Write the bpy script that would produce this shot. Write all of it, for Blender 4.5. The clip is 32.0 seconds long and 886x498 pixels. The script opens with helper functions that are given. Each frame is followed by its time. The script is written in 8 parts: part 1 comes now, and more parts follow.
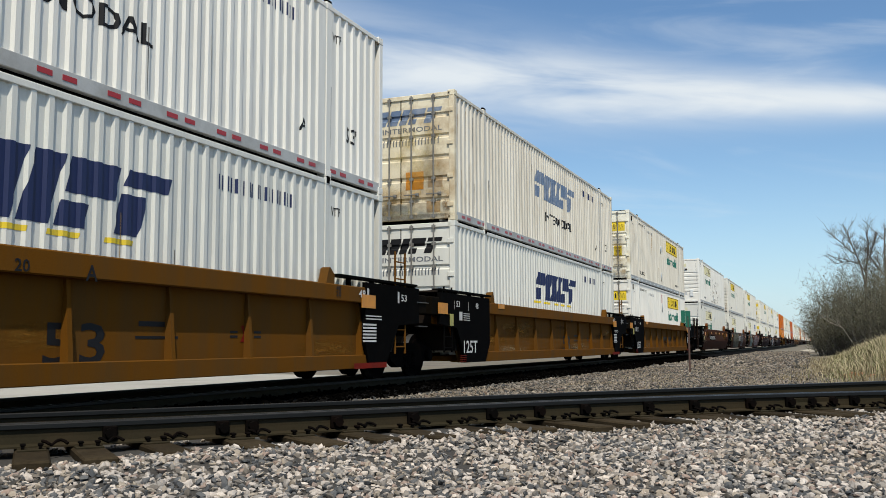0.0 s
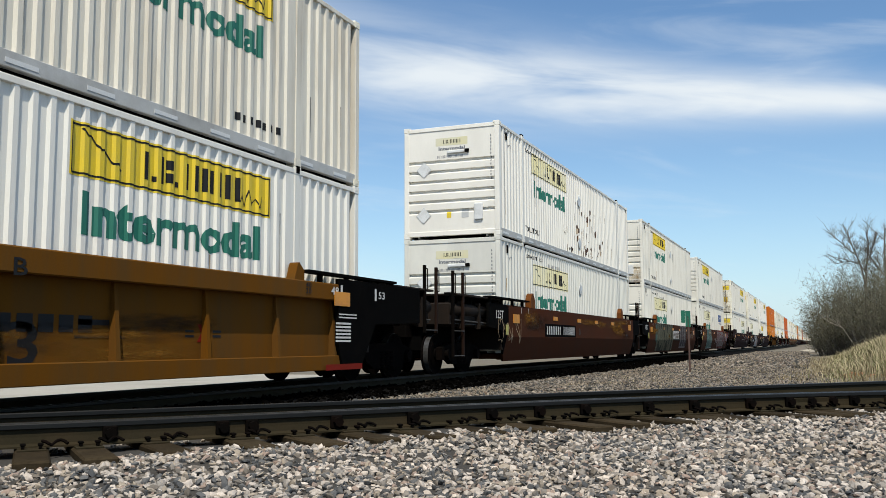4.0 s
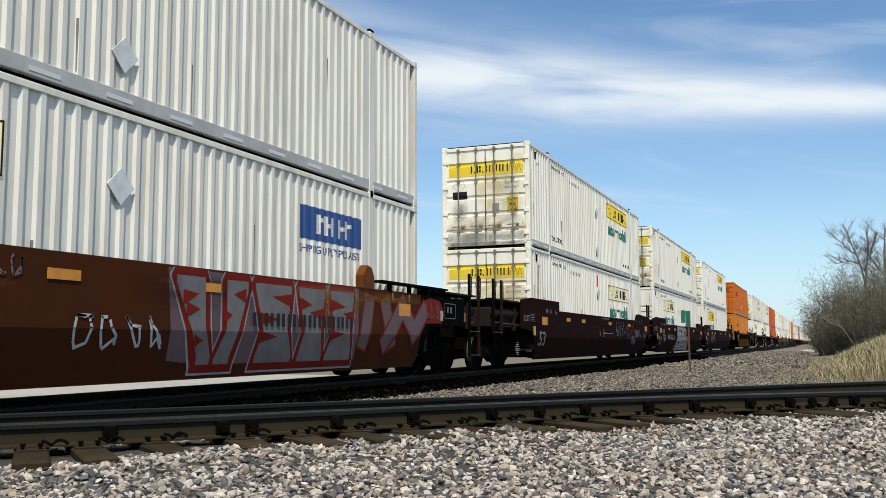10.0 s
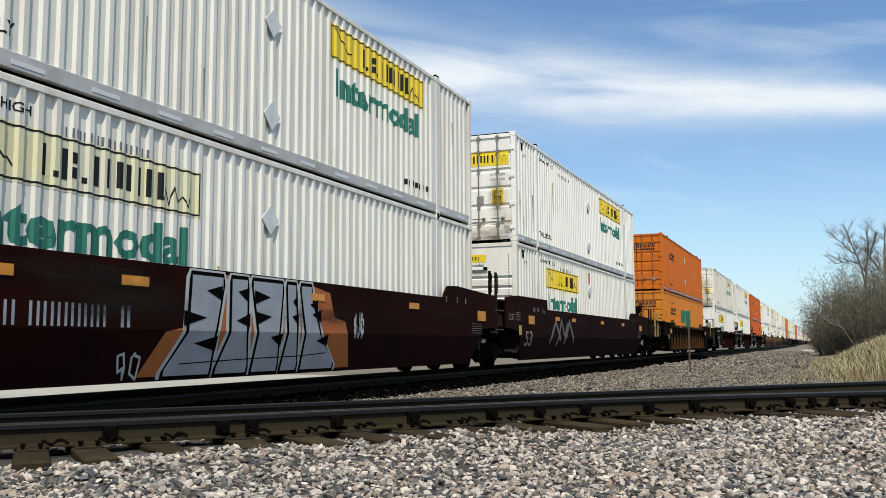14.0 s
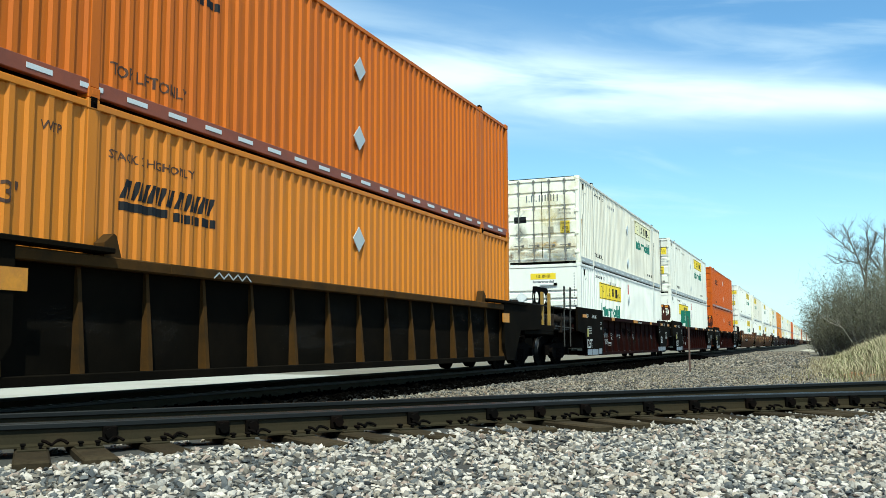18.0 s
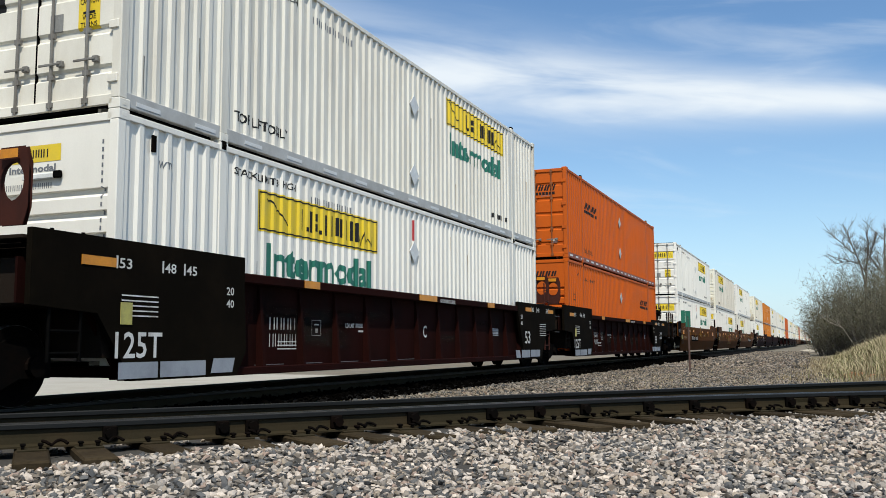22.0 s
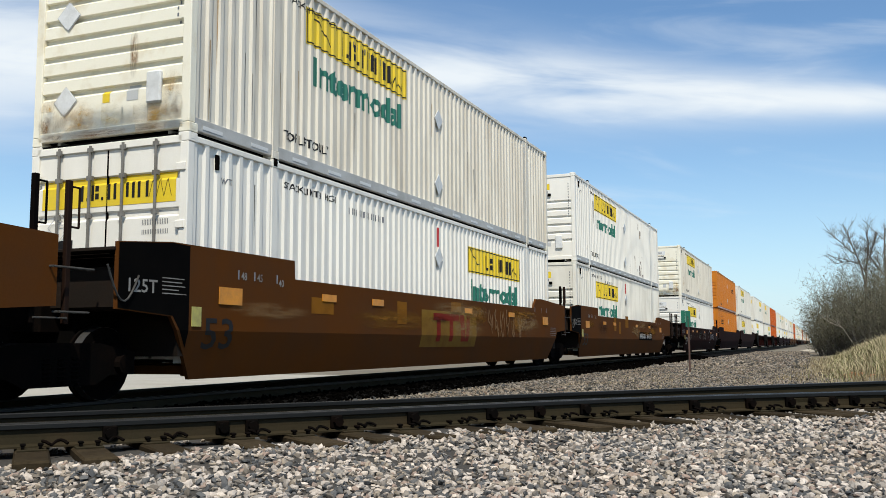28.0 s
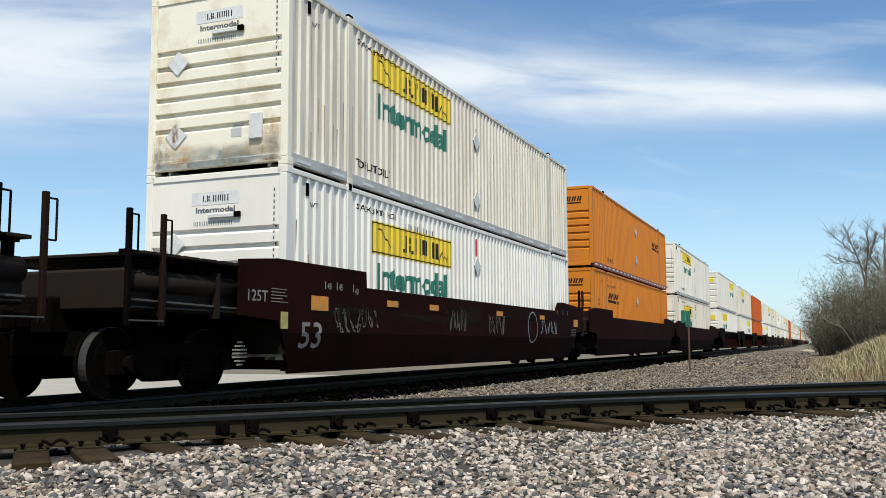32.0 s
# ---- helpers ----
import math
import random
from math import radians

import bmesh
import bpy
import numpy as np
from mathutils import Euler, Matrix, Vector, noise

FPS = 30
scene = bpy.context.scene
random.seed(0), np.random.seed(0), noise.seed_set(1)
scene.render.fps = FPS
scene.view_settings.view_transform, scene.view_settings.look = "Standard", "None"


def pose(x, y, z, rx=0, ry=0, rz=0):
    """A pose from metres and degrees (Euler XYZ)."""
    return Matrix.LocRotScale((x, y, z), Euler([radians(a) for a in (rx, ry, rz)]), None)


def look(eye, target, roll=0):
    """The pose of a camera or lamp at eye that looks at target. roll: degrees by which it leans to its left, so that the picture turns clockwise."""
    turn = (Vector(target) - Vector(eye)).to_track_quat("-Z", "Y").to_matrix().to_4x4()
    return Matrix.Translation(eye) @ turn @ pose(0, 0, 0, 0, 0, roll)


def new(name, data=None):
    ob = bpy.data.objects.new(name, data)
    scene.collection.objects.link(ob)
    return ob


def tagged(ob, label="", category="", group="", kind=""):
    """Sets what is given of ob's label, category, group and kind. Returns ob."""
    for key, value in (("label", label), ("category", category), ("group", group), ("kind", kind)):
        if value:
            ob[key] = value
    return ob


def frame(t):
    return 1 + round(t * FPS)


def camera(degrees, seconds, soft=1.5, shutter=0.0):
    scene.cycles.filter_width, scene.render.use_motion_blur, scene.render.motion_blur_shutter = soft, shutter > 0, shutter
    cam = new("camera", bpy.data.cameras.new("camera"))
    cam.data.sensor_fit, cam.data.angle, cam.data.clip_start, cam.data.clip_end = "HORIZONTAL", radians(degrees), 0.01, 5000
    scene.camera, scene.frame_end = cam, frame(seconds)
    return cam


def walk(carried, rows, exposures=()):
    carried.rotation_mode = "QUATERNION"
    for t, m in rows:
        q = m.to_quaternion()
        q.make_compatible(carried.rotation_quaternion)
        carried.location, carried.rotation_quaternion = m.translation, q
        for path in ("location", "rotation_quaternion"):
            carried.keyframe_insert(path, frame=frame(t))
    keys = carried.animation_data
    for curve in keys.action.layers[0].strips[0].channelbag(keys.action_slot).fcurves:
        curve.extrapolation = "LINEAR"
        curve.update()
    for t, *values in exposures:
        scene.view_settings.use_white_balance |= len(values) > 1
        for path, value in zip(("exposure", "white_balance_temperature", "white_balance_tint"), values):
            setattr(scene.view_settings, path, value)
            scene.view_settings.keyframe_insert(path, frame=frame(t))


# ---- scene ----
# One fixed view beside the line; the train comes from +y and runs towards -y.
cam = camera(51.57, 32.0, soft=0.8)
EYE = Vector((0.0, 0.0, 0.58))
AIM = Vector((-math.sin(radians(22.307)) * math.cos(radians(5.939)),
              math.cos(radians(22.307)) * math.cos(radians(5.939)), math.sin(radians(5.939))))
VIEW = look(EYE, EYE + AIM * 10, -0.244)
walk(cam, [(0.0, VIEW), (32.0, VIEW)],
     exposures=[(0, -0.22, 6550, 8), (1.5, -0.22, 6550, 8), (3.5, -0.16, 6550, 8), (7.0, -0.12, 6550, 8), (10.0, -0.10, 6550, 8), (16.3, -0.08, 6550, 8), (17.0, -0.08, 6250, 6), (17.5, 0.10, 6150, 2), (18.0, 0.30, 6000, -9), (18.6, 0.28, 5600, -9),
                (19.3, 0.18, 5400, -8), (20.2, -0.04, 6150, 1), (21.0, -0.11, 6250, 6), (22.0, -0.09, 6450, 8), (23.2, -0.08, 6550, 8), (24.0, 0.22, 6250, 0),
                (24.6, 0.25, 6050, -4), (25.6, 0.22, 6050, -4), (27.2, -0.08, 6550, 8), (32, -0.08, 6550, 8)])

# ---- light ----
SUN_TO = Vector((0.25, -0.49, 0.835)).normalized()
sun_data = bpy.data.lights.new("sun", "SUN")
sun_data.energy, sun_data.angle, sun_data.color = 5.0, radians(0.53), (1.0, 0.94, 0.84)
new("sun", sun_data).matrix_basis = look(SUN_TO * 200, (0, 0, 0))
scene.view_settings.exposure = 0.0


def make_world():
    world = bpy.data.worlds.new("sky")
    scene.world = world
    world.use_nodes = True
    nt = world.node_tree
    nt.nodes.clear()
    N, L = nt.nodes.new, nt.links.new
    sky = N("ShaderNodeTexSky")
    sky.sky_type, sky.sun_disc = "NISHITA", False
    sky.sun_elevation = math.asin(SUN_TO.z)
    sky.sun_rotation = math.atan2(SUN_TO.x, SUN_TO.y)
    sky.air_density, sky.dust_density, sky.ozone_density = 1.0, 0.15, 2.6
    # thin cirrus: streaky noise over azimuth and elevation, densest in one long drifting band
    co = N("ShaderNodeTexCoord")
    sep = N("ShaderNodeSeparateXYZ")
    L(co.outputs["Generated"], sep.inputs[0])

    def calc(op, a, b=None, c=None):
        n = N("ShaderNodeMath")
        n.operation = op
        for k, q in enumerate((a, b, c)):
            if q is None:
                continue
            if isinstance(q, (int, float)):
                n.inputs[k].default_value = q
            else:
                L(q, n.inputs[k])
        return n.outputs[0]
    deg = 180 / math.pi
    az = calc("MULTIPLY", calc("ARCTAN2", calc("MULTIPLY", sep.outputs["X"], -1.0), sep.outputs["Y"]), deg)
    el = calc("MULTIPLY", calc("ARCSINE", sep.outputs["Z"]), deg)
    mid = calc("MINIMUM", calc("MULTIPLY_ADD", az, 0.112, 14.1), calc("MULTIPLY_ADD", az, -0.08, 20.2))
    off = calc("SUBTRACT", el, mid)

    def streaks(sa, se, seed, detail, rough, warp):
        v = N("ShaderNodeCombineXYZ")
        L(calc("MULTIPLY", az, sa), v.inputs[0])
        L(calc("MULTIPLY", off, se), v.inputs[1])
        v.inputs[2].default_value = seed
        n = N("ShaderNodeTexNoise")
        n.inputs["Scale"].default_value, n.inputs["Detail"].default_value = 1.0, detail
        n.inputs["Roughness"].default_value, n.inputs["Distortion"].default_value = rough, warp
        L(v.outputs[0], n.inputs["Vector"])
        return n.outputs["Fac"]

    def ramped(x, lo, hi):
        m = N("ShaderNodeMapRange")
        m.interpolation_type = "SMOOTHSTEP"
        m.inputs["From Min"].default_value, m.inputs["From Max"].default_value = lo, hi
        L(x, m.inputs["Value"])
        return m.outputs["Result"]
    width = calc("MULTIPLY_ADD", calc("MAXIMUM", az, -10.0), 0.062, 1.25)
    q = calc("DIVIDE", off, width)
    band = calc("POWER", 2.718, calc("MULTIPLY", calc("MULTIPLY", q, q), -1.0))
    wisps = ramped(streaks(0.055, 0.34, 3.7, 5, 0.52, 0.35), 0.22, 0.62)
    thin = ramped(streaks(0.05, 0.30, 9.1, 6, 0.55, 0.6), 0.50, 0.80)
    # unseen white cover above the view, added to make the fill less blue
    fill_veil = calc("MULTIPLY", ramped(el, 24.0, 55.0), 0.45)
    cover = calc("MINIMUM", calc("ADD", calc("ADD", calc("MULTIPLY", band, calc("MULTIPLY", wisps, 0.95)), calc("MULTIPLY", thin, 0.35)), fill_veil), 0.95)
    haze = N("ShaderNodeMixRGB")
    haze.inputs["Color2"].default_value = (3.1, 4.8, 6.5, 1)
    low = calc("SUBTRACT", 1.0, calc("MINIMUM", calc("DIVIDE", calc("MAXIMUM", el, 0.0), 16.0), 1.0))
    L(calc("MULTIPLY", calc("POWER", low, 2.0), 0.75), haze.inputs["Fac"])
    mix = N("ShaderNodeMixRGB")
    mix.inputs["Color2"].default_value = (6.3, 6.7, 7.1, 1)
    L(cover, mix.inputs["Fac"])
    hue = N("ShaderNodeHueSaturation")
    hue.inputs["Saturation"].default_value = 1.12
    L(sky.outputs["Color"], hue.inputs["Color"])
    L(hue.outputs["Color"], haze.inputs["Color1"])
    L(haze.outputs["Color"], mix.inputs["Color1"])
    bg = N("ShaderNodeBackground")
    bg.inputs["Strength"].default_value = 0.148
    out = N("ShaderNodeOutputWorld")
    L(mix.outputs["Color"], bg.inputs["Color"])
    L(bg.outputs["Background"], out.inputs["Surface"])


make_world()

# ---- materials ----
MATS = {}


def material(name, colour, rough=0.6, metal=0.0, dirt=None, dirt_amount=0.35, dirt_scale=1.5, streak=False, grain=0.06,
             grain_scale=60.0, bump=0.0, bump_scale=40.0, rand=0.0, island=False, edge=0.55, spec=0.5):
    """Paint, metal or earth: base colour with fine grain, larger stains of a second colour, and relief."""
    if name in MATS:
        return MATS[name]
    mat = bpy.data.materials.new(name)
    mat.use_nodes = True
    nt = mat.node_tree
    N, L = nt.nodes.new, nt.links.new
    bsdf = nt.nodes["Principled BSDF"]
    bsdf.inputs["Roughness"].default_value, bsdf.inputs["Metallic"].default_value = rough, metal
    bsdf.inputs["Specular IOR Level"].default_value = spec
    co = N("ShaderNodeTexCoord")
    vec = co.outputs["Object"]
    base = N("ShaderNodeRGB")
    base.outputs[0].default_value = (*colour, 1)
    col = base.outputs[0]
    if grain:
        n = N("ShaderNodeTexNoise")
        n.inputs["Scale"].default_value, n.inputs["Detail"].default_value = grain_scale, 4
        L(vec, n.inputs["Vector"])
        mr = N("ShaderNodeMapRange")
        mr.inputs["To Min"].default_value, mr.inputs["To Max"].default_value = 1 - grain * 2.5, 1 + grain * 2.5
        L(n.outputs["Fac"], mr.inputs["Value"])
        mul = N("ShaderNodeVectorMath")
        mul.operation = "SCALE"
        L(col, mul.inputs[0])
        L(mr.outputs["Result"], mul.inputs["Scale"])
        col = mul.outputs[0]
    if rand:
        if island:
            src = N("ShaderNodeNewGeometry").outputs["Random Per Island"]
        else:
            src = N("ShaderNodeObjectInfo").outputs["Random"]
        mr = N("ShaderNodeMapRange")
        mr.inputs["To Min"].default_value, mr.inputs["To Max"].default_value = 1 - rand, 1 + rand
        L(src, mr.inputs["Value"])
        mul = N("ShaderNodeVectorMath")
        mul.operation = "SCALE"
        L(col, mul.inputs[0])
        L(mr.outputs["Result"], mul.inputs["Scale"])
        col = mul.outputs[0]
    if dirt:
        mp = N("ShaderNodeMapping")
        mp.inputs["Scale"].default_value = (dirt_scale, dirt_scale * (3.0 if streak else 1.0), dirt_scale * (0.35 if streak else 1.0))
        L(vec, mp.inputs["Vector"])
        if not island:
            oi = N("ShaderNodeObjectInfo")
            comb = N("ShaderNodeVectorMath")
            comb.operation = "SCALE"
            comb.inputs[0].default_value = (37.0, 11.0, 23.0)
            L(oi.outputs["Random"], comb.inputs["Scale"])
            L(comb.outputs[0], mp.inputs["Location"])
        n = N("ShaderNodeTexNoise")
        n.inputs["Scale"].default_value, n.inputs["Detail"].default_value, n.inputs["Roughness"].default_value = 1.0, 8, 0.65
        L(mp.outputs["Vector"], n.inputs["Vector"])
        rp = N("ShaderNodeMapRange")
        rp.inputs["From Min"].default_value, rp.inputs["From Max"].default_value = edge - 0.12, edge + 0.16
        rp.inputs["To Max"].default_value = dirt_amount
        L(n.outputs["Fac"], rp.inputs["Value"])
        mx = N("ShaderNodeMixRGB")
        mx.inputs["Color2"].default_value = (*dirt, 1)
        L(rp.outputs["Result"], mx.inputs["Fac"])
        L(col, mx.inputs["Color1"])
        col = mx.outputs["Color"]
    L(col, bsdf.inputs["Base Color"])
    if bump:
        n = N("ShaderNodeTexNoise")
        n.inputs["Scale"].default_value, n.inputs["Detail"].default_value = bump_scale, 5
        L(vec, n.inputs["Vector"])
        b = N("ShaderNodeBump")
        b.inputs["Strength"].default_value, b.inputs["Distance"].default_value = bump, 0.01
        L(n.outputs["Fac"], b.inputs["Height"])
        L(b.outputs["Normal"], bsdf.inputs["Normal"])
    MATS[name] = mat
    return mat


GRIME = (0.10, 0.085, 0.065)
RUST = (0.13, 0.05, 0.02)
WHITES = [
    material("white paint clean", (0.79, 0.765, 0.69), 0.45, dirt=(0.45, 0.42, 0.36), dirt_amount=0.30, dirt_scale=0.8, streak=True, grain=0.02, bump=0.05),
    material("white paint worn", (0.74, 0.715, 0.63), 0.5, dirt=(0.34, 0.29, 0.21), dirt_amount=0.42, dirt_scale=0.9, streak=True, grain=0.03, bump=0.06),
    material("cream paint weathered", (0.72, 0.675, 0.57), 0.55, dirt=(0.30, 0.24, 0.16), dirt_amount=0.5, dirt_scale=0.9, streak=True, grain=0.03, bump=0.06),
    material("cool grey white paint", (0.68, 0.67, 0.60), 0.5, dirt=(0.36, 0.36, 0.34), dirt_amount=0.4, dirt_scale=0.9, streak=True, grain=0.03, bump=0.06),
]
END_DIRTY = material("end paint stained", (0.80, 0.765, 0.63), 0.55, dirt=(0.46, 0.33, 0.12), dirt_amount=0.8, dirt_scale=1.1, grain=0.03, edge=0.64)
END_RUSTY = material("end paint rust-eaten", (0.74, 0.66, 0.48), 0.6, dirt=(0.30, 0.17, 0.05), dirt_amount=0.85, dirt_scale=1.6, grain=0.04, edge=0.56)
ORANGES = [
    material("orange paint", (0.50, 0.092, 0.004), 0.55, spec=0.2, dirt=(0.30, 0.07, 0.015), dirt_amount=0.5, dirt_scale=0.9, streak=True, grain=0.03, bump=0.05),
    material("faded orange paint", (0.55, 0.18, 0.013), 0.55, spec=0.25, dirt=(0.38, 0.13, 0.03), dirt_amount=0.5, dirt_scale=0.9, streak=True, grain=0.03, bump=0.05),
]
ORANGES.append(material("sun-reddened orange paint", (0.52, 0.125, 0.007), 0.55, spec=0.2, dirt=(0.34, 0.075, 0.012), dirt_amount=0.6, dirt_scale=0.6, streak=True, grain=0.03, bump=0.05))
RAIL_GREY = material("bottom rail grey", (0.46, 0.46, 0.44), 0.5, dirt=(0.2, 0.18, 0.15), dirt_amount=0.55, dirt_scale=1.6, grain=0.04)
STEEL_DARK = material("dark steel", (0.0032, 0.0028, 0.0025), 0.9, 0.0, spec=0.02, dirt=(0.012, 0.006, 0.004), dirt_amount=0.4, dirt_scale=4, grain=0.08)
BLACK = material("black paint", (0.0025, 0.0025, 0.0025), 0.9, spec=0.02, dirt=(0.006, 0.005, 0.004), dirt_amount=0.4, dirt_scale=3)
ROD = material("sooty lock rod", (0.17, 0.165, 0.15), 0.6, dirt=(0.07, 0.05, 0.03), dirt_amount=0.6, dirt_scale=5)
DULL_IRON = material("dull grey iron", (0.045, 0.044, 0.041), 0.6, spec=0.3, dirt=(0.04, 0.03, 0.02), dirt_amount=0.6, dirt_scale=6)
POST_BROWN = material("rust brown post", (0.014, 0.006, 0.0032), 0.7, spec=0.1, dirt=(0.010, 0.005, 0.003), dirt_amount=0.6, dirt_scale=4)
RUSTY_ROD = material("rust orange rod", (0.26, 0.075, 0.012), 0.6, dirt=(0.08, 0.03, 0.01), dirt_amount=0.7, dirt_scale=4)
YELLOW_POST = material("grimy yellow post", (0.30, 0.18, 0.03), 0.6, dirt=(0.12, 0.07, 0.02), dirt_amount=0.7, dirt_scale=4)
GALV = material("galvanised rod", (0.42, 0.42, 0.40), 0.45, 0.5, dirt=RUST, dirt_amount=0.4, dirt_scale=8)
YELLOW_SIGN = material("yellow sign paint", (0.72, 0.52, 0.015), 0.5, dirt=(0.45, 0.36, 0.08), dirt_amount=0.35, dirt_scale=2, grain=0.03)
PALE_SIGN = material("faded yellow sign paint", (0.68, 0.62, 0.32), 0.5, dirt=(0.62, 0.60, 0.48), dirt_amount=0.8, dirt_scale=0.7, grain=0.03, edge=0.48)
GREEN_TEXT = material("green lettering", (0.008, 0.13, 0.085), 0.5, dirt=(0.05, 0.2, 0.15), dirt_amount=0.3)
BLACK_TEXT = material("black lettering", (0.010, 0.010, 0.011), 0.6, spec=0.2)
GREY_TEXT = material("faded grey lettering", (0.10, 0.11, 0.13), 0.55, dirt=(0.3, 0.3, 0.3), dirt_amount=0.4, dirt_scale=3)
NAVY = material("navy lettering", (0.005, 0.012, 0.065), 0.5)
NAVY_FADED = material("faded navy lettering", (0.10, 0.15, 0.24), 0.55, dirt=(0.35, 0.37, 0.4), dirt_amount=0.6, dirt_scale=3)
BLUE_SIGN = material("blue sign paint", (0.012, 0.055, 0.20), 0.5)
WHITE_TEXT = material("white lettering", (0.62, 0.61, 0.58), 0.55, dirt=(0.2, 0.15, 0.12), dirt_amount=0.5, dirt_scale=5)
RED_REFLECT = material("red reflector", (0.36, 0.02, 0.02), 0.35)
SILVER_REFLECT = material("silver reflector", (0.62, 0.62, 0.6), 0.3)
AMBER = material("amber reflector", (0.62, 0.24, 0.01), 0.4, dirt=(0.25, 0.09, 0.02), dirt_amount=0.5, dirt_scale=5)
PLACARD = material("placard grey", (0.46, 0.47, 0.46), 0.4, dirt=(0.5, 0.5, 0.5), dirt_amount=0.5, dirt_scale=6)
DATA_GREY = material("worn data plate", (0.20, 0.20, 0.19), 0.5, dirt=(0.32, 0.32, 0.30), dirt_amount=0.6, dirt_scale=30)
PLACARD_WHITE = material("placard white", (0.66, 0.67, 0.66), 0.4, dirt=(0.4, 0.4, 0.38), dirt_amount=0.5, dirt_scale=6)
RUST_SPOT = material("rust patch", (0.045, 0.018, 0.010), 0.8, dirt=(0.14, 0.06, 0.02), dirt_amount=0.8, dirt_scale=9)
RUST_STREAK = material("rust streak", (0.36, 0.24, 0.12), 0.8, dirt=(0.5, 0.42, 0.3), dirt_amount=0.8, dirt_scale=5)

MUSTARD = material("mustard car paint", (0.125, 0.048, 0.0035), 0.8, spec=0.08, dirt=(0.08, 0.045, 0.015), dirt_amount=0.7, dirt_scale=0.9, streak=True, grain=0.05, bump=0.1)
REDBROWN = material("red brown car paint", (0.056, 0.0145, 0.0035), 0.8, spec=0.08, dirt=(0.04, 0.016, 0.008), dirt_amount=0.75, dirt_scale=0.8, grain=0.06, bump=0.1)
MAROON = material("maroon car paint", (0.0155, 0.0031, 0.0022), 0.85, spec=0.05, dirt=(0.004, 0.002, 0.0017), dirt_amount=0.75, dirt_scale=0.8, grain=0.06, bump=0.1)
BROWN = material("ochre brown car paint", (0.085, 0.027, 0.003), 0.8, spec=0.08, dirt=(0.06, 0.026, 0.01), dirt_amount=0.75, dirt_scale=0.7, grain=0.06, bump=0.1)
CAR_DARK = material("sooty car paint", (0.0045, 0.0035, 0.0022), 0.9, spec=0.03, dirt=(0.010, 0.007, 0.004), dirt_amount=0.7, dirt_scale=1.4, grain=0.08, bump=0.1)
CAR_OLIVE = material("dirty yellow car paint", (0.060, 0.028, 0.0065), 0.8, spec=0.08, dirt=(0.02, 0.013, 0.006), dirt_amount=0.8, dirt_scale=2.0, grain=0.08, bump=0.1)
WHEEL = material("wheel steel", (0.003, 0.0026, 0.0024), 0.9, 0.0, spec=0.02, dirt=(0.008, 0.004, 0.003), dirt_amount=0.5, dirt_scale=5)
TREAD = material("worn wheel tread", (0.10, 0.098, 0.095), 0.38, 0.6, dirt=(0.02, 0.015, 0.012), dirt_amount=0.6, dirt_scale=5)
END_STEEL = material("sooty brown end steel", (0.013, 0.0095, 0.007), 0.75, spec=0.12, dirt=(0.022, 0.012, 0.007), dirt_amount=0.6, dirt_scale=2.5, grain=0.1, bump=0.15)
OLD_AMBER = material("grimy amber reflector", (0.20, 0.085, 0.006), 0.5, dirt=(0.05, 0.02, 0.006), dirt_amount=0.7, dirt_scale=5)
SCUFFED = material("scuffed pale plate", (0.40, 0.38, 0.30), 0.7, dirt=(0.12, 0.10, 0.07), dirt_amount=0.7, dirt_scale=12)
STENCIL_DIM = material("worn grey-white stencil paint", (0.24, 0.23, 0.21), 0.7, dirt=(0.06, 0.035, 0.025), dirt_amount=0.8, dirt_scale=5)
RAIL_WEB = material("rusty rail", (0.025, 0.020, 0.010), 0.8, 0.0, spec=0.12, dirt=(0.040, 0.026, 0.013), dirt_amount=0.6, dirt_scale=2, grain=0.1, bump=0.2)
RAIL_HEAD = material("worn rail head", (0.0095, 0.010, 0.0097), 0.45, 0.1, spec=0.25, dirt=(0.009, 0.008, 0.007), dirt_amount=0.6, dirt_scale=2, grain=0.05)
TIE = material("weathered tie wood", (0.038, 0.028, 0.016), 0.9, spec=0.06, dirt=(0.014, 0.010, 0.006), dirt_amount=0.7, dirt_scale=3, grain=0.2, grain_scale=30, bump=0.5, bump_scale=25, rand=0.25)
T_TEAL = material("teal spray paint", (0.005, 0.075, 0.062), 0.6, dirt=(0.02, 0.05, 0.04), dirt_amount=0.5)
T_OLIVE = material("olive spray paint", (0.058, 0.050, 0.014), 0.6, dirt=(0.02, 0.025, 0.012), dirt_amount=0.6, dirt_scale=3)
T_GREY = material("grey spray paint", (0.14, 0.13, 0.13), 0.6, dirt=(0.07, 0.05, 0.05), dirt_amount=0.7, dirt_scale=2.5)
T_SILVER = material("silver spray paint", (0.28, 0.30, 0.33), 0.5, dirt=(0.16, 0.17, 0.2), dirt_amount=0.6, dirt_scale=2.5)
T_RED = material("red spray paint", (0.17, 0.012, 0.006), 0.75, spec=0.1, dirt=(0.09, 0.015, 0.008), dirt_amount=0.6, dirt_scale=3)
T_ORANGE = material("orange spray paint", (0.34, 0.09, 0.012), 0.6)
T_PLUM = material("plum spray paint", (0.10, 0.062, 0.068), 0.6, dirt=(0.06, 0.03, 0.025), dirt_amount=0.6, dirt_scale=2)
T_LINE = material("pale olive spray paint", (0.24, 0.24, 0.15), 0.6)
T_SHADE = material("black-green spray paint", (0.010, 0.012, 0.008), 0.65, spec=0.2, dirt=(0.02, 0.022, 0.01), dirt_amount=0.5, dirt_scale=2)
T_DUSK = material("dusky plum-grey spray paint", (0.045, 0.038, 0.040), 0.7, spec=0.2, dirt=(0.03, 0.02, 0.018), dirt_amount=0.6, dirt_scale=2)
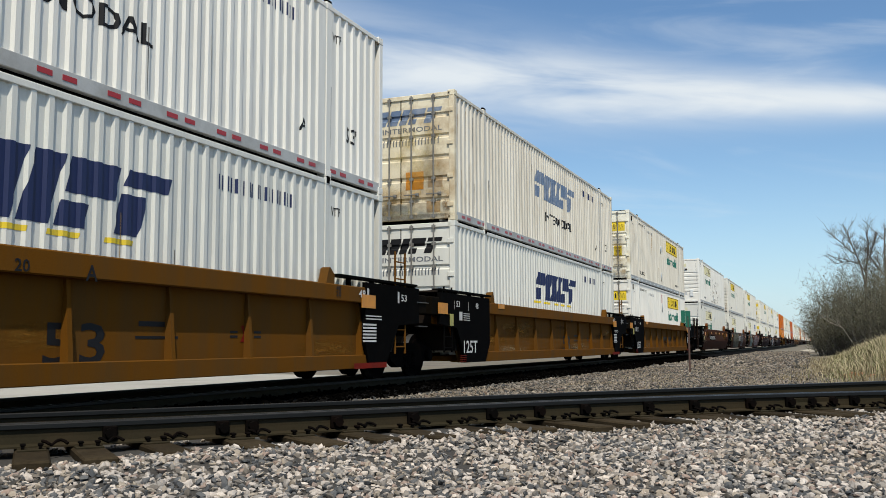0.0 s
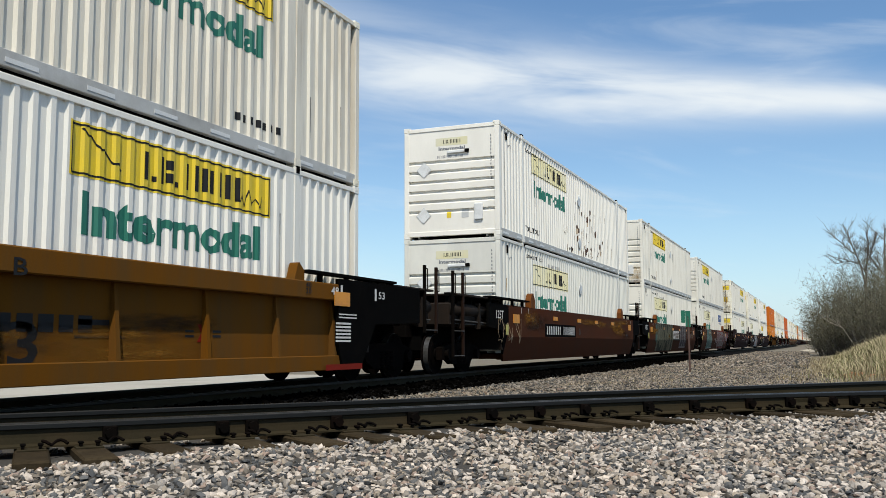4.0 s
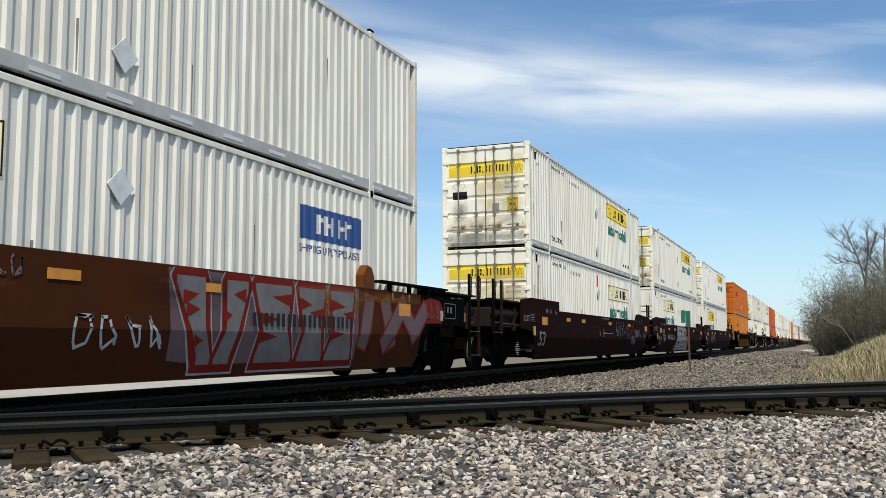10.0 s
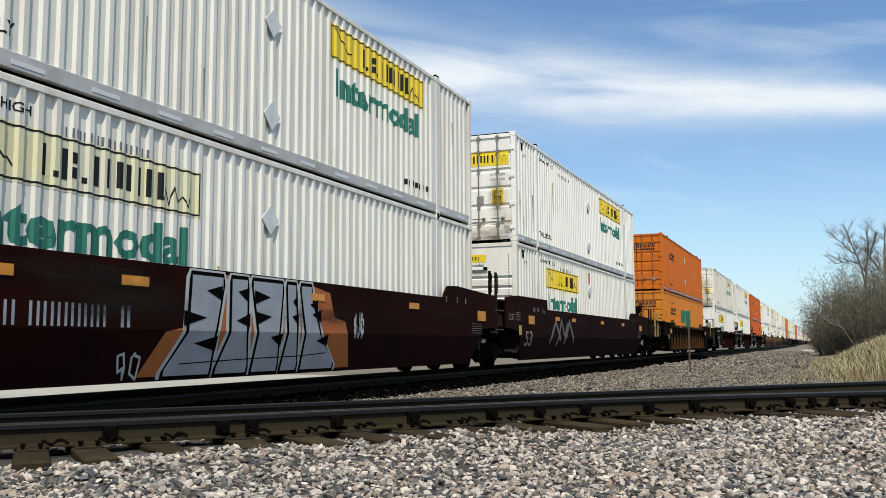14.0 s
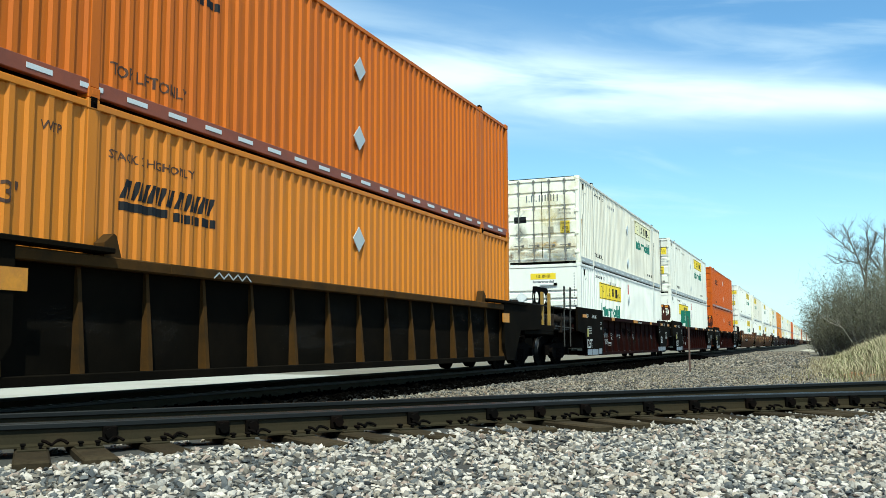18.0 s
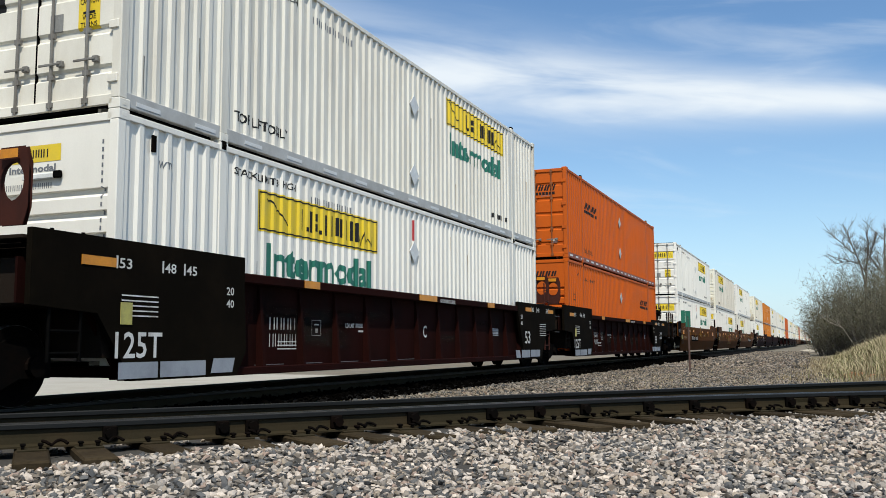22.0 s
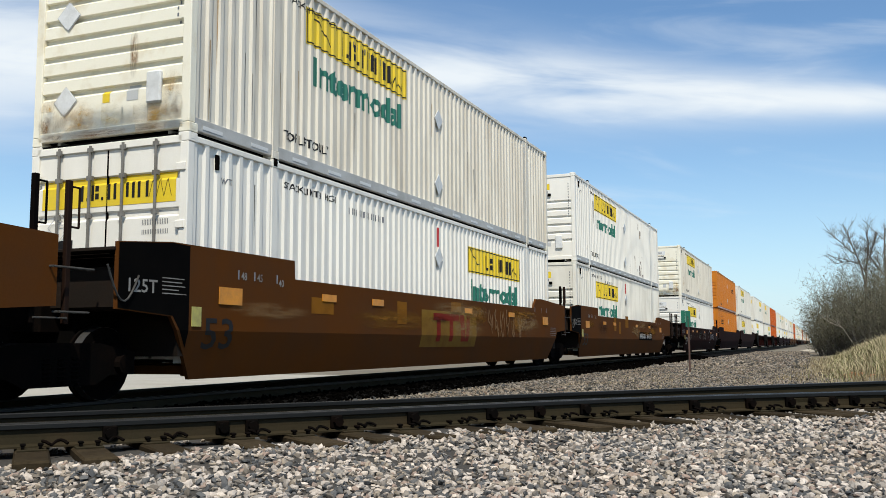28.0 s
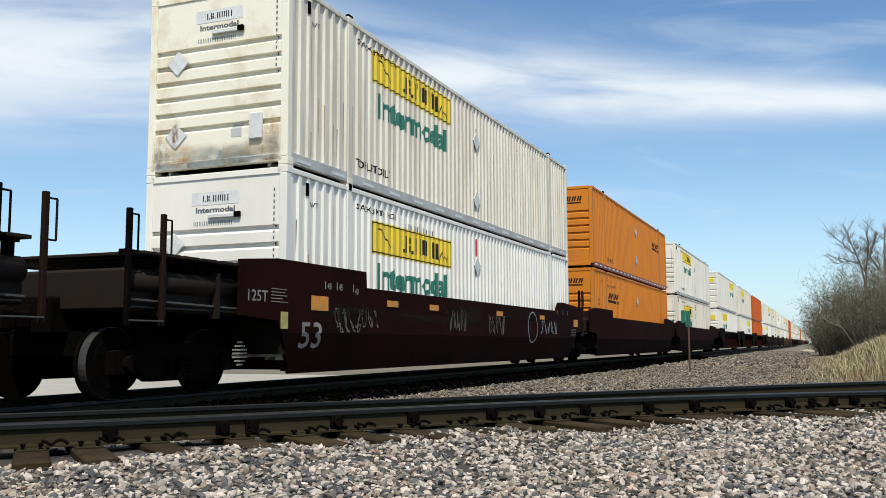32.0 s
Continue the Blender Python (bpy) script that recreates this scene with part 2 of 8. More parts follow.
T_WHITE = material("white spray paint", (0.42, 0.43, 0.42), 0.6)


def smear_material(name, colour, strength):
    """A rubbed-on stain that thins out from its middle in ragged patches."""
    mat = bpy.data.materials.new(name)
    mat.use_nodes = True
    nt = mat.node_tree
    N, L = nt.nodes.new, nt.links.new
    bsdf = nt.nodes["Principled BSDF"]
    bsdf.inputs["Base Color"].default_value, bsdf.inputs["Roughness"].default_value = (*colour, 1), 0.85
    bsdf.inputs["Specular IOR Level"].default_value = 0.1
    co = N("ShaderNodeTexCoord")
    ln = N("ShaderNodeVectorMath")
    ln.operation = "LENGTH"
    L(co.outputs["Object"], ln.inputs[0])
    oi = N("ShaderNodeObjectInfo")
    sh = N("ShaderNodeVectorMath")
    sh.operation = "SCALE"
    sh.inputs[0].default_value = (31.0, 17.0, 43.0)
    L(oi.outputs["Random"], sh.inputs["Scale"])
    ad = N("ShaderNodeVectorMath")
    L(co.outputs["Object"], ad.inputs[0])
    L(sh.outputs[0], ad.inputs[1])
    n = N("ShaderNodeTexNoise")
    n.inputs["Scale"].default_value, n.inputs["Detail"].default_value, n.inputs["Roughness"].default_value = 2.2, 6, 0.65
    L(ad.outputs[0], n.inputs["Vector"])
    m1 = N("ShaderNodeMapRange")
    m1.inputs["From Min"].default_value, m1.inputs["From Max"].default_value = 1.0, 0.25
    L(ln.outputs["Value"], m1.inputs["Value"])
    m2 = N("ShaderNodeMapRange")
    m2.inputs["From Min"].default_value, m2.inputs["From Max"].default_value, m2.inputs["To Max"].default_value = 0.36, 0.62, strength
    L(n.outputs["Fac"], m2.inputs["Value"])
    mu = N("ShaderNodeMath")
    mu.operation = "MULTIPLY"
    L(m1.outputs["Result"], mu.inputs[0])
    L(m2.outputs["Result"], mu.inputs[1])
    L(mu.outputs[0], bsdf.inputs["Alpha"])
    MATS[name] = mat
    return mat


SMEAR_RUST = smear_material("rust smear", (0.44, 0.26, 0.055), 0.75)
SMEAR_SOOT = smear_material("soot smear", (0.020, 0.016, 0.012), 0.6)
SMEAR_GRIME = smear_material("grime smear", (0.56, 0.43, 0.16), 0.6)
SMEAR_BROWN = smear_material("brown smear", (0.20, 0.088, 0.012), 0.95)
SMEAR_PALE = smear_material("scuffed pale smear", (0.34, 0.22, 0.10), 0.55)

# ---- mesh helpers ----
MESHES = {}


def mesh_of(name, bm, mat, smooth=False):
    me = bpy.data.meshes.new(name)
    bmesh.ops.recalc_face_normals(bm, faces=bm.faces)
    bm.to_mesh(me)
    bm.free()
    if mat:
        me.materials.append(mat)
    if smooth:
        me.shade_smooth()
    return me


def part(name, bm, mat, parent=None, label="", smooth=False):
    """Links a bmesh as one mesh object under a thing or a part."""
    ob = new(name, mesh_of(name, bm, mat, smooth))
    ob.parent = parent
    if label:
        tagged(ob, label)
    return ob


def shared(name, key, build, mat, parent, loc=(0, 0, 0), label="", smooth=False):
    """A part whose mesh is built once and used again wherever it comes up."""
    full = (key, mat.name)
    if full not in MESHES:
        bm = bmesh.new()
        build(bm)
        MESHES[full] = mesh_of(name, bm, mat, smooth)
    ob = new(name, MESHES[full])
    ob.parent = parent
    ob.location = loc
    if label:
        tagged(ob, label)
    return ob


def empty(name, label, category, group="", kind=""):
    ob = new(name)
    ob.empty_display_size = 0.2
    return tagged(ob, label, category, group, kind)


def box(bm, x0, x1, y0, y1, z0, z1, bevel=0.0):
    v = [bm.verts.new((x, y, z)) for z in (z0, z1) for y in (y0, y1) for x in (x0, x1)]
    fs = [bm.faces.new([v[i] for i in q]) for q in ((0, 2, 3, 1), (4, 5, 7, 6), (0, 1, 5, 4), (2, 6, 7, 3), (0, 4, 6, 2), (1, 3, 7, 5))]
    if bevel:
        bmesh.ops.bevel(bm, geom=list({e for f in fs for e in f.edges}), offset=bevel, segments=1, affect="EDGES")
    return v


def tube(bm, a, b, r, n=8, r2=None):
    """A capped cylinder (or cone frustum) from a to b."""
    a, b = Vector(a), Vector(b)
    d = (b - a).normalized()
    s = d.orthogonal().normalized()
    t = d.cross(s)
    r2 = r if r2 is None else r2
    ra = [bm.verts.new(a + (s * math.cos(k * math.tau / n) + t * math.sin(k * math.tau / n)) * r) for k in range(n)]
    rb = [bm.verts.new(b + (s * math.cos(k * math.tau / n) + t * math.sin(k * math.tau / n)) * r2) for k in range(n)]
    for k in range(n):
        bm.faces.new((ra[k], ra[(k + 1) % n], rb[(k + 1) % n], rb[k]))
    bm.faces.new(ra[::-1])
    bm.faces.new(rb)


def prism(bm, poly, x0, x1):
    """A plate of outline poly (y, z) between x0 and x1."""
    a = [bm.verts.new((x0, y, z)) for y, z in poly]
    b = [bm.verts.new((x1, y, z)) for y, z in poly]
    n = len(poly)
    bm.faces.new(a)
    bm.faces.new(b[::-1])
    for k in range(n):
        bm.faces.new((a[k], b[k], b[(k + 1) % n], a[(k + 1) % n]))


def flat(bm, polys):
    """2-d outlines (u, v) as faces in the plane z = 0."""
    for poly in polys:
        bm.faces.new([bm.verts.new((u, v, 0)) for u, v in poly])


def rect(u0, u1, v0, v1, slant=0.0):
    s = (v1 - v0) * slant
    return [(u0, v0), (u1, v0), (u1 + s, v1), (u0 + s, v1)]


TEXTS = {}


def lettering(bm, text, u0, v0, height, width=0.0, shear=0.0):
    """Built-in font, capitals `height` tall from (u0, v0); stretched to `width` if given."""
    if text not in TEXTS:
        cu = bpy.data.curves.new("lettering", "FONT")
        cu.body, cu.size, cu.resolution_u = text, 1.0, 2
        cu.offset = 0.036 if text == "Intermodal" else 0.012
        ob = bpy.data.objects.new("lettering", cu)
        scene.collection.objects.link(ob)
        bpy.context.view_layer.update()
        me = bpy.data.meshes.new_from_object(ob.evaluated_get(bpy.context.evaluated_depsgraph_get()))
        vs = np.array([v.co[:2] for v in me.vertices])
        fs = [tuple(p.vertices) for p in me.polygons]
        bpy.data.objects.remove(ob)
        bpy.data.curves.remove(cu)
        bpy.data.meshes.remove(me)
        TEXTS[text] = (vs, fs)
    vs, fs = TEXTS[text]
    lo, hi = vs.min(0), vs.max(0)
    ky = height / 0.70
    kx = width / (hi[0] - lo[0]) if width else ky * 0.92
    vv = [bm.verts.new((u0 + (x - lo[0]) * kx + y * ky * shear, v0 + y * ky, 0)) for x, y in vs]
    for f in fs:
        try:
            bm.faces.new([vv[i] for i in f])
        except ValueError:
            pass


def wrapped(bm, us, vs, place):
    """Cuts a flat drawing along the bends us and vs of the surface under it and lays it on by place(u, v)."""
    u = [v.co.x for v in bm.verts]
    v_ = [v.co.y for v in bm.verts]
    for list_, axis, lo, hi in ((us, 0, min(u), max(u)), (vs, 1, min(v_), max(v_))):
        for c in list_:
            if lo < c < hi:
                co, no = [0, 0, 0], [0, 0, 0]
                co[axis], no[axis] = c, 1
                bmesh.ops.bisect_plane(bm, geom=bm.verts[:] + bm.edges[:] + bm.faces[:], plane_co=co, plane_no=no)
    for v in bm.verts:
        v.co = place(v.co.x, v.co.y)
    return bm


def band(points, w):
    """A broad painted stroke of width w: quads that share their mitred corners, with blunt ends."""
    pts = [Vector(p) for p in points]
    n = len(pts)
    left, right = [], []
    for k, p in enumerate(pts):
        a = (p - pts[k - 1]).normalized() if k else (pts[1] - p).normalized()
        b = (pts[k + 1] - p).normalized() if k < n - 1 else a
        t = a + b
        t = t.normalized() if t.length > 0.2 else Vector((-a.y, a.x))
        m = Vector((-t.y, t.x))
        cut = min(1.0 / max(abs(m.dot(Vector((-a.y, a.x)))), 0.5), 1.45)
        end = a * (-w * 0.4 if k == 0 else w * 0.4 if k == n - 1 else 0.0)
        left.append(p + m * (w * 0.5 * cut) + end)
        right.append(p - m * (w * 0.5 * cut) + end)
    return [[tuple(left[k]), tuple(right[k]), tuple(right[k + 1]), tuple(left[k + 1])] for k in range(n - 1)]


def ribbon(points, w):
    """A painted stroke: quads of width w along a polyline (u, v)."""
    polys = []
    for (a, b), (c, d) in zip(points, points[1:]):
        l = math.hypot(c - a, d - b) or 1.0
        nx, ny = -(d - b) / l * w / 2, (c - a) / l * w / 2
        ex, ey = (c - a) / l * w * 0.3, (d - b) / l * w * 0.3
        polys.append([(a + nx - ex, b + ny - ey), (a - nx - ex, b - ny - ey), (c - nx + ex, d - ny + ey), (c + nx + ex, d + ny + ey)])
    return polys


# ---- the train's run ----
RUN_T = (0, 4, 8, 12, 16, 20, 24, 28, 32)
RUN_S = (0.0, 40.61, 81.2, 121.98, 162.82, 203.98, 245.22, 286.62, 328.13)
TRACK_X = -8.505
LINE_Z = -0.05
MOVERS = []
ROLLERS = []


def run(t):
    k = min(int(t // 4), 7)
    f = (t - RUN_T[k]) / 4
    lo, hi = max(k - 1, 0), min(k + 2, 8)
    m0 = (RUN_S[k + 1] - RUN_S[lo]) / (k + 1 - lo)
    m1 = (RUN_S[hi] - RUN_S[k]) / (hi - k)
    h = f * f
    return ((2 * f * h - 3 * h + 1) * RUN_S[k] + (f * h - 2 * h + f) * m0 + (3 * h - 2 * f * h) * RUN_S[k + 1] + (f * h - h) * m1)

# ---- containers: 53 ft boxes, front end at y = 0, side towards the camera at +x ----
CL, CW, CH = 16.36, 1.295, 2.892
WL = 16.154
RIB_D = 0.034


def rib_knots():
    ks = [(0.10, 0.0)]
    for a, b in ((0.16, 1.90), (2.06, 14.10), (14.26, 16.0)):
        n = round((b - a) / 0.236)
        p = (b - a) / n
        for k in range(n):
            y = a + k * p
            ks += [(y + 0.14 * p, 0.0), (y + 0.26 * p, -RIB_D), (y + 0.74 * p, -RIB_D), (y + 0.86 * p, 0.0)]
    return ks + [(16.05, 0.0)]


KNOTS = rib_knots()
KY = np.array([k[0] for k in KNOTS])
KD = np.array([k[1] for k in KNOTS])


def side_x(y):
    return CW - 0.012 + float(np.interp(y, KY, KD))


def on_side(u, v):
    return Vector((side_x(u) + 0.004, u, v))


def build_side(bm, sign=1):
    lo = [bm.verts.new((sign * (CW - 0.012 + d), y, 0.20)) for y, d in KNOTS]
    hi = [bm.verts.new((sign * (CW - 0.012 + d), y, CH - 0.10)) for y, d in KNOTS]
    for k in range(len(lo) - 1):
        bm.faces.new((lo[k], lo[k + 1], hi[k + 1], hi[k]))


NOSE = [(0.17, 0.0), (0.62, 0.0)]
for _k in range(6):
    _z = 0.62 + _k * 0.255
    NOSE += [(_z + 0.05, 0.058), (_z + 0.096, 0.058), (_z + 0.104, 0.0), (_z + 0.255, 0.0)]
NOSE += [(CH - 0.13, 0.0)]
DOOR = [(0.17, 0.0)]
for _k in range(5):
    _z = 0.42 + _k * 0.47
    DOOR += [(_z, 0.0), (_z + 0.03, 0.03), (_z + 0.09, 0.03), (_z + 0.12, 0.0)]
DOOR += [(CH - 0.13, 0.0)]


def build_end_sheet(bm, prof, x0, x1, y):
    a = [bm.verts.new((x0, y + d, z)) for z, d in prof]
    b = [bm.verts.new((x1, y + d, z)) for z, d in prof]
    for k in range(len(a) - 1):
        bm.faces.new((a[k], b[k], b[k + 1], a[k + 1]))


def nose_y(z):
    return 0.02 + float(np.interp(z, [p[0] for p in NOSE], [p[1] for p in NOSE]))


def door_y(z):
    return 0.03 + float(np.interp(z, [p[0] for p in DOOR], [p[1] for p in DOOR]))


def on_nose(u, v):
    return Vector((u, nose_y(v) - 0.004, v))


def on_door(u, v):
    return Vector((u, door_y(v) - 0.004, v))


def deal(name, key, polys, mat, parent, surface, texts=(), label=""):
    """Paint, lettering or a sticker laid on a container's side, nose or doors (mesh shared between alike boxes)."""
    full = (key, mat.name)
    if full not in MESHES:
        bm = bmesh.new()
        flat(bm, polys)
        for t in texts:
            lettering(bm, *t)
        if surface == "side":
            wrapped(bm, [k[0] for k in KNOTS], (), on_side)
        elif surface == "nose":
            wrapped(bm, (), [p[0] for p in NOSE], on_nose)
        else:
            wrapped(bm, (), [p[0] for p in DOOR], on_door)
        me = bpy.data.meshes.new(name)
        bm.to_mesh(me)
        bm.free()
        me.materials.append(mat)
        MESHES[full] = me
    ob = new(name, MESHES[full])
    ob.parent = parent
    if name in SMALL_MARKS:
        tagged(ob, kind="stuff")
    if label:
        tagged(ob, label)
    return ob


SMALL_MARKS = {"number_marking", "stencil", "rust_spot", "rust_run", "trade_mark", "sign_mark", "spray_scrawl", "spray_outline", "lettering", "tick", "white_plate", "sticker_print", "trade_mark_edge"}


def blocks(u0, u1, v0, v1, n, gap=0.3, slant=0.0):
    """A run of n plain blocks where a name is painted."""
    w = (u1 - u0) / (n + (n - 1) * gap)
    return [rect(u0 + k * w * (1 + gap), u0 + k * w * (1 + gap) + w, v0, v1, slant) for k in range(n)]


def strokes(u0, u1, v0, v1, widths, slant=0.0):
    """Heavy and light upright strokes with cross bars, a worn trade mark without letters."""
    out, u, unit = [], u0, (u1 - u0) / sum(widths)
    for k, w in enumerate(widths):
        if k % 2 == 0:
            s = (v1 - v0) * slant
            h = v1 - v0
            uw = w * unit
            out.append(rect(u, u + uw * 0.5, v0, v1, slant))
            if w > 1.2:
                m = v0 + h * (0.40 if k % 4 else 0.62)
                off = (m - v0) * slant
                out.append([(u + uw * 0.5 + off, m), (u + uw + off, m), (u + uw + off + h * 0.22 * slant, m + h * 0.22), (u + uw * 0.5 + off + h * 0.22 * slant, m + h * 0.22)])
        u += w * unit
    return out


def name_bars(u0, u1, v0, v1):
    """A painted name as plain upright bars and dots of its mass and rhythm."""
    out, k, h = [], (u1 - u0) / 7.0, v1 - v0
    for u, w, a, b in ((0.42, 0.24, 0.0, 1.0), (0.95, 0.2, 0.0, 0.2), (1.4, 0.26, 0.0, 1.0), (1.78, 0.34, 0.08, 0.44), (1.78, 0.34, 0.56, 0.92), (2.35, 0.2, 0.0, 0.2), (2.95, 0.25, 0.0, 1.0), (3.5, 0.25, 0.0, 1.0),
                       (4.1, 0.25, 0.08, 1.0), (4.65, 0.25, 0.08, 1.0), (5.2, 0.25, 0.0, 1.0), (5.72, 0.25, 0.0, 1.0), (6.45, 0.25, 0.0, 1.0)):
        out.append(rect(u0 + u * k, u0 + (u + w) * k, v0 + a * h, v0 + b * h))
    return out


def tally(u0, u1, v0, v1, n, weight=0.26, slant=0.0):
    """Writing as plain bars: two thin upright bars for each character."""
    c = (u1 - u0) / n
    return [rect(u0 + c * (k + o), u0 + c * (k + o + weight), v0, v1, slant) for k in range(n) for o in (0.06, 0.78 - weight)]


def yellow_plate(c, key, u0, u1, v0, v1, surface, mat, small=False):
    """Yellow sign plate with a dark frame line, a row of dark blocks and a sketched scroll at each end."""
    deal("sign_plate", ("plate", key, u0, u1, v0, v1, surface), [rect(u0, u1, v0, v1)], mat, c, surface, label="yellow painted sign plate")
    h, w = v1 - v0, u1 - u0
    t = 0.012 if small else 0.022
    if surface == "side":
        lift = [rect(u0 + t, u1 - t, v1 - 2 * t, v1 - t), rect(u0 + t, u1 - t, v0 + t, v0 + 2 * t),
                rect(u0 + t, u0 + 2 * t, v0 + t, v1 - t), rect(u1 - 2 * t, u1 - t, v0 + t, v1 - t)]
        sc = ribbon([(u0 + w * (0.05 + 0.16 * k / 9), v1 - h * (0.12 + 0.6 * k / 9 + 0.05 * math.sin(k * 2.1))) for k in range(10)], t)
        sc += ribbon([(u1 - w * (0.05 + 0.16 * k / 9), v0 + h * (0.15 + 0.5 * (1 - abs(math.sin(k * 1.3))))) for k in range(10)], t * 0.7)
    else:
        lift, sc = [], ribbon([(u1 - w * (0.03 + 0.16 * k / 6), v0 + h * (0.2 + 0.6 * (k % 2))) for k in range(7)], t * 0.6)
    a, b = u0 + w * 0.27, u0 + w * 0.83
    name = name_bars(a, b, v0 + h * 0.22, v0 + h * 0.78)
    for ob in (deal("sign_mark", ("mark", key, u0, u1, v0, v1, surface), lift + sc + name, BLACK_TEXT, c, surface, label="row of dark blocks on the sign"),):
        ob.location = (0.003, 0, 0) if surface == "side" else (0, -0.003, 0)


def lock_rod(bm):
    tube(bm, (0, 0, 0.06), (0, 0, CH - 0.06), 0.019, 8)
    for z in (0.12, 0.45, 0.95, 1.9, 2.4, CH - 0.12):
        box(bm, -0.045, 0.045, -0.012, 0.03, z - 0.03, z + 0.03)


def container(name, label, paint, end, marks, group, end_paint=None, rail=None, seed=0, near=True):
    """One stacked freight container; `end` is what its leading end shows: doors or a ribbed nose."""
    c = empty(name, label, "shipping container", group)
    ep = end_paint or paint
    rail = rail or RAIL_GREY
    shared("side_panel", "side+", lambda bm: build_side(bm, 1), paint, c)
    shared("side_panel", "side-", lambda bm: build_side(bm, -1), paint, c)
    shared("roof", "roof", lambda bm: box(bm, -CW + 0.03, CW - 0.03, 0.06, CL - 0.06, CH - 0.09, CH - 0.06), paint, c)
    if not near:
        shared("roof_bow", "bow", lambda bm: box(bm, -0.05, 0.05, 1.0, CL - 1.0, CH - 0.10, CH - 0.001), paint, c)
    shared("floor", "floor", lambda bm: box(bm, -CW + 0.06, CW - 0.06, 0.06, CL - 0.06, 0.06, 0.16), STEEL_DARK, c)
    for s in (1, -1):
        shared("top_rail", ("trail", s), lambda bm: box(bm, s * CW - s * 0.07, s * CW - s * 0.004, 0.1, CL - 0.1, CH - 0.11, CH - 0.03, 0.008), paint, c)
        shared("bottom_rail", ("brail", s), lambda bm: ([box(bm, min(s * CW - s * 0.10, s * CW - s * 0.010), max(s * CW - s * 0.10, s * CW - s * 0.010), a, b, z, 0.205, 0.008) for a, b, z in ((0.1, 1.92, 0.035), (1.94, CL - 1.94, 0.03), (CL - 1.92, CL - 0.1, 0.035))],
                                                      box(bm, s * CW - s * 0.40, s * CW - s * 0.35, 0.1, CL - 0.1, 0.0, 0.10)), rail, c,
               label="grey bottom side rail")
    # ends
    if end == "nose":
        shared("end_wall", "nose", lambda bm: build_end_sheet(bm, NOSE, -CW + 0.12, CW - 0.12, 0.02), ep, c, label="end wall with horizontal ribs")
    else:
        for s in (-1, 1):
            d = shared("door", ("door", s), lambda bm: build_end_sheet(bm, DOOR, min(s * 0.012, s * (CW - 0.12)), max(s * 0.012, s * (CW - 0.12)), 0.03), ep, c,
                       label="ribbed steel door leaf")
            if near:
                for x in (0.27, 0.80):
                    shared("lock_rod", "rod", lock_rod, ROD if rail is RAIL_GREY else RUSTY_ROD, d, (s * x, -0.008, 0), smooth=False)
                    shared("handle", "handle", lambda bm: (box(bm, -0.02, 0.30, -0.03, -0.012, -0.014, 0.014, 0.004), box(bm, 0.25, 0.33, -0.02, 0.03, -0.035, 0.035, 0.005)),
                           ROD, d, (s * x - 0.15, -0.012, 0.60), label="grimy door handle")
                for z in (0.35, 0.98, 1.72, 2.45):
                    shared("hinge", "hinge", lambda bm: box(bm, -0.07, 0.07, -0.02, 0.02, -0.05, 0.05, 0.008), ep, d, (s * (CW - 0.10), 0.0, z))
        shared("door_gasket", "gasket", lambda bm: box(bm, -0.012, 0.012, 0.03, 0.05, 0.17, CH - 0.13), BLACK, c)
    shared("end_wall", "rear", lambda bm: box(bm, -CW + 0.12, CW - 0.12, CL - 0.06, CL - 0.03, 0.17, CH - 0.13), ep, c)
    for y0, y1 in ((0.0, 0.09), (CL - 0.09, CL)):
        shared("header", ("head", y0), lambda bm: box(bm, -CW + 0.1, CW - 0.1, y0, y1, CH - 0.135, CH - 0.035, 0.008), ep, c)
        shared("sill", ("sill", y0), lambda bm: box(bm, -CW + 0.1, CW - 0.1, y0, y1, 0.05, 0.17, 0.008), ep, c)
        for s in (-1, 1):
            shared("corner_post", ("post", y0, s), lambda bm: box(bm, min(s * CW, s * (CW - 0.13)), max(s * CW, s * (CW - 0.13)), y0, y0 + 0.13 if y0 < 1 else y1, 0.12, CH - 0.12, 0.01) if y0 < 1
                   else box(bm, min(s * CW, s * (CW - 0.13)), max(s * CW, s * (CW - 0.13)), y1 - 0.13, y1, 0.12, CH - 0.12, 0.01), ep if y0 < 1 else paint, c)
    castings = [(s, y, z) for s in (-1, 1) for y in (0.0, CL - 0.178, 1.89, CL - 1.89 - 0.178) for z in (0.0, CH - 0.12)]
    for s, y, z in castings:
        if near:
            shared("corner_casting", "casting", lambda bm: (box(bm, -0.16, 0.006, 0, 0.178, 0, 0.12, 0.008), box(bm, -0.03, 0.008, 0.05, 0.13, 0.035, 0.085, 0.004)),
                   paint if 1 < y < 15 else ep, c, (s * CW if s > 0 else -CW + 0.154, y, z))
    for y in (1.90, CL - 2.06):
        for s in (-1, 1):
            shared("lift_post", ("lift", s), lambda bm: box(bm, min(s * (CW + 0.002), s * (CW - 0.05)), max(s * (CW + 0.002), s * (CW - 0.05)), 0, 0.15, 0.12, CH - 0.12, 0.006), paint, c, (0, y, 0))
    marks(c, seed)
    return c


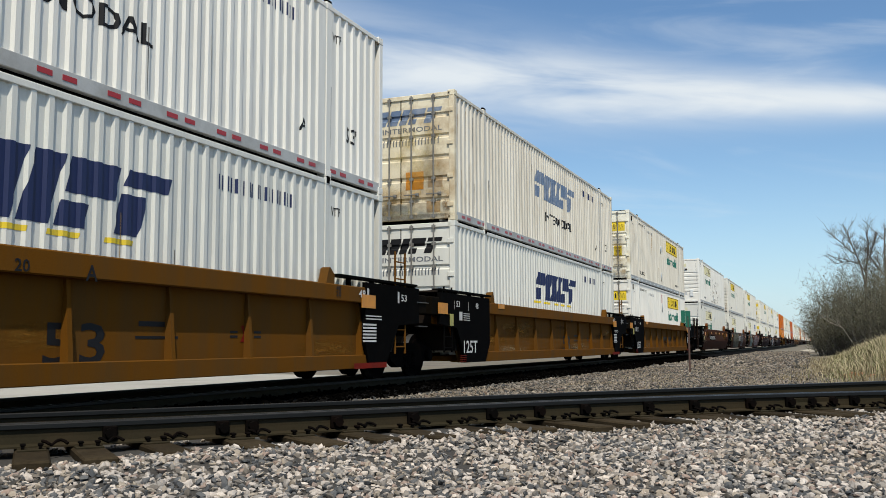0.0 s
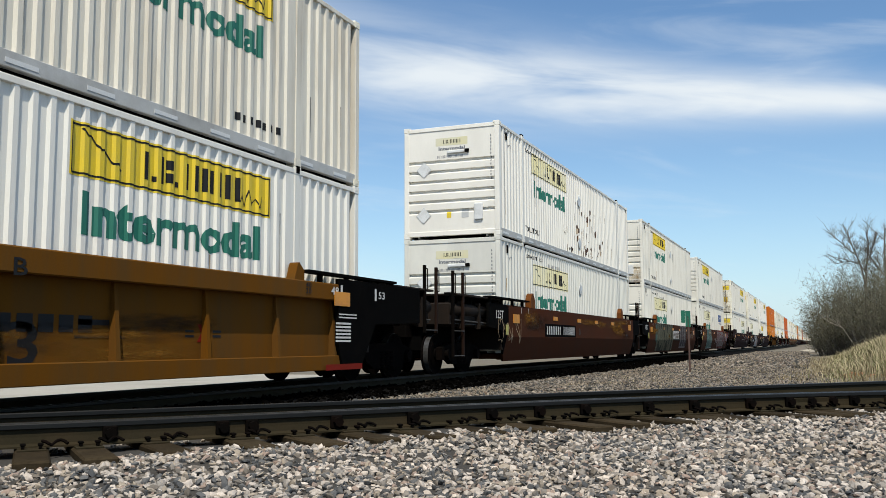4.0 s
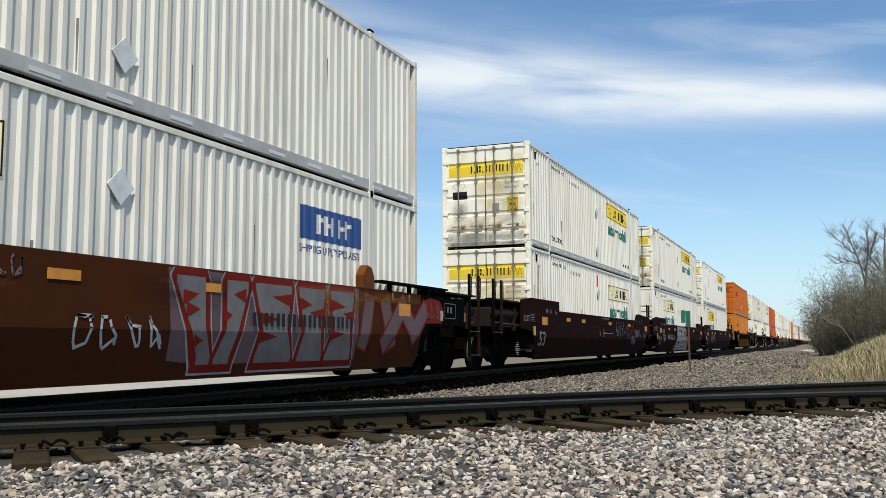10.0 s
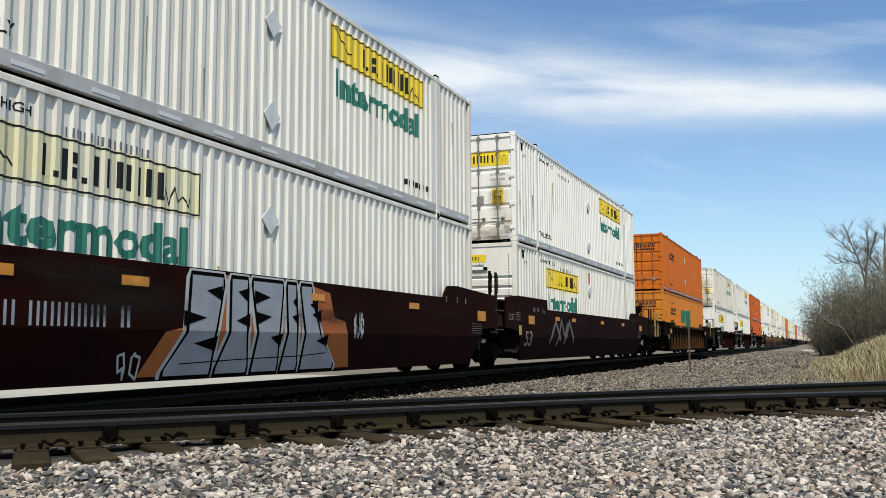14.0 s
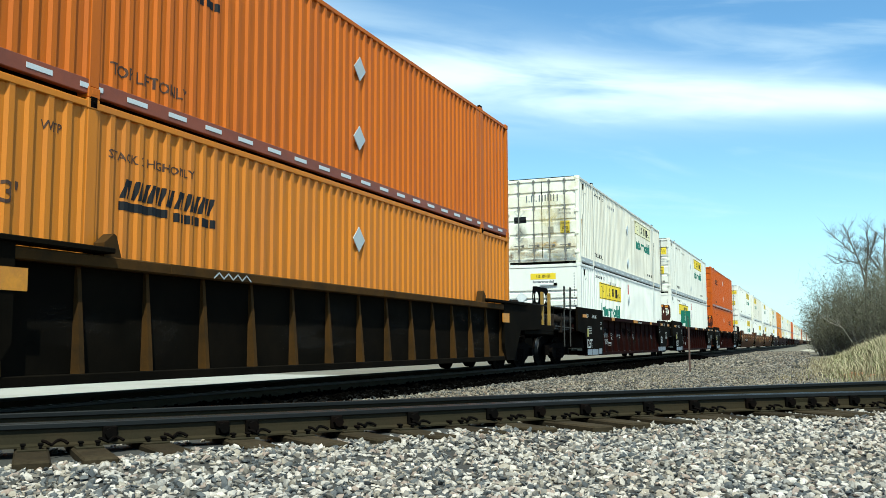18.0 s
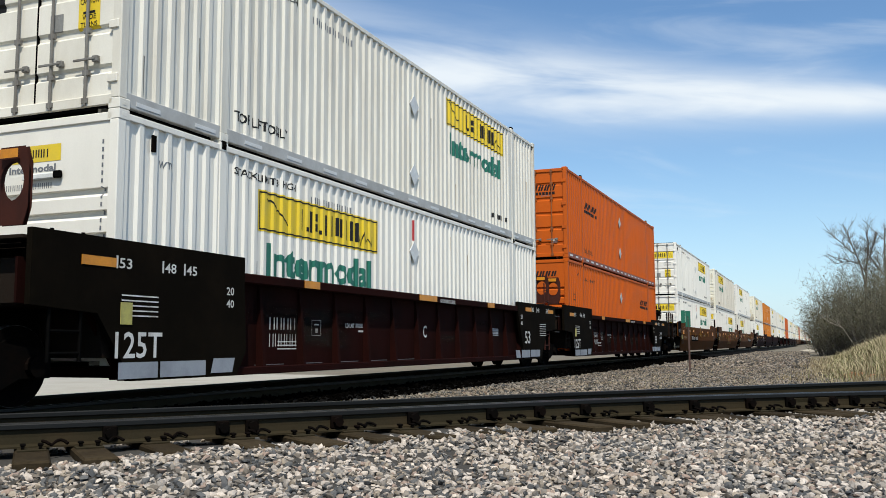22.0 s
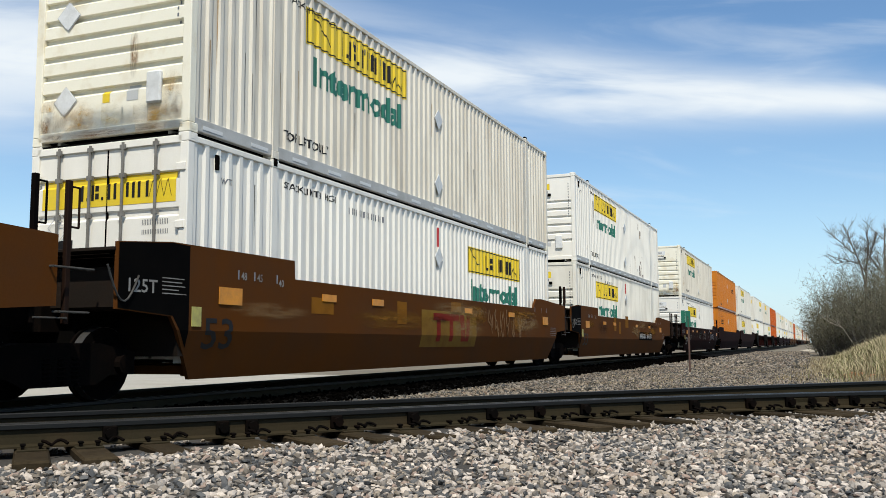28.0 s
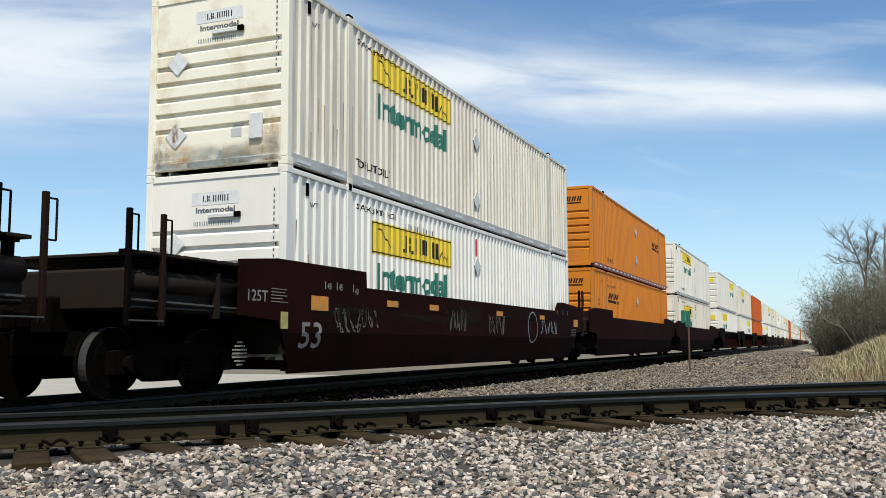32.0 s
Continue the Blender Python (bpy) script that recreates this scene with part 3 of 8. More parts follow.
def smear(c, kind, where, u, v, w, h):
    """A stain on the leading end or on the side, w by h half-sizes."""
    mat = {"rust": SMEAR_RUST, "soot": SMEAR_SOOT, "grime": SMEAR_GRIME, "brown": SMEAR_BROWN, "pale": SMEAR_PALE}[kind]
    if where == "end":
        w, v = min(w, 1.24 - abs(u)), max(v, h + 0.015)
        ob = shared("stain", "stain end", lambda bm: bm.faces.new([bm.verts.new(p) for p in ((-1, 0, -1), (1, 0, -1), (1, 0, 1), (-1, 0, 1))]), mat, c, (u, -0.003, v), kind + " stain")
        ob.scale = (w, 1, h)
    else:
        ob = shared("stain", "stain side", lambda bm: bm.faces.new([bm.verts.new(p) for p in ((0, -1, -1), (0, 1, -1), (0, 1, 1), (0, -1, 1))]), mat, c, (where, u, v), kind + " stain")
        ob.scale = (1, w, h)
    return ob


def worn_end(c, seed, end, level):
    """Rust creeping up from the bottom edge and soot where the rods rub."""
    rnd = random.Random(seed * 7 + 1)
    n = 2 + level * 3
    for u in (-0.62, 0.0, 0.62):
        smear(c, "rust", "end", u + rnd.uniform(-0.1, 0.1), 0.16, 0.62, 0.13 + 0.05 * level)
        smear(c, "brown", "end", u + rnd.uniform(-0.2, 0.2), 0.10, 0.60, 0.07)
    for u in (-1.0, -0.5, 0.05, 0.55, 1.02):
        smear(c, "brown", "end", u + rnd.uniform(-0.08, 0.08), 0.10, 0.34, rnd.uniform(0.05, 0.09))
    smear(c, "brown", "end", 1.08, 0.30, 0.13, 0.24)
    smear(c, "brown", "end", -1.08, 0.26, 0.13, 0.20)
    smear(c, "rust", "end", 1.02, 0.45, 0.20, 0.40)
    smear(c, "rust", "end", -1.02, 0.40, 0.20, 0.32)
    for k in range(n):
        smear(c, rnd.choice(("rust", "grime", "rust")), "end", rnd.uniform(-0.85, 0.85), rnd.uniform(0.05, 0.35), rnd.uniform(0.25, 0.7), rnd.uniform(0.08, 0.28))
    if end == "door":
        smear(c, "soot", "end", rnd.uniform(0.62, 0.86), rnd.uniform(1.2, 1.6), 0.22, rnd.uniform(0.35, 0.75))
        smear(c, "rust", "end", 0.80, rnd.uniform(0.9, 1.4), 0.30, 0.7)
        if level > 1:
            smear(c, "soot", "end", -0.75, 1.0, 0.30, 0.45)
            smear(c, "rust", "end", 0.3, 0.7, 0.8, 0.5)
            smear(c, "rust", "end", -0.5, 0.5, 0.7, 0.45)
            smear(c, "grime", "end", 0.4, 1.6, 0.8, 0.9)
    else:
        smear(c, "brown", "end", rnd.uniform(-0.9, 0.9), rnd.uniform(0.5, 1.2), 0.08, rnd.uniform(0.2, 0.4))
        for x in (-0.95, 0.95):
            smear(c, "rust", "end", x, 0.25, 0.28, 0.22)


def latch(c, mat):
    """Stacking cones under the lift posts of an upper box."""
    for y in (1.90, CL - 2.06):
        shared("stacking_lock", "ibc", lambda bm: (box(bm, -0.12, 0.01, 0.02, 0.13, -0.11, 0.02, 0.01), tube(bm, (0.0, 0.075, -0.05), (0.035, 0.075, -0.05), 0.02, 6)), mat, c, (CW, y, 0), label="dark stacking lock")
        shared("lifting_eye", "lug", lambda bm: box(bm, -0.07, 0.0, 0.0, 0.16, 0.0, 0.05, 0.01), STEEL_DARK, c, (CW, y, CH - 0.004))


def reflectors(c, mat, n, w, h, z=0.10, y0=0.5, y1=15.7):
    for k in range(n):
        y = y0 + (y1 - y0) * k / (n - 1)
        shared("reflector", ("refl", w, h), lambda bm: box(bm, -0.004, 0.003, -w / 2, w / 2, -h / 2, h / 2), mat, c, (CW - 0.008, y, z))


def small_print(c, v=2.50, rear=False):
    """Stacking notes and the box number (as bars) high on the side."""
    a = 12.2 if rear else 2.25
    deal("stencil", ("stack note", a), [], BLACK_TEXT, c, "side", [("STACK LIMIT 3 HIGH", a, 2.52, 0.10, 1.6)], "stencilled stacking note")
    deal("number_marking", ("num", a), tally(a - 2.4 if rear else 4.3, a - 1.0 if rear else 5.6, 2.40, 2.51, 10, 0.17), GREY_TEXT, c, "side")
    b = 14.7 if rear else 0.75
    shared("tie_hook", "thook", lambda bm: box(bm, -0.02, 0.012, -0.035, 0.035, -0.10, 0.10, 0.006), STEEL_DARK, c, (CW - 0.012, 0.62, 2.60), "small dark hook")
    deal("stencil", ("wtp", b), [], GREY_TEXT, c, "side", [("WTP", b, 2.34, 0.085, 0.24)])


def top_lift(c, mat=BLACK_TEXT, rear=False):
    a = 12.6 if rear else 2.24
    deal("stencil", ("toplift", a), [], mat, c, "side", [("TOP LIFT ONLY", a, 0.36, 0.14, 1.36)], "stencilled lifting note")


def diamond_frame(bm, r, w):
    """A diamond drawn as four flat bars with a small flip leaf in the middle."""
    c = [(-1, 0), (0, -1), (1, 0), (0, 1)]
    for k in range(4):
        (a, b), (d, e) = c[k], c[(k + 1) % 4]
        bm.faces.new([bm.verts.new((x * q, 0, z * q)) for x, z, q in ((a, b, r), (d, e, r), (d, e, r - w), (a, b, r - w))])
    bm.faces.new([bm.verts.new((x * r, 0, z * r)) for x, z in ((-0.35, 0.06), (0.35, 0.06), (0.35, 0.14), (-0.35, 0.14))])


def placards(c, y, zs, mat=PLACARD):
    for z in zs:
        shared("placard", "placard", lambda bm: prism(bm, [(-0.215, 0), (0, -0.215), (0.215, 0), (0, 0.215)], 0, 0.012), mat, c, (CW - 0.008, y, z), "diamond placard holder")


def hunt_marks(pale=False, faded=False, low=False, doors=False, upper=True, uline=False, white_nose=False):
    """Marks of the white boxes with a yellow sign; doors leading puts the sign at the far end."""
    plate = PALE_SIGN if pale else YELLOW_SIGN

    def put(c, seed):
        u0, u1 = (9.85, 13.65) if doors else (2.86, 6.56)
        dz = -0.20 if low else 0.0
        yellow_plate(c, (pale, doors), u0, u1, 2.02 + dz, 2.61 + dz, "side", plate)
        w = u1 - u0
        deal("lettering", ("intermodal", u0, dz), [], GREEN_TEXT, c, "side", [("Intermodal", u0 + 0.2, 1.42 + dz, 0.44, w - 0.44)], "dark green lettering")
        small_print(c, rear=False)
        if upper:
            top_lift(c)
            if doors:
                deal("stencil", ("tl2",), blocks(12.8, 13.9, 0.38, 0.49, 7, 0.9), BLACK_TEXT, c, "side")
            latch(c, STEEL_DARK)
            reflectors(c, SILVER_REFLECT, 15, 0.42, 0.05)
        placards(c, 8.15, (0.62, 2.0) if upper else (2.0,), PLACARD_WHITE)
        if not upper and not (pale and not doors):
            deal("stripe", ("red stripe",), [rect(8.135, 8.165, 2.22, 2.62)], RED_REFLECT, c, "side", label="thin red stripe")
        if doors:
            if pale and upper:
                deal("sign_mark", ("bare door mark",), name_bars(-0.62, 0.62, 2.08, 2.32), GREY_TEXT, c, "door", label="row of faded bars on the doors")
            else:
                yellow_plate(c, "door", -1.10, 1.10, 2.02, 2.40, "door", YELLOW_SIGN, True)
            deal("sticker", ("dst1",), [rect(-0.98, -0.55, 1.38, 1.60)], BLACK_TEXT, c, "door", label="black notice sticker")
            deal("sticker", ("dst2",), [rect(0.63, 0.95, 0.98, 1.40)], YELLOW_SIGN, c, "door", label="yellow warning sticker")
            deal("sticker_print", ("dst3",), [rect(0.70, 0.88, 1.17, 1.20)], BLACK_TEXT, c, "door", [("CAUTION", 0.655, 1.29, 0.07, 0.27), ("WIDE", 0.69, 1.10, 0.06, 0.2), ("TURNS", 0.665, 1.01, 0.06, 0.25)]).location = (0, -0.003, 0)
            deal("sticker", ("dst4",), [rect(0.2, 0.40, 1.00, 1.22)], DATA_GREY, c, "door", label="grey data plate")
            deal("number_marking", ("dst5",), tally(0.58, 1.0, 1.74, 1.81, 8, 0.2) + tally(0.58, 1.0, 1.62, 1.68, 8, 0.2), GREY_TEXT, c, "door")
            deal("door_gasket", ("dgask",), [rect(-1.285, 1.20, 2.855, 2.888), rect(-1.29, -1.262, 0.04, 2.86), rect(-1.2, 1.2, 0.012, 0.045), rect(-0.012, 0.012, 0.1, 2.8)], BLACK, c, "door", label="black rubber edge seal")
            for z in (1.78, 0.95):
                shared("placard", "dplac", lambda bm: diamond_frame(bm, 0.2, 0.018), PLACARD, c, (-0.78, 0.012, z), "diamond placard holder")
        else:
            deal("sign_plate", ("nplate2",), [rect(-0.42, 0.45, 2.36, 2.56)], PLACARD_WHITE if white_nose else plate, c, "nose", label="white sign plate" if white_nose else "")
            deal("sign_mark", ("nmark",), name_bars(-0.24, 0.28, 2.41, 2.51), BLACK_TEXT, c, "nose").location = (0, -0.003, 0)
            deal("lettering", ("nint",), [], GREY_TEXT, c, "nose", [("Intermodal", -0.34, 2.245, 0.08, 0.72)])
            deal("number_marking", ("nnum",), tally(-0.38, 0.34, 2.04, 2.11, 11, 0.18), GREY_TEXT, c, "nose")
            deal("number_marking", ("nnumv",), [rect(1.06, 1.085, 2.5 - k * 0.09, 2.55 - k * 0.09) for k in range(13)], GREY_TEXT, c, "nose")
            shared("tube_holder", "nvent", lambda bm: box(bm, -0.27, 0.20, -0.045, 0.0, -0.035, 0.035, 0.012), PLACARD_WHITE, c, (0.18, 0.012, 2.18), "white document tube")
            shared("tube_cap", "nvcap", lambda bm: box(bm, -0.055, 0.055, -0.05, 0.0, -0.042, 0.042, 0.01), BLACK, c, (0.44, 0.012, 2.19))
            deal("sticker", ("nst1",), [rect(0.28, 0.47, 0.49, 0.70)], PLACARD, c, "nose", label="grey data plate")
            if not white_nose:
                deal("sticker", ("nst2",), [rect(-0.12, 0.0, 0.50, 0.66)], YELLOW_SIGN, c, "nose")
            shared("document_box", "docbox", lambda bm: box(bm, -0.115, 0.115, -0.05, 0.02, -0.21, 0.21, 0.02), PLACARD_WHITE, c, (0.74, 0.012, 0.62), "white document box")
            for x, z in ((-0.75, 0.58), (-0.74, 1.76)):
                shared("placard_plate", "nplacp", lambda bm: prism(bm, [(-0.19, 0), (-0.06, -0.15), (0, -0.19), (0.19, 0), (0.05, 0.16), (0, 0.19)], -0.004, 0.004), PLACARD_WHITE, c, (x, 0.006, z), "pale dented placard").rotation_euler = (0, 0, -math.pi / 2)
                shared("placard", "nplac", lambda bm: diamond_frame(bm, 0.21, 0.018), PLACARD, c, (x, 0.010, z), "diamond placard holder")
        if uline:
            deal("sign_plate", ("blue",), [rect(12.03, 14.05, 1.84, 2.36)], BLUE_SIGN, c, "side", label="blue painted sign plate")
            deal("sign_mark", ("bluemark",), strokes(12.55, 13.65, 1.95, 2.26, (1.5, 0.4, 1.5, 0.4, 1.2, 0.5, 1.5, 0.4, 1.5)), WHITE_TEXT, c, "side").location = (0.003, 0, 0)
            deal("lettering", ("shipping",), [], BLUE_SIGN, c, "side", [("SHIPPING SUPPLY SPECIALISTS", 12.05, 1.64, 0.12, 1.95)], "blue slogan lettering")
    return put


def runs_down(c, seed, n):
    """Thin dark water runs and scrapes down the side of a worn box."""
    rnd = random.Random(seed * 13 + 5)
    dark, pale = [], []
    for k in range(n):
        y = rnd.choice((rnd.uniform(0.3, 2.2), rnd.uniform(2.2, CL - 0.4)))
        top = rnd.choice((rnd.uniform(1.2, 2.6), rnd.uniform(0.6, 1.4)))
        w = rnd.uniform(0.006, 0.014)
        (dark if rnd.random() < 0.5 else pale).append([(y - w, top), (y + w, top), (y + w * 0.5, max(0.24, top - rnd.uniform(0.3, 1.3))), (y - w * 0.3, max(0.22, top - rnd.uniform(0.3, 1.3)))])
    deal("rust_run", ("dark runs", seed), dark, ROD, c, "side", label="dark water runs")
    deal("rust_run", ("pale runs", seed), pale, RUST_STREAK, c, "side", label="brown rust runs")


def rusty(base, y0=5.5, y1=13.5, n=60, zmax=1.6):
    """Peeling paint: dark spots with pale runs below, on top of the usual marks."""
    def put(c, seed):
        base(c, seed)
        rnd = random.Random(seed + 3)
        spots, runs = [], []
        for k in range(n):
            y = rnd.triangular(y0, y1, y0 * 0.35 + y1 * 0.65)
            z = 0.30 + rnd.random() ** 2.0 * zmax
            r = rnd.uniform(0.03, 0.10)
            m = rnd.randint(6, 9)
            spots.append([(y + math.cos(a * math.tau / m) * r * rnd.uniform(0.4, 0.9), z + math.sin(a * math.tau / m) * r * rnd.uniform(0.9, 2.0)) for a in range(m)])
            if rnd.random() < 0.5:
                runs.append(rect(y - 0.02, y + 0.015, max(0.22, z - rnd.uniform(0.15, 0.5)), z - r))
        deal("rust_run", ("runs", seed), runs, RUST_STREAK, c, "side", label="brown rust runs")
        deal("rust_spot", ("spots", seed), spots, RUST_SPOT, c, "side", label="dark rust patches in the paint").location = (0.003, 0, 0)
    return put


def heavy(u0, u1, v0, v1, slant):
    """Five chunky slanted blocks with a cut through each: a bold mark without letters."""
    out, u, h = [], u0, v1 - v0
    total = 1.15 + 1.7 + 0.55 + 1.05 + 1.05 + 4 * 0.14
    k = (u1 - u0 - h * slant) / total
    for i, w in enumerate((1.15, 1.7, 0.55, 1.05, 1.05)):
        a, b = u, u + w * k
        cut = (0.42, 0.0, 0.0, 0.36, 0.62)[i]

        def q(x, f):
            return (x + h * f * slant, v0 + h * f)
        if i == 1:
            m = (a + b) / 2
            out += [[q(a, 0), q(m - 0.06 * k, 0), q(m - 0.06 * k, 1), q(a, 1)], [q(m + 0.06 * k, 0), q(b, 0), q(b, 1), q(m + 0.06 * k, 1)]]
        elif cut:
            out += [[q(a, 0), q(a + (b - a) * 0.55, 0), q(a + (b - a) * 0.55, cut), q(a, cut)], [q(a, cut + 0.12), q(b, cut + 0.12), q(b, 1), q(a, 1)]]
        else:
            out.append([q(a, 0), q(b, 0), q(b, 1), q(a, 1)])
        u = b + 0.14 * k
    return out


def swift_marks(upper):
    def put(c, seed):
        mat = NAVY_FADED if upper and seed else NAVY
        z0, z1 = (1.42, 2.16)
        deal("trade_mark", ("swift", upper), heavy(6.08, 10.58, z0 + 0.04, z1 + 0.06, 0.30), mat, c, "side", label="heavy slanted dark blue marks")
        if not upper:
            deal("trade_mark_edge", ("swift e",), [rect(u0 - 0.05, u1, z0 - 0.07, z0 - 0.01, 0.28) for u0, u1 in ((6.0, 6.6), (7.0, 7.6), (8.0, 8.4), (8.7, 9.1), (9.55, 9.95))], YELLOW_SIGN, c, "side")
        if upper:
            deal("lettering", ("swint",), [], BLACK_TEXT, c, "side", [("INTERMODAL", 7.2, 0.86, 0.26, 3.0)], "black lettering")
        deal("number_marking", ("swnum",), tally(11.5, 13.5, 2.26, 2.46, 10, 0.15), NAVY, c, "side")
        deal("stencil", ("sw53",), [], BLACK_TEXT, c, "side", [("53'", 15.0, 0.70, 0.26, 0.42), ("WTP", 14.5, 2.3, 0.14, 0.3), ("A", 13.55, 0.6, 0.2, 0.16)])
        deal("trade_mark", ("swd",), heavy(-1.05, 1.0, 2.20, 2.54, 0.35), NAVY_FADED if upper else BLACK_TEXT, c, "door", label="heavy slanted marks on the doors")
        deal("lettering", ("swdi",), [], GREY_TEXT, c, "door", [("INTERMODAL", -0.45, 2.02, 0.11, 1.45)])
        deal("number_marking", ("swdn",), tally(-0.6, 0.95, 1.72, 1.88, 10, 0.18), GREY_TEXT, c, "door")
        deal("sticker", ("swds",), [rect(0.12, 0.55, 0.72, 1.12)], AMBER, c, "door", label="amber warning sticker")
        deal("rust_spot", ("swdr",), [rect(0.65, 1.0, 0.75, 1.0), rect(0.62, 0.95, 0.2, 0.45), rect(-0.9, -0.5, 0.5, 0.95)], RUST_STREAK, c, "door")
        if upper:
            latch(c, STEEL_DARK)
            for k in range(16):
                y = 0.55 + k * 1.0
                shared("reflector", ("refl", 0.2, 0.06), lambda bm: box(bm, -0.004, 0.003, -0.1, 0.1, -0.03, 0.03), RED_REFLECT, c, (CW - 0.008, y, 0.12))
                shared("reflector", ("refl", 0.2, 0.06), lambda bm: box(bm, -0.004, 0.003, -0.1, 0.1, -0.03, 0.03), RED_REFLECT, c, (CW - 0.008, y + 0.34, 0.12))
    return put


def orange_marks(upper, far_mark=False, light=False, doors=True):
    def put(c, seed):
        a = 12.35 if far_mark else 2.45
        deal("trade_mark", ("sch", a), tally(a, a + 1.7, 1.88, 2.10, 9, 0.30, 0.3) + [rect(a, a + 0.8, 1.74, 1.84)] + blocks(a + 0.95, a + 1.75, 1.72, 1.83, 8, 0.3), BLACK_TEXT, c, "side", label="black slanted marks over a bar")
        placards(c, 8.2, (0.86, 2.08) if upper else (2.0,), PLACARD)
        if upper:
            top_lift(c, RUST_SPOT)
            latch(c, STEEL_DARK)
            reflectors(c, SILVER_REFLECT, 22, 0.34, 0.055, 0.12)
        else:
            deal("stencil", ("st2",), [], RUST_SPOT, c, "side", [("STACK 2 HIGH ONLY", 2.25, 2.30, 0.10, 1.5), ("53'", 0.65, 1.6, 0.22, 0.4), ("WTP", 1.3, 2.42, 0.1, 0.28)])
        if doors:
            deal("trade_mark", ("schd",), tally(-0.82, 0.92, 2.16, 2.36, 9, 0.30, 0.3) + [rect(-0.86, 0.0, 2.04, 2.12)] + blocks(0.06, 0.9, 2.03, 2.12, 8, 0.3), BLACK_TEXT, c, "door", label="black slanted marks over a bar")
            for z in (1.62, 0.95):
                deal("placard", ("sdp", z), [[(-0.98, z), (-0.76, z - 0.2), (-0.54, z), (-0.76, z + 0.2)]], PLACARD, c, "door")
            deal("sticker", ("sds",), [rect(-0.36, -0.18, 0.82, 1.12)], PLACARD, c, "door")
            deal("number_marking", ("sdn",), tally(-0.45, -0.1, 1.58, 1.66, 5, 0.2) + tally(0.45, 0.8, 1.98, 2.02, 4, 0.2), GREY_TEXT, c, "door")
            deal("sticker", ("sds2",), [rect(0.75, 0.97, 0.50, 0.60)], WHITE_TEXT, c, "door")
        else:
            deal("trade_mark", ("schn",), tally(-0.82, 0.92, 2.33, 2.5, 9, 0.30, 0.3) + [rect(-0.86, 0.9, 2.24, 2.29)], BLACK_TEXT, c, "nose")
    return put

# ---- well cars: y = 0 at the leading end of the load, rail top at z = 0 ----
BENDS = (0.76,)
PANEL_X = 1.335


def smooth_x(v):
    """The side stands upright down to a crease and leans inwards below it."""
    return 1.455 if v >= 0.76 else 1.455 - 0.25 * (0.76 - v)


def plate(bm, outline, sign, thick=0.05, bend=True):
    """A side plate of the given outline (y, z), folded inwards below the bend."""
    f = bm.faces.new([bm.verts.new((0, y, z)) for y, z in outline])
    if bend:
        for z in BENDS:
            bmesh.ops.bisect_plane(bm, geom=bm.verts[:] + bm.edges[:] + bm.faces[:], plane_co=(0, 0, z), plane_no=(0, 0, 1))
    ext = bmesh.ops.extrude_face_region(bm, geom=bm.faces[:])
    moved = {v for v in ext["geom"] if isinstance(v, bmesh.types.BMVert)}
    for v in bm.verts:
        x = smooth_x(v.co.z) if bend else PANEL_X
        v.co.x = sign * (x - (thick if v in moved else 0.0))


def sill_mark(name, polys, mat, parent, texts=(), lift=0.004, label="", x=None):
    bm = bmesh.new()
    flat(bm, polys)
    for t in texts:
        lettering(bm, *t)
    if x is None:
        wrapped(bm, (), BENDS, lambda u, v: Vector((smooth_x(v) + lift, u, v)))
    else:
        wrapped(bm, (), (), lambda u, v: Vector((x + lift, u, v)))
    me = bpy.data.meshes.new(name)
    bm.to_mesh(me)
    bm.free()
    me.materials.append(mat)
    ob = new(name, me)
    ob.parent = parent
    if name in SMALL_MARKS:
        tagged(ob, kind="stuff")
    if label:
        tagged(ob, label)
    return ob


def sideframe(bm):
    prism(bm, [(-1.12, 0.30), (-1.12, 0.56), (-0.55, 0.66), (0.55, 0.66), (1.12, 0.56), (1.12, 0.30), (0.72, 0.30), (0.5, 0.20), (-0.5, 0.20), (-0.72, 0.30)], -0.07, 0.07)
    for y in (-0.89, 0.89):
        tube(bm, (-0.08, y, 0.42), (0.15, y, 0.42), 0.11, 12)


def wheelset_mesh(bm):
    tube(bm, (-0.85, 0, 0), (0.85, 0, 0), 0.085, 12)
    for s in (-1, 1):
        for x0, x1, r in ((0.685, 0.815, 0.42), (0.655, 0.690, 0.448), (0.64, 0.86, 0.14)):
            tube(bm, (s * x0, 0, 0), (s * x1, 0, 0), r, 28)
        tube(bm, (s * 0.80, 0, 0), (s * 0.822, 0, 0), 0.34, 24, 0.30)
        for k in range(3):
            a = k * math.tau / 3
            tube(bm, (s * 0.80, math.cos(a) * 0.24, math.sin(a) * 0.24), (s * 0.83, math.cos(a) * 0.24, math.sin(a) * 0.24), 0.035, 8)


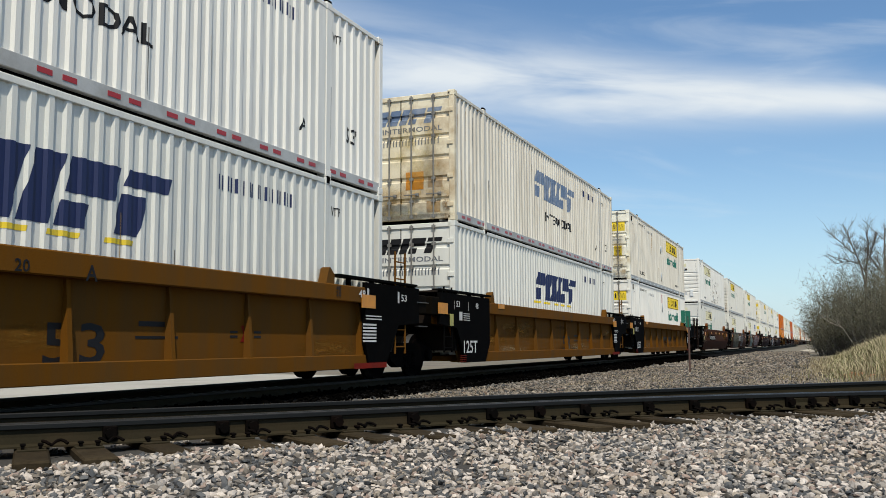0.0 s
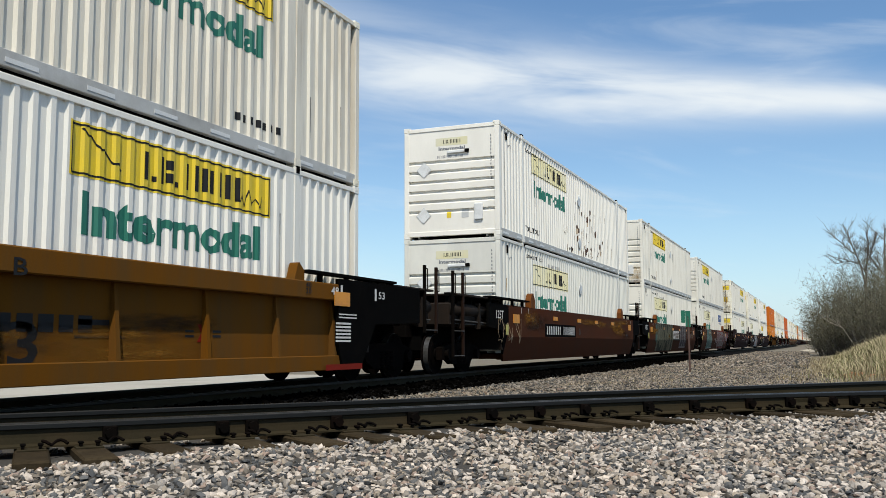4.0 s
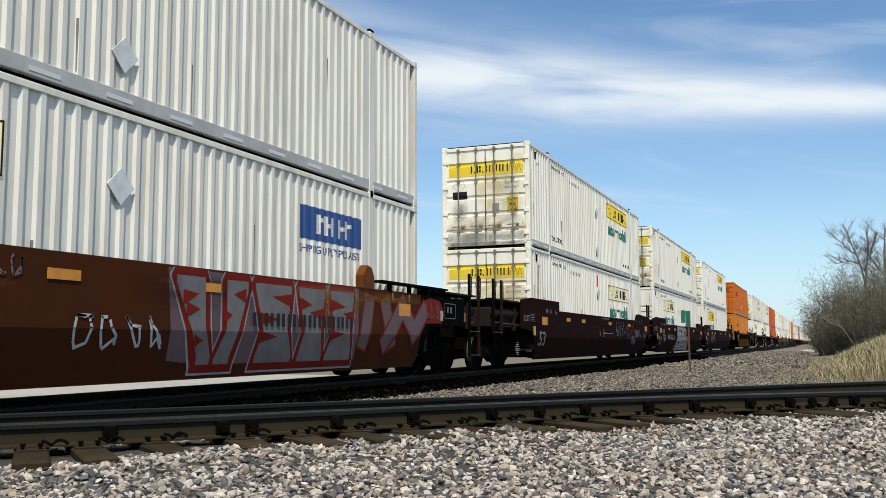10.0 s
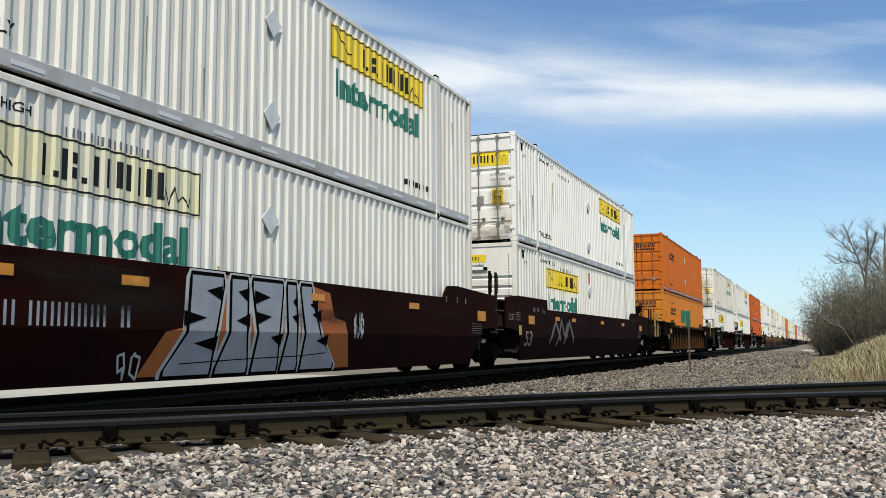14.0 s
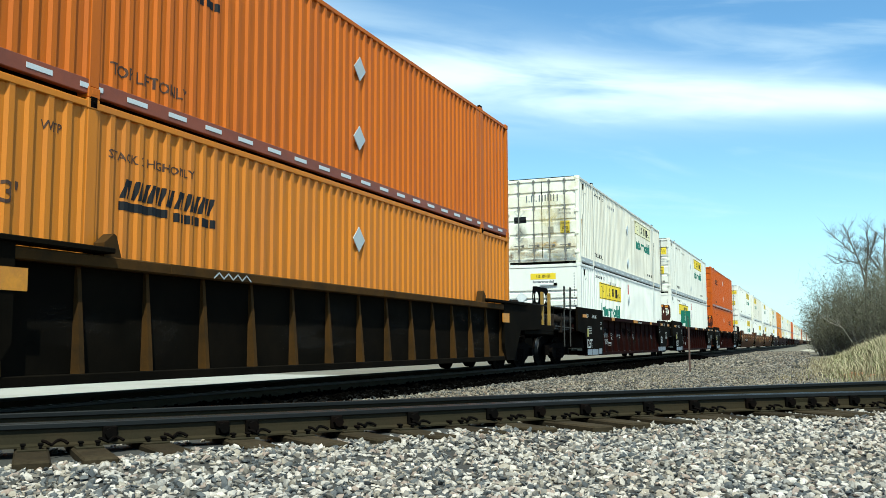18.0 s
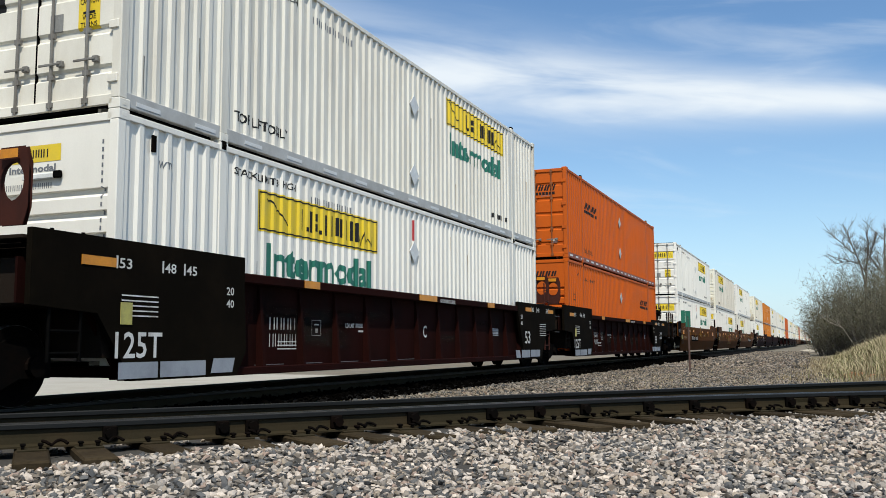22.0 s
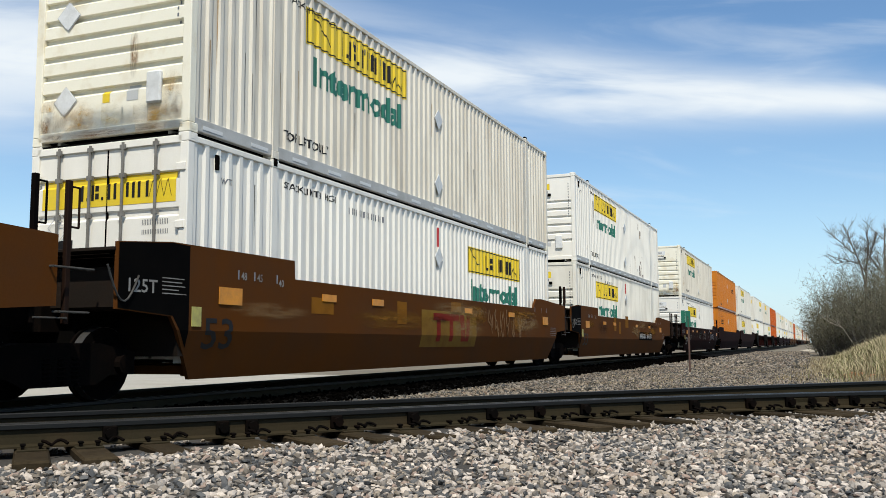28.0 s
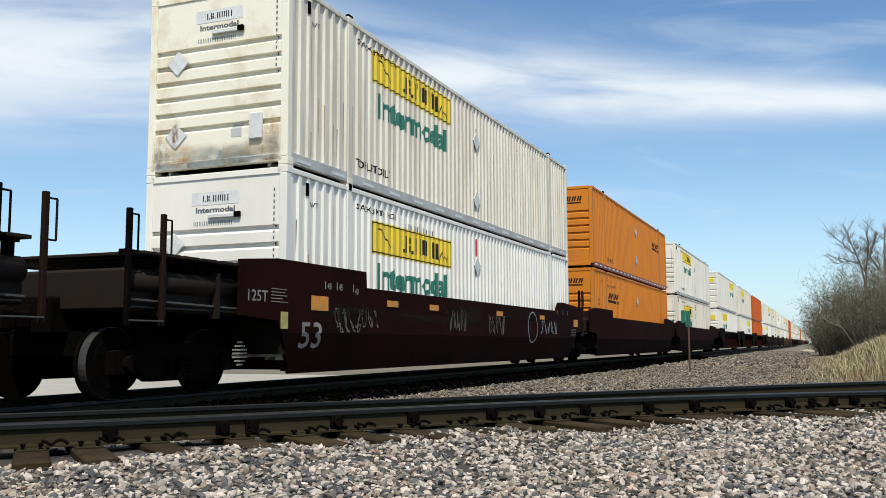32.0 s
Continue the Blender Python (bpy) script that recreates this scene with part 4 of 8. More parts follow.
def truck(car, y, front, near):
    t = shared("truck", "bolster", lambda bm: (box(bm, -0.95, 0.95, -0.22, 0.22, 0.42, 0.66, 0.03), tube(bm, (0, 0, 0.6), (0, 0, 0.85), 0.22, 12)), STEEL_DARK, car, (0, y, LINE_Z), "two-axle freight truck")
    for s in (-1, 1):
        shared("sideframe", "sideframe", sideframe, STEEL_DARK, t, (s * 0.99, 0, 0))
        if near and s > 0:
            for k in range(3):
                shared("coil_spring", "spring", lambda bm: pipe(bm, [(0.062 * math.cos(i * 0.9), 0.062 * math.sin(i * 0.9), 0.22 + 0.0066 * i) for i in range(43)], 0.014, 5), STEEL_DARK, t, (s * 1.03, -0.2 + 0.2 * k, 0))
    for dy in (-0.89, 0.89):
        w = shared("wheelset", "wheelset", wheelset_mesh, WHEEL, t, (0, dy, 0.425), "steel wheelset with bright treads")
        if near:
            shared("wheel_tread", "wtread", lambda bm: tube(bm, (0.70, 0, 0), (0.811, 0, 0), 0.4225, 40), TREAD, t, (0, dy, 0.425), "worn wheel tread")
            ROLLERS.append((w, dy, front + y + dy))


LADDER_RED = material("maroon ladder paint", (0.05, 0.014, 0.009), 0.7, spec=0.15, dirt=(0.02, 0.008, 0.006), dirt_amount=0.6, dirt_scale=5)


def ring(bm, R, r, n=20, m=6):
    """A hoop of radius R in the y-z plane."""
    rings = []
    for k in range(n):
        a = k * math.tau / n
        rings.append([bm.verts.new((math.sin(i * math.tau / m) * r, math.cos(a) * (R + math.cos(i * math.tau / m) * r), math.sin(a) * (R + math.cos(i * math.tau / m) * r))) for i in range(m)])
    for k in range(n):
        for i in range(m):
            bm.faces.new((rings[k][i], rings[k][(i + 1) % m], rings[(k + 1) % n][(i + 1) % m], rings[(k + 1) % n][i]))


def widen(vert, k):
    """Widens a vertex along the car."""
    vert.co.y *= k


def holed_plate(bm, holes=2):
    """One or two round openings side by side in a thick upright plate."""
    n = 16
    for s in (-1, 1)[:holes]:
        c = s * 0.19 if holes == 2 else 0.0
        for x in (0.0, 0.05):
            sq = []
            for k in range(n):
                a = k * math.tau / n
                ca, sa = math.cos(a), math.sin(a)
                m = max(abs(ca) / 0.19, abs(sa) / 0.34)
                sq.append((bm.verts.new((x, c + ca * 0.135, 0.38 + sa * 0.17)), bm.verts.new((x, c + ca / m, 0.34 + sa / m))))
            for k in range(n):
                a, b = sq[k], sq[(k + 1) % n]
                bm.faces.new((a[0], b[0], b[1], a[1]))
    bmesh.ops.remove_doubles(bm, verts=bm.verts, dist=0.002)


def fin(bm, z0, z1, sign=1):
    """A side post: deep at its foot, shallow under the chord."""
    rows = []
    for z, d, w in ((z0, 0.125, 0.036), (z0 + 0.25, 0.105, 0.034), (z1, 0.03, 0.026)):
        rows.append([bm.verts.new((sign * x, y, z)) for x, y in ((PANEL_X - 0.005, -w), (PANEL_X + d, -w), (PANEL_X + d, w), (PANEL_X - 0.005, w))])
    for a, b in zip(rows, rows[1:]):
        for i in range(4):
            bm.faces.new((a[i], a[(i + 1) % 4], b[(i + 1) % 4], b[i]))
    bm.faces.new(rows[0][::-1])
    bm.faces.new(rows[-1])


def well_car(name, label, style, front, units_end, near=True):
    """One unit of a double-stack well car. units_end: which ends carry a coupler ('f', 'r', both or none)."""
    car = empty(name, label, "well car", "well cars of the train")
    paint = {"yellow": MUSTARD, "red": REDBROWN, "maroon": MAROON, "wrwk": MAROON, "brown": BROWN, "dark": CAR_DARK}[style]
    ya, yb = (-3.5 if "f" in units_end else -1.35), (WL + 3.4 if "r" in units_end else WL + 1.35)
    pa, pb = -1.35, (WL + 2.3 if "r" in units_end else WL + 1.35)
    low = 0.165 if style in ("red", "maroon", "brown") else 0.195
    raised = style in ("maroon", "brown", "wrwk")
    key = (style, units_end)
    top = 1.53
    if style in ("red", "maroon", "brown"):
        r0, r1 = (2.30, WL - 1.85) if raised else (0, 0)
        if style == "red":
            for f in (True, False):
                o, g = (0.0, 1) if f else (WL, -1)
                zt = 1.78 if raised else top
                oe = pa if f else pb
                ol = [(oe, 0.98), (o - g * 0.45, 0.92), (o - g * 0.02, 0.34), (o - g * 0.02, zt), (oe, zt)]
                for s in (1, -1):
                    shared("end_plate", ("endb", raised, f, s, pb), lambda bm: plate(bm, ol, s), BLACK, car)
        if style == "red":
            outline = [(-0.02, 0.32), (0.10, low), (WL - 0.10, low), (WL + 0.02, 0.32), (WL + 0.02, top), (-0.02, top)]
        elif raised:
            outline = [(pa, 0.98), (-0.45, 0.92), (0.10, low), (WL - 0.10, low), (WL + 0.45, 0.92), (pb, 0.98), (pb, 1.70), (r1 + 0.75, 1.80), (r1 + 0.25, 1.78), (r1 + 0.05, 1.62), (r1, top), (r0, top), (r0 - 0.02, 1.80), (pa + 0.9, 1.80), (pa, 1.72)]
        else:
            outline = [(pa, 0.98), (-0.45, 0.92), (0.10, low), (WL - 0.10, low), (WL + 0.45, 0.92), (pb, 0.98), (pb, top), (pa, top)]
        for s in (1, -1):
            shared("side_panel", ("smooth", style, s, pb), lambda bm: plate(bm, outline, s), paint, car)
        bx = None
        sx = 1.46
    else:
        stiff = {"yellow": 1.61, "wrwk": 1.06, "dark": 1.05}[style]
        panel = [(pa, 1.0), (-0.45, 0.95), (0.10, low), (WL - 0.10, low), (WL + 0.45, 0.95), (pb, 1.0), (pb, 1.45), (pa, 1.45)]
        for s in (1, -1):
            shared("side_panel", ("flatp", s, pb), lambda bm: plate(bm, panel, s, 0.03, False), MUSTARD if style == "yellow" else paint, car)
            ch = 0.26 if style == "yellow" else 0.13
            cp = {"yellow": MUSTARD, "wrwk": MAROON, "dark": CAR_OLIVE}[style]
            shared("top_chord", ("chord", style, s), lambda bm: box(bm, min(s * 1.36, s * 1.50), max(s * 1.36, s * 1.50), 0.4, WL - 0.4, top - ch, top, 0.015), cp, car)
            shared("bottom_chord", ("bchord", style, s), lambda bm: box(bm, min(s * 1.34, s * 1.47), max(s * 1.34, s * 1.47), 0.15, WL - 0.15, low - 0.004, low + (0.22 if style == "yellow" else 0.10), 0.01), cp if style == "yellow" else paint, car)
        n = int((WL - 1.2) / stiff)
        for k in range(n + 1):
            y = WL / 2 + (k - n / 2) * stiff
            shared("stiffener", ("stiff", style), lambda bm: fin(bm, low + 0.1, 1.42),
                   {"yellow": MUSTARD, "wrwk": MAROON, "dark": CAR_OLIVE}[style], car, (0, y, 0))
            if near and k % 3 == 1:
                shared("stiffener", ("stiffl", style), lambda bm: fin(bm, low + 0.1, 1.42, -1), paint, car, (0, y, 0))
        sx = 1.505
        # end plates
        for y0, y1 in ((pa, 1.15), (WL - 1.15, pb)):
            e0, e1 = (y0, y1)
            f = y0 < 0
            zt = (1.73 if f else 1.64) if raised else 1.62
            e1b, e0b = (2.20, WL - 2.15)
            fe = 1.60 if style == "yellow" else 0.82
            if style == "wrwk":
                ol = [(e0, 0.98), (-0.45, 0.92), (0.10, low), (2.05, low), (2.25, 0.5), (e1b, 1.42), (e1b, zt), (e0, zt)] if f else \
                     [(e1, 0.98), (WL + 0.45, 0.92), (WL - 0.10, low), (WL - 1.65, low), (WL - 1.75, 0.5), (e0b, 1.42), (e0b, zt), (e1, zt)]
                ep = CAR_DARK
            else:
                ol = [(e0, 0.98), (-0.45, 0.92), (0.10, low), (fe - 0.3, low), (fe, 0.6), (fe, zt), (e0, zt)] if f else \
                     [(e1, 0.98), (WL + 0.45, 0.92), (WL - 0.10, low), (WL - 0.7, low), (WL - 0.85, 0.6), (WL - 0.85, zt), (e1, zt)]
                ep = BLACK if style == "yellow" else CAR_DARK
            for s in (1, -1):
                shared("end_plate", ("endp", style, f, s, pb), lambda bm: prism(bm, ol, s * 1.44, s * 1.508), ep, car)
        if style == "dark":
            for o, g in ((0.0, 1), (WL, -1)):
                shared("side_deck", ("sdeck", g), lambda bm: box(bm, 1.30, 1.56, min(o - g * 0.9, o + g * 2.1), max(o - g * 0.9, o + g * 2.1), 1.56, 1.62, 0.01), CAR_DARK, car)
        if style == "yellow":
            for o, g in ((0.0, 1), (WL, -1)):
                shared("gusset_box", ("gbox", g), lambda bm: box(bm, 1.2, 1.49, min(o - g * 0.75, o - g * 1.75), max(o - g * 0.75, o - g * 1.75), 1.16, 1.52, 0.02), CAR_DARK, car)
    # floor pan of the well, end bulkheads, draft sill
    shared("well_floor", "wellfloor", lambda bm: [box(bm, -1.25, 1.25, y, y + 0.5, 0.22, 0.34, 0.01) for y in (0.2, 1.6, 4.6, 7.8, 11.0, 14.0, WL - 0.7)] and box(bm, -1.28, -1.10, 0.2, WL - 0.2, 0.20, 0.34) and box(bm, 1.10, 1.28, 0.2, WL - 0.2, 0.20, 0.34), paint, car)
    for f in (True, False):
        sgn = 1 if f else -1
        o = 0.0 if f else WL
        e = 0.0 if f else 0.22
        shared("bulkhead", ("bulk", f), lambda bm: prism(bm, [(o - sgn * 0.10 + e, 0.45), (o - sgn * 0.22 + e, 0.45), (o - sgn * 0.42 + e, 1.70), (o - sgn * 0.30 + e, 1.70)], -1.38, 1.38), END_STEEL, car)
        ye = (ya if f else yb)
        y_in = o - sgn * 0.3
        zt = 1.66
        # walkway deck with cross bars, on stub posts
        # end box of the unit, closed below, with grating planks on top
        shared("end_box", ("ebox", f, ye), lambda bm: box(bm, -1.28, 1.28, min(ye + sgn * 0.15, y_in), max(ye + sgn * 0.15, y_in), 0.98, 1.46, 0.03), END_STEEL, car)
        if near:
            if ye not in (-1.35, WL + 1.35):
                yo = (ye + sgn * 0.2, y_in - sgn * 0.9)
                shared("side_beam", ("sbeam", f), lambda bm: tube(bm, (1.24, min(yo), 1.32), (1.24, max(yo), 1.32), 0.13, 14), END_STEEL, car, label="rounded side beam of the end platform", smooth=True)
                shared("end_pipe", ("epipe", f), lambda bm: (tube(bm, (1.33, min(yo), 1.10), (1.33, max(yo), 1.06), 0.018, 6), tube(bm, (1.30, min(yo), 1.02), (1.30, max(yo), 1.02), 0.012, 6)), DULL_IRON, car, label="thin brake pipe")
                for q in (0.25, 0.75):
                    shared("gusset", ("egus", f), lambda bm: prism(bm, [(-0.03, 0.92), (0.03, 0.92), (0.03, 1.50), (-0.03, 1.50)], 1.26, 1.385), END_STEEL, car, (0, yo[0] + (yo[1] - yo[0]) * q, 0))
                if not f and style in ("red", "maroon"):
                    shared("reflector_plate", ("endamb",), lambda bm: box(bm, -0.004, 0.006, -0.20, 0.20, -0.10, 0.10), OLD_AMBER, car, (1.39, yo[0] + (yo[1] - yo[0]) * 0.42, 1.16), "grimy orange reflector plate")
            m = max(3, int((abs(ye - o) - 0.45) / 0.36))
            for k in range(m):
                yk = o - sgn * (0.52 + 0.36 * k)
                shared("grating_plank", ("plank",), lambda bm: box(bm, -1.42, 1.42, -0.15, 0.15, -0.04, 0.0, 0.006), END_STEEL, car, (0, yk, zt))
            for k, xx in ((0, 1.2), (1, -1.2)):
                shared("deck_bearer", ("bearer", f, ye, k), lambda bm: [box(bm, xx - 0.05, xx + 0.05, min(ye + sgn * 0.2, y_in), max(ye + sgn * 0.2, y_in), 1.60, 1.68)] and [box(bm, xx - 0.05, xx + 0.05, q - 0.04, q + 0.04, 1.36, 1.62) for q in (ye + sgn * 0.3, (ye + y_in) / 2, y_in - sgn * 0.1)], BLACK, car)
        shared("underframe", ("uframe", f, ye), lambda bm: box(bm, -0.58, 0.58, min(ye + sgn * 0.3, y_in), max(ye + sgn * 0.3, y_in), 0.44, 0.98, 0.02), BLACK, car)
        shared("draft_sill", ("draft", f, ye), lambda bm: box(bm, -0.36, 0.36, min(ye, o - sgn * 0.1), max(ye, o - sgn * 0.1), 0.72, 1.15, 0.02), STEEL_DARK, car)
        if style in ("red", "yellow") and near:
            # raised side walkway on stub posts
            y2 = o + sgn * 1.75
            shared("side_walkway", ("walkw", f, style), lambda bm: [box(bm, 1.30, 1.50, min(y2, o - sgn * 1.3), max(y2, o - sgn * 1.3), 1.66, 1.70)] and [box(bm, 1.40, 1.46, o - sgn * 1.2 + sgn * k * 0.42 - 0.04, o - sgn * 1.2 + sgn * k * 0.42 + 0.04, 1.50, 1.665) for k in range(8) if k % 2 == 0], BLACK, car, label="black walkway on stub posts")
        # container guides
        if style in ("red", "yellow", "dark") and near:
            yg = o + sgn * {"red": 2.18, "yellow": 1.95, "dark": 2.15}[style]
            gp = {"red": material("guide orange brown", (0.13, 0.042, 0.008), 0.7, spec=0.1, dirt=(0.04, 0.016, 0.006), dirt_amount=0.6, dirt_scale=3), "yellow": MUSTARD, "dark": CAR_OLIVE}[style]
            ol = [(-0.20, 0.0), (-0.20, 0.20), (-0.10, 0.36), (0.05, 0.40), (0.20, 0.22), (0.20, 0.0)] if style == "red" else [(-0.12, 0), (-0.12, 0.16), (0.02, 0.27), (0.06, 0.25), (0.15, 0)]
            ol = [(sgn * a, b) for a, b in ol]
            shared("load_guide", ("guide", style, f), lambda bm: prism(bm, ol, 1.31, 1.46), gp, car, (0, yg, top - 0.01), "load guide ear at the sill")
        # poles and ladders
        if near:
            smooth = style in ("red", "maroon", "brown")
            coupled = ye not in (-1.35, WL + 1.35)
            zp = 2.12 if coupled else 2.28
            zb = 0.30 if style == "red" else 0.80
            loop = lambda bm: (box(bm, -0.028, 0.028, -0.034, 0.034, zb, zp, 0.008), tube(bm, (0, 0.045, zp - 0.48), (0, 0.15, zp - 0.48), 0.012, 6), tube(bm, (0, 0.15, zp - 0.48), (0, 0.15, zp - 0.06), 0.012, 6), tube(bm, (0, 0.15, zp - 0.06), (0, 0.045, zp - 0.06), 0.012, 6))
            pair = ()
            if coupled and style != "dark" and not (style == "wrwk" and f):
                pair = (-3.42, -2.84) if f else (WL + 2.78, WL + 3.36)
            elif smooth and not coupled and not f:
                pair = (WL + 1.08, WL + 1.52)
            for i, py in enumerate(pair):
                shared("handrail_post", ("hpost", zp, zb), loop, (STEEL_DARK, POST_BROWN)[i], car, (1.40, py, 0), "upright grab post with a loop rail")
            if pair:
                for rz in (0.34, 0.86)[zb > 0.5:]:
                    shared("rung", ("prung", pair[0] < 0, coupled), lambda bm: tube(bm, (0, 0, 0), (0, pair[1] - pair[0], 0), 0.011, 6), DULL_IRON, car, (1.43, pair[0], rz), "dull iron step bar")
            if not smooth and not coupled:
                lt = 2.25 if not f else 1.75
                lm = {"yellow": MUSTARD, "wrwk": LADDER_RED}.get(style, BLACK) if not f else BLACK
                yp = o - sgn * 0.72
                lad = shared("ladder", ("lrail", lt), lambda bm: tube(bm, (0, 0, 0.42), (0, 0, lt), 0.02, 6), lm, car, (1.47, yp - 0.35, 0), "side ladder")
                shared("stile", ("lrail", lt), lambda bm: None, lm, lad, (0, 0.42, 0))
                for i in range(6):
                    shared("rung", "rung", lambda bm: tube(bm, (0, 0, 0), (0, 0.42, 0), 0.014, 6), lm, lad, (0, 0, 0.42 + (lt - 0.42) * (i + 0.4) / 6))
            if coupled and f and style in ("maroon", "brown"):
                shared("perforated_plate", "perf", lambda bm: [box(bm, 0.0, 0.01, p * 0.05 - 0.014, p * 0.05 + 0.014, q * 0.05 - 0.011, q * 0.05 + 0.011) for p in range(-3, 4) for q in range(-3, 4) if p * p + q * q < 11], SCUFFED, car, (1.20, -0.98, 0.47), "white perforated plate")
        if ye not in (-1.35, WL + 1.35):
            shared("coupler", ("coup", f), lambda bm: (box(bm, -0.10, 0.10, min(ye, ye - sgn * 0.40), max(ye, ye - sgn * 0.40), 0.78, 0.98, 0.02), box(bm, -0.17, 0.17, min(ye - sgn * 0.28, ye - sgn * 0.52), max(ye - sgn * 0.28, ye - sgn * 0.52), 0.74, 1.02, 0.04)), STEEL_DARK, car)
            truck(car, o - sgn * (2.08 if f else 1.78), front, near)

        elif not f:
            # the shared truck rides between this unit and the next
            truck(car, WL + 1.85, front, near)
            if near:
                if style == "brown":
                    shared("air_hose", ("hose", f), lambda bm: pipe(bm, [(1.47, WL + 2.03 + 0.055 * i, 1.45 - 0.34 * math.sin(i * math.pi / 9) - 0.01 * i) for i in range(10)], 0.012), DULL_IRON, car, label="looped grey air hose")
                for i, (gz, gl) in enumerate(((1.37, 0.55), (0.92, 0.40))):
                    shared("grab_iron", ("giron", i), lambda bm: (tube(bm, (0, 0, 0), (0, gl, 0), 0.013, 6), tube(bm, (0, 0, 0), (-0.09, 0, 0), 0.012, 6), tube(bm, (0, gl, 0), (-0.09, gl, 0), 0.012, 6)), DULL_IRON, car, (1.50, WL + 1.25 + 0.1 * i, gz), "dull grey grab iron")
    if near and "r" in units_end:
        if style in ("maroon", "wrwk"):
            shared("brake_wheel", "bwheel", lambda bm: (ring(bm, 0.27, 0.018), [tube(bm, (0, 0, 0), (0, math.cos(a * math.tau / 5) * 0.27, math.sin(a * math.tau / 5) * 0.27), 0.014, 6) for a in range(5)], tube(bm, (-0.06, 0, 0), (0.06, 0, 0), 0.05, 10)), STEEL_DARK, car, (1.24, WL + 1.72, 2.06), "spoked hand brake wheel")
            shared("brake_gear", "bgear", lambda bm: (tube(bm, (-0.10, 0, 0), (0.10, 0, 0), 0.16, 14), box(bm, -0.10, 0.06, -0.14, 0.14, -0.30, 0.0, 0.02)), STEEL_DARK, car, (1.08, WL + 1.72, 2.06))
            shared("brake_stand", "bstand", lambda bm: box(bm, -0.05, 0.05, -0.05, 0.05, 1.4, 2.02, 0.008), STEEL_DARK, car, (1.08, WL + 1.72, 0))
            for i, z in enumerate((1.66, 2.10)):
                shared("end_handrail", "ehrail", lambda bm: tube(bm, (0, 0, 0), (0, 0.72, 0), 0.018, 6), STEEL_DARK, car, (1.36, WL + 1.95, z))
        if style == "maroon":
            shared("air_tank", "atank", lambda bm: (tube(bm, (0, -0.75, 0), (0, 0.75, 0), 0.21, 16), tube(bm, (0, 0.75, 0), (0, 0.85, 0), 0.21, 16, 0.10), tube(bm, (0, -0.1, 0.18), (0, -0.1, 0.36), 0.06, 8)), STEEL_DARK, car, (0.75, WL + 1.25, 1.90), "dark steel air tank", True)
        if style == "dark":
            shared("end_platform", "eplat", lambda bm: (box(bm, -1.2, 1.44, WL + 1.0, WL + 3.75, 0.84, 0.94, 0.01), box(bm, 1.38, 1.44, WL + 1.0, WL + 3.75, 0.94, 1.10)), CAR_DARK, car)
            shared("holed_plate", "hplate", lambda bm: (holed_plate(bm), [widen(v, 1.9) for v in bm.verts]), BLACK, car, (1.18, WL + 3.28, 1.50), "black upright plate with two round holes")
            for dy in (2.90, 3.59):
                shared("yellow_post", "ypost", lambda bm: box(bm, -0.04, 0.04, -0.05, 0.05, 0.9, 2.02, 0.008), YELLOW_POST, car, (1.36, WL + dy, 0), "grimy yellow upright post")
    if near and style == "dark":
        for dy in (-3.20, -2.50):
            shared("yellow_post", "ypost", lambda bm: box(bm, -0.04, 0.04, -0.05, 0.05, 0.9, 2.02, 0.008), YELLOW_POST, car, (1.36, dy, 0), "grimy yellow upright post")
    if near and style == "wrwk" and "r" not in units_end:
        for xx, yy in ((1.05, WL + 1.55), (1.20, WL + 2.25)):
            hp = shared("holed_plate", "hplate end", lambda bm: holed_plate(bm, 1), LADDER_RED, car, (xx, yy, 1.76), "maroon upright plate with a round hole")
            hp.matrix_basis = Matrix.Translation((xx, yy, 1.76)) @ Matrix.Rotation(radians(90), 4, "Z") @ Matrix.Diagonal((1, 1.15, 1.15, 1))
            shared("plate_mark", "hpmark", lambda bm: box(bm, -0.12, 0.12, -0.003, 0.0, 0.0, 0.09), AMBER, car, (xx, yy - 0.053, 2.42), "yellow mark")
    elif near and style == "wrwk":
        shared("holed_plate", "hplate side", lambda bm: holed_plate(bm), BLACK, car, (1.18, WL + 0.52, 1.68), "black upright plate with two round holes")
    if near and style == "wrwk" and "f" in units_end:
        for dy in (-2.59, -1.88):
            shared("grab_post", "gpost", lambda bm: (tube(bm, (0, 0, 0.5), (0, 0, 2.3), 0.02, 6), tube(bm, (0, 0, 2.3), (0, 0.12, 2.3), 0.016, 6), tube(bm, (0, 0.12, 2.3), (0, 0.12, 1.6), 0.016, 6)), DULL_IRON, car, (1.40, dy, 0), "grey upright grab post")
    # amber reflectors
    sxm = 1.462 if style in ("red", "maroon", "brown") else 1.512
    if near:
        ys = {"yellow": (2.45,), "red": (4.4, 7.2, 9.6, 12.2), "maroon": (3.3, 5.2, 9.2, 12.8), "brown": (3.3, 5.0, 9.4, 12.4), "wrwk": (3.95, 8.15, 8.55, 12.0), "dark": (3.3, 9.0, 13.2)}[style]
        zr = 1.30 if style in ("red", "maroon", "brown") else 1.47
        for y in ys:
            shared("reflector", ("amb", zr), lambda bm: box(bm, -0.004, 0.006, -0.22, 0.22, -0.055, 0.055), AMBER if style != "dark" else CAR_OLIVE, car, (sxm if zr < 1.4 else 1.504, y, zr), "amber reflector")
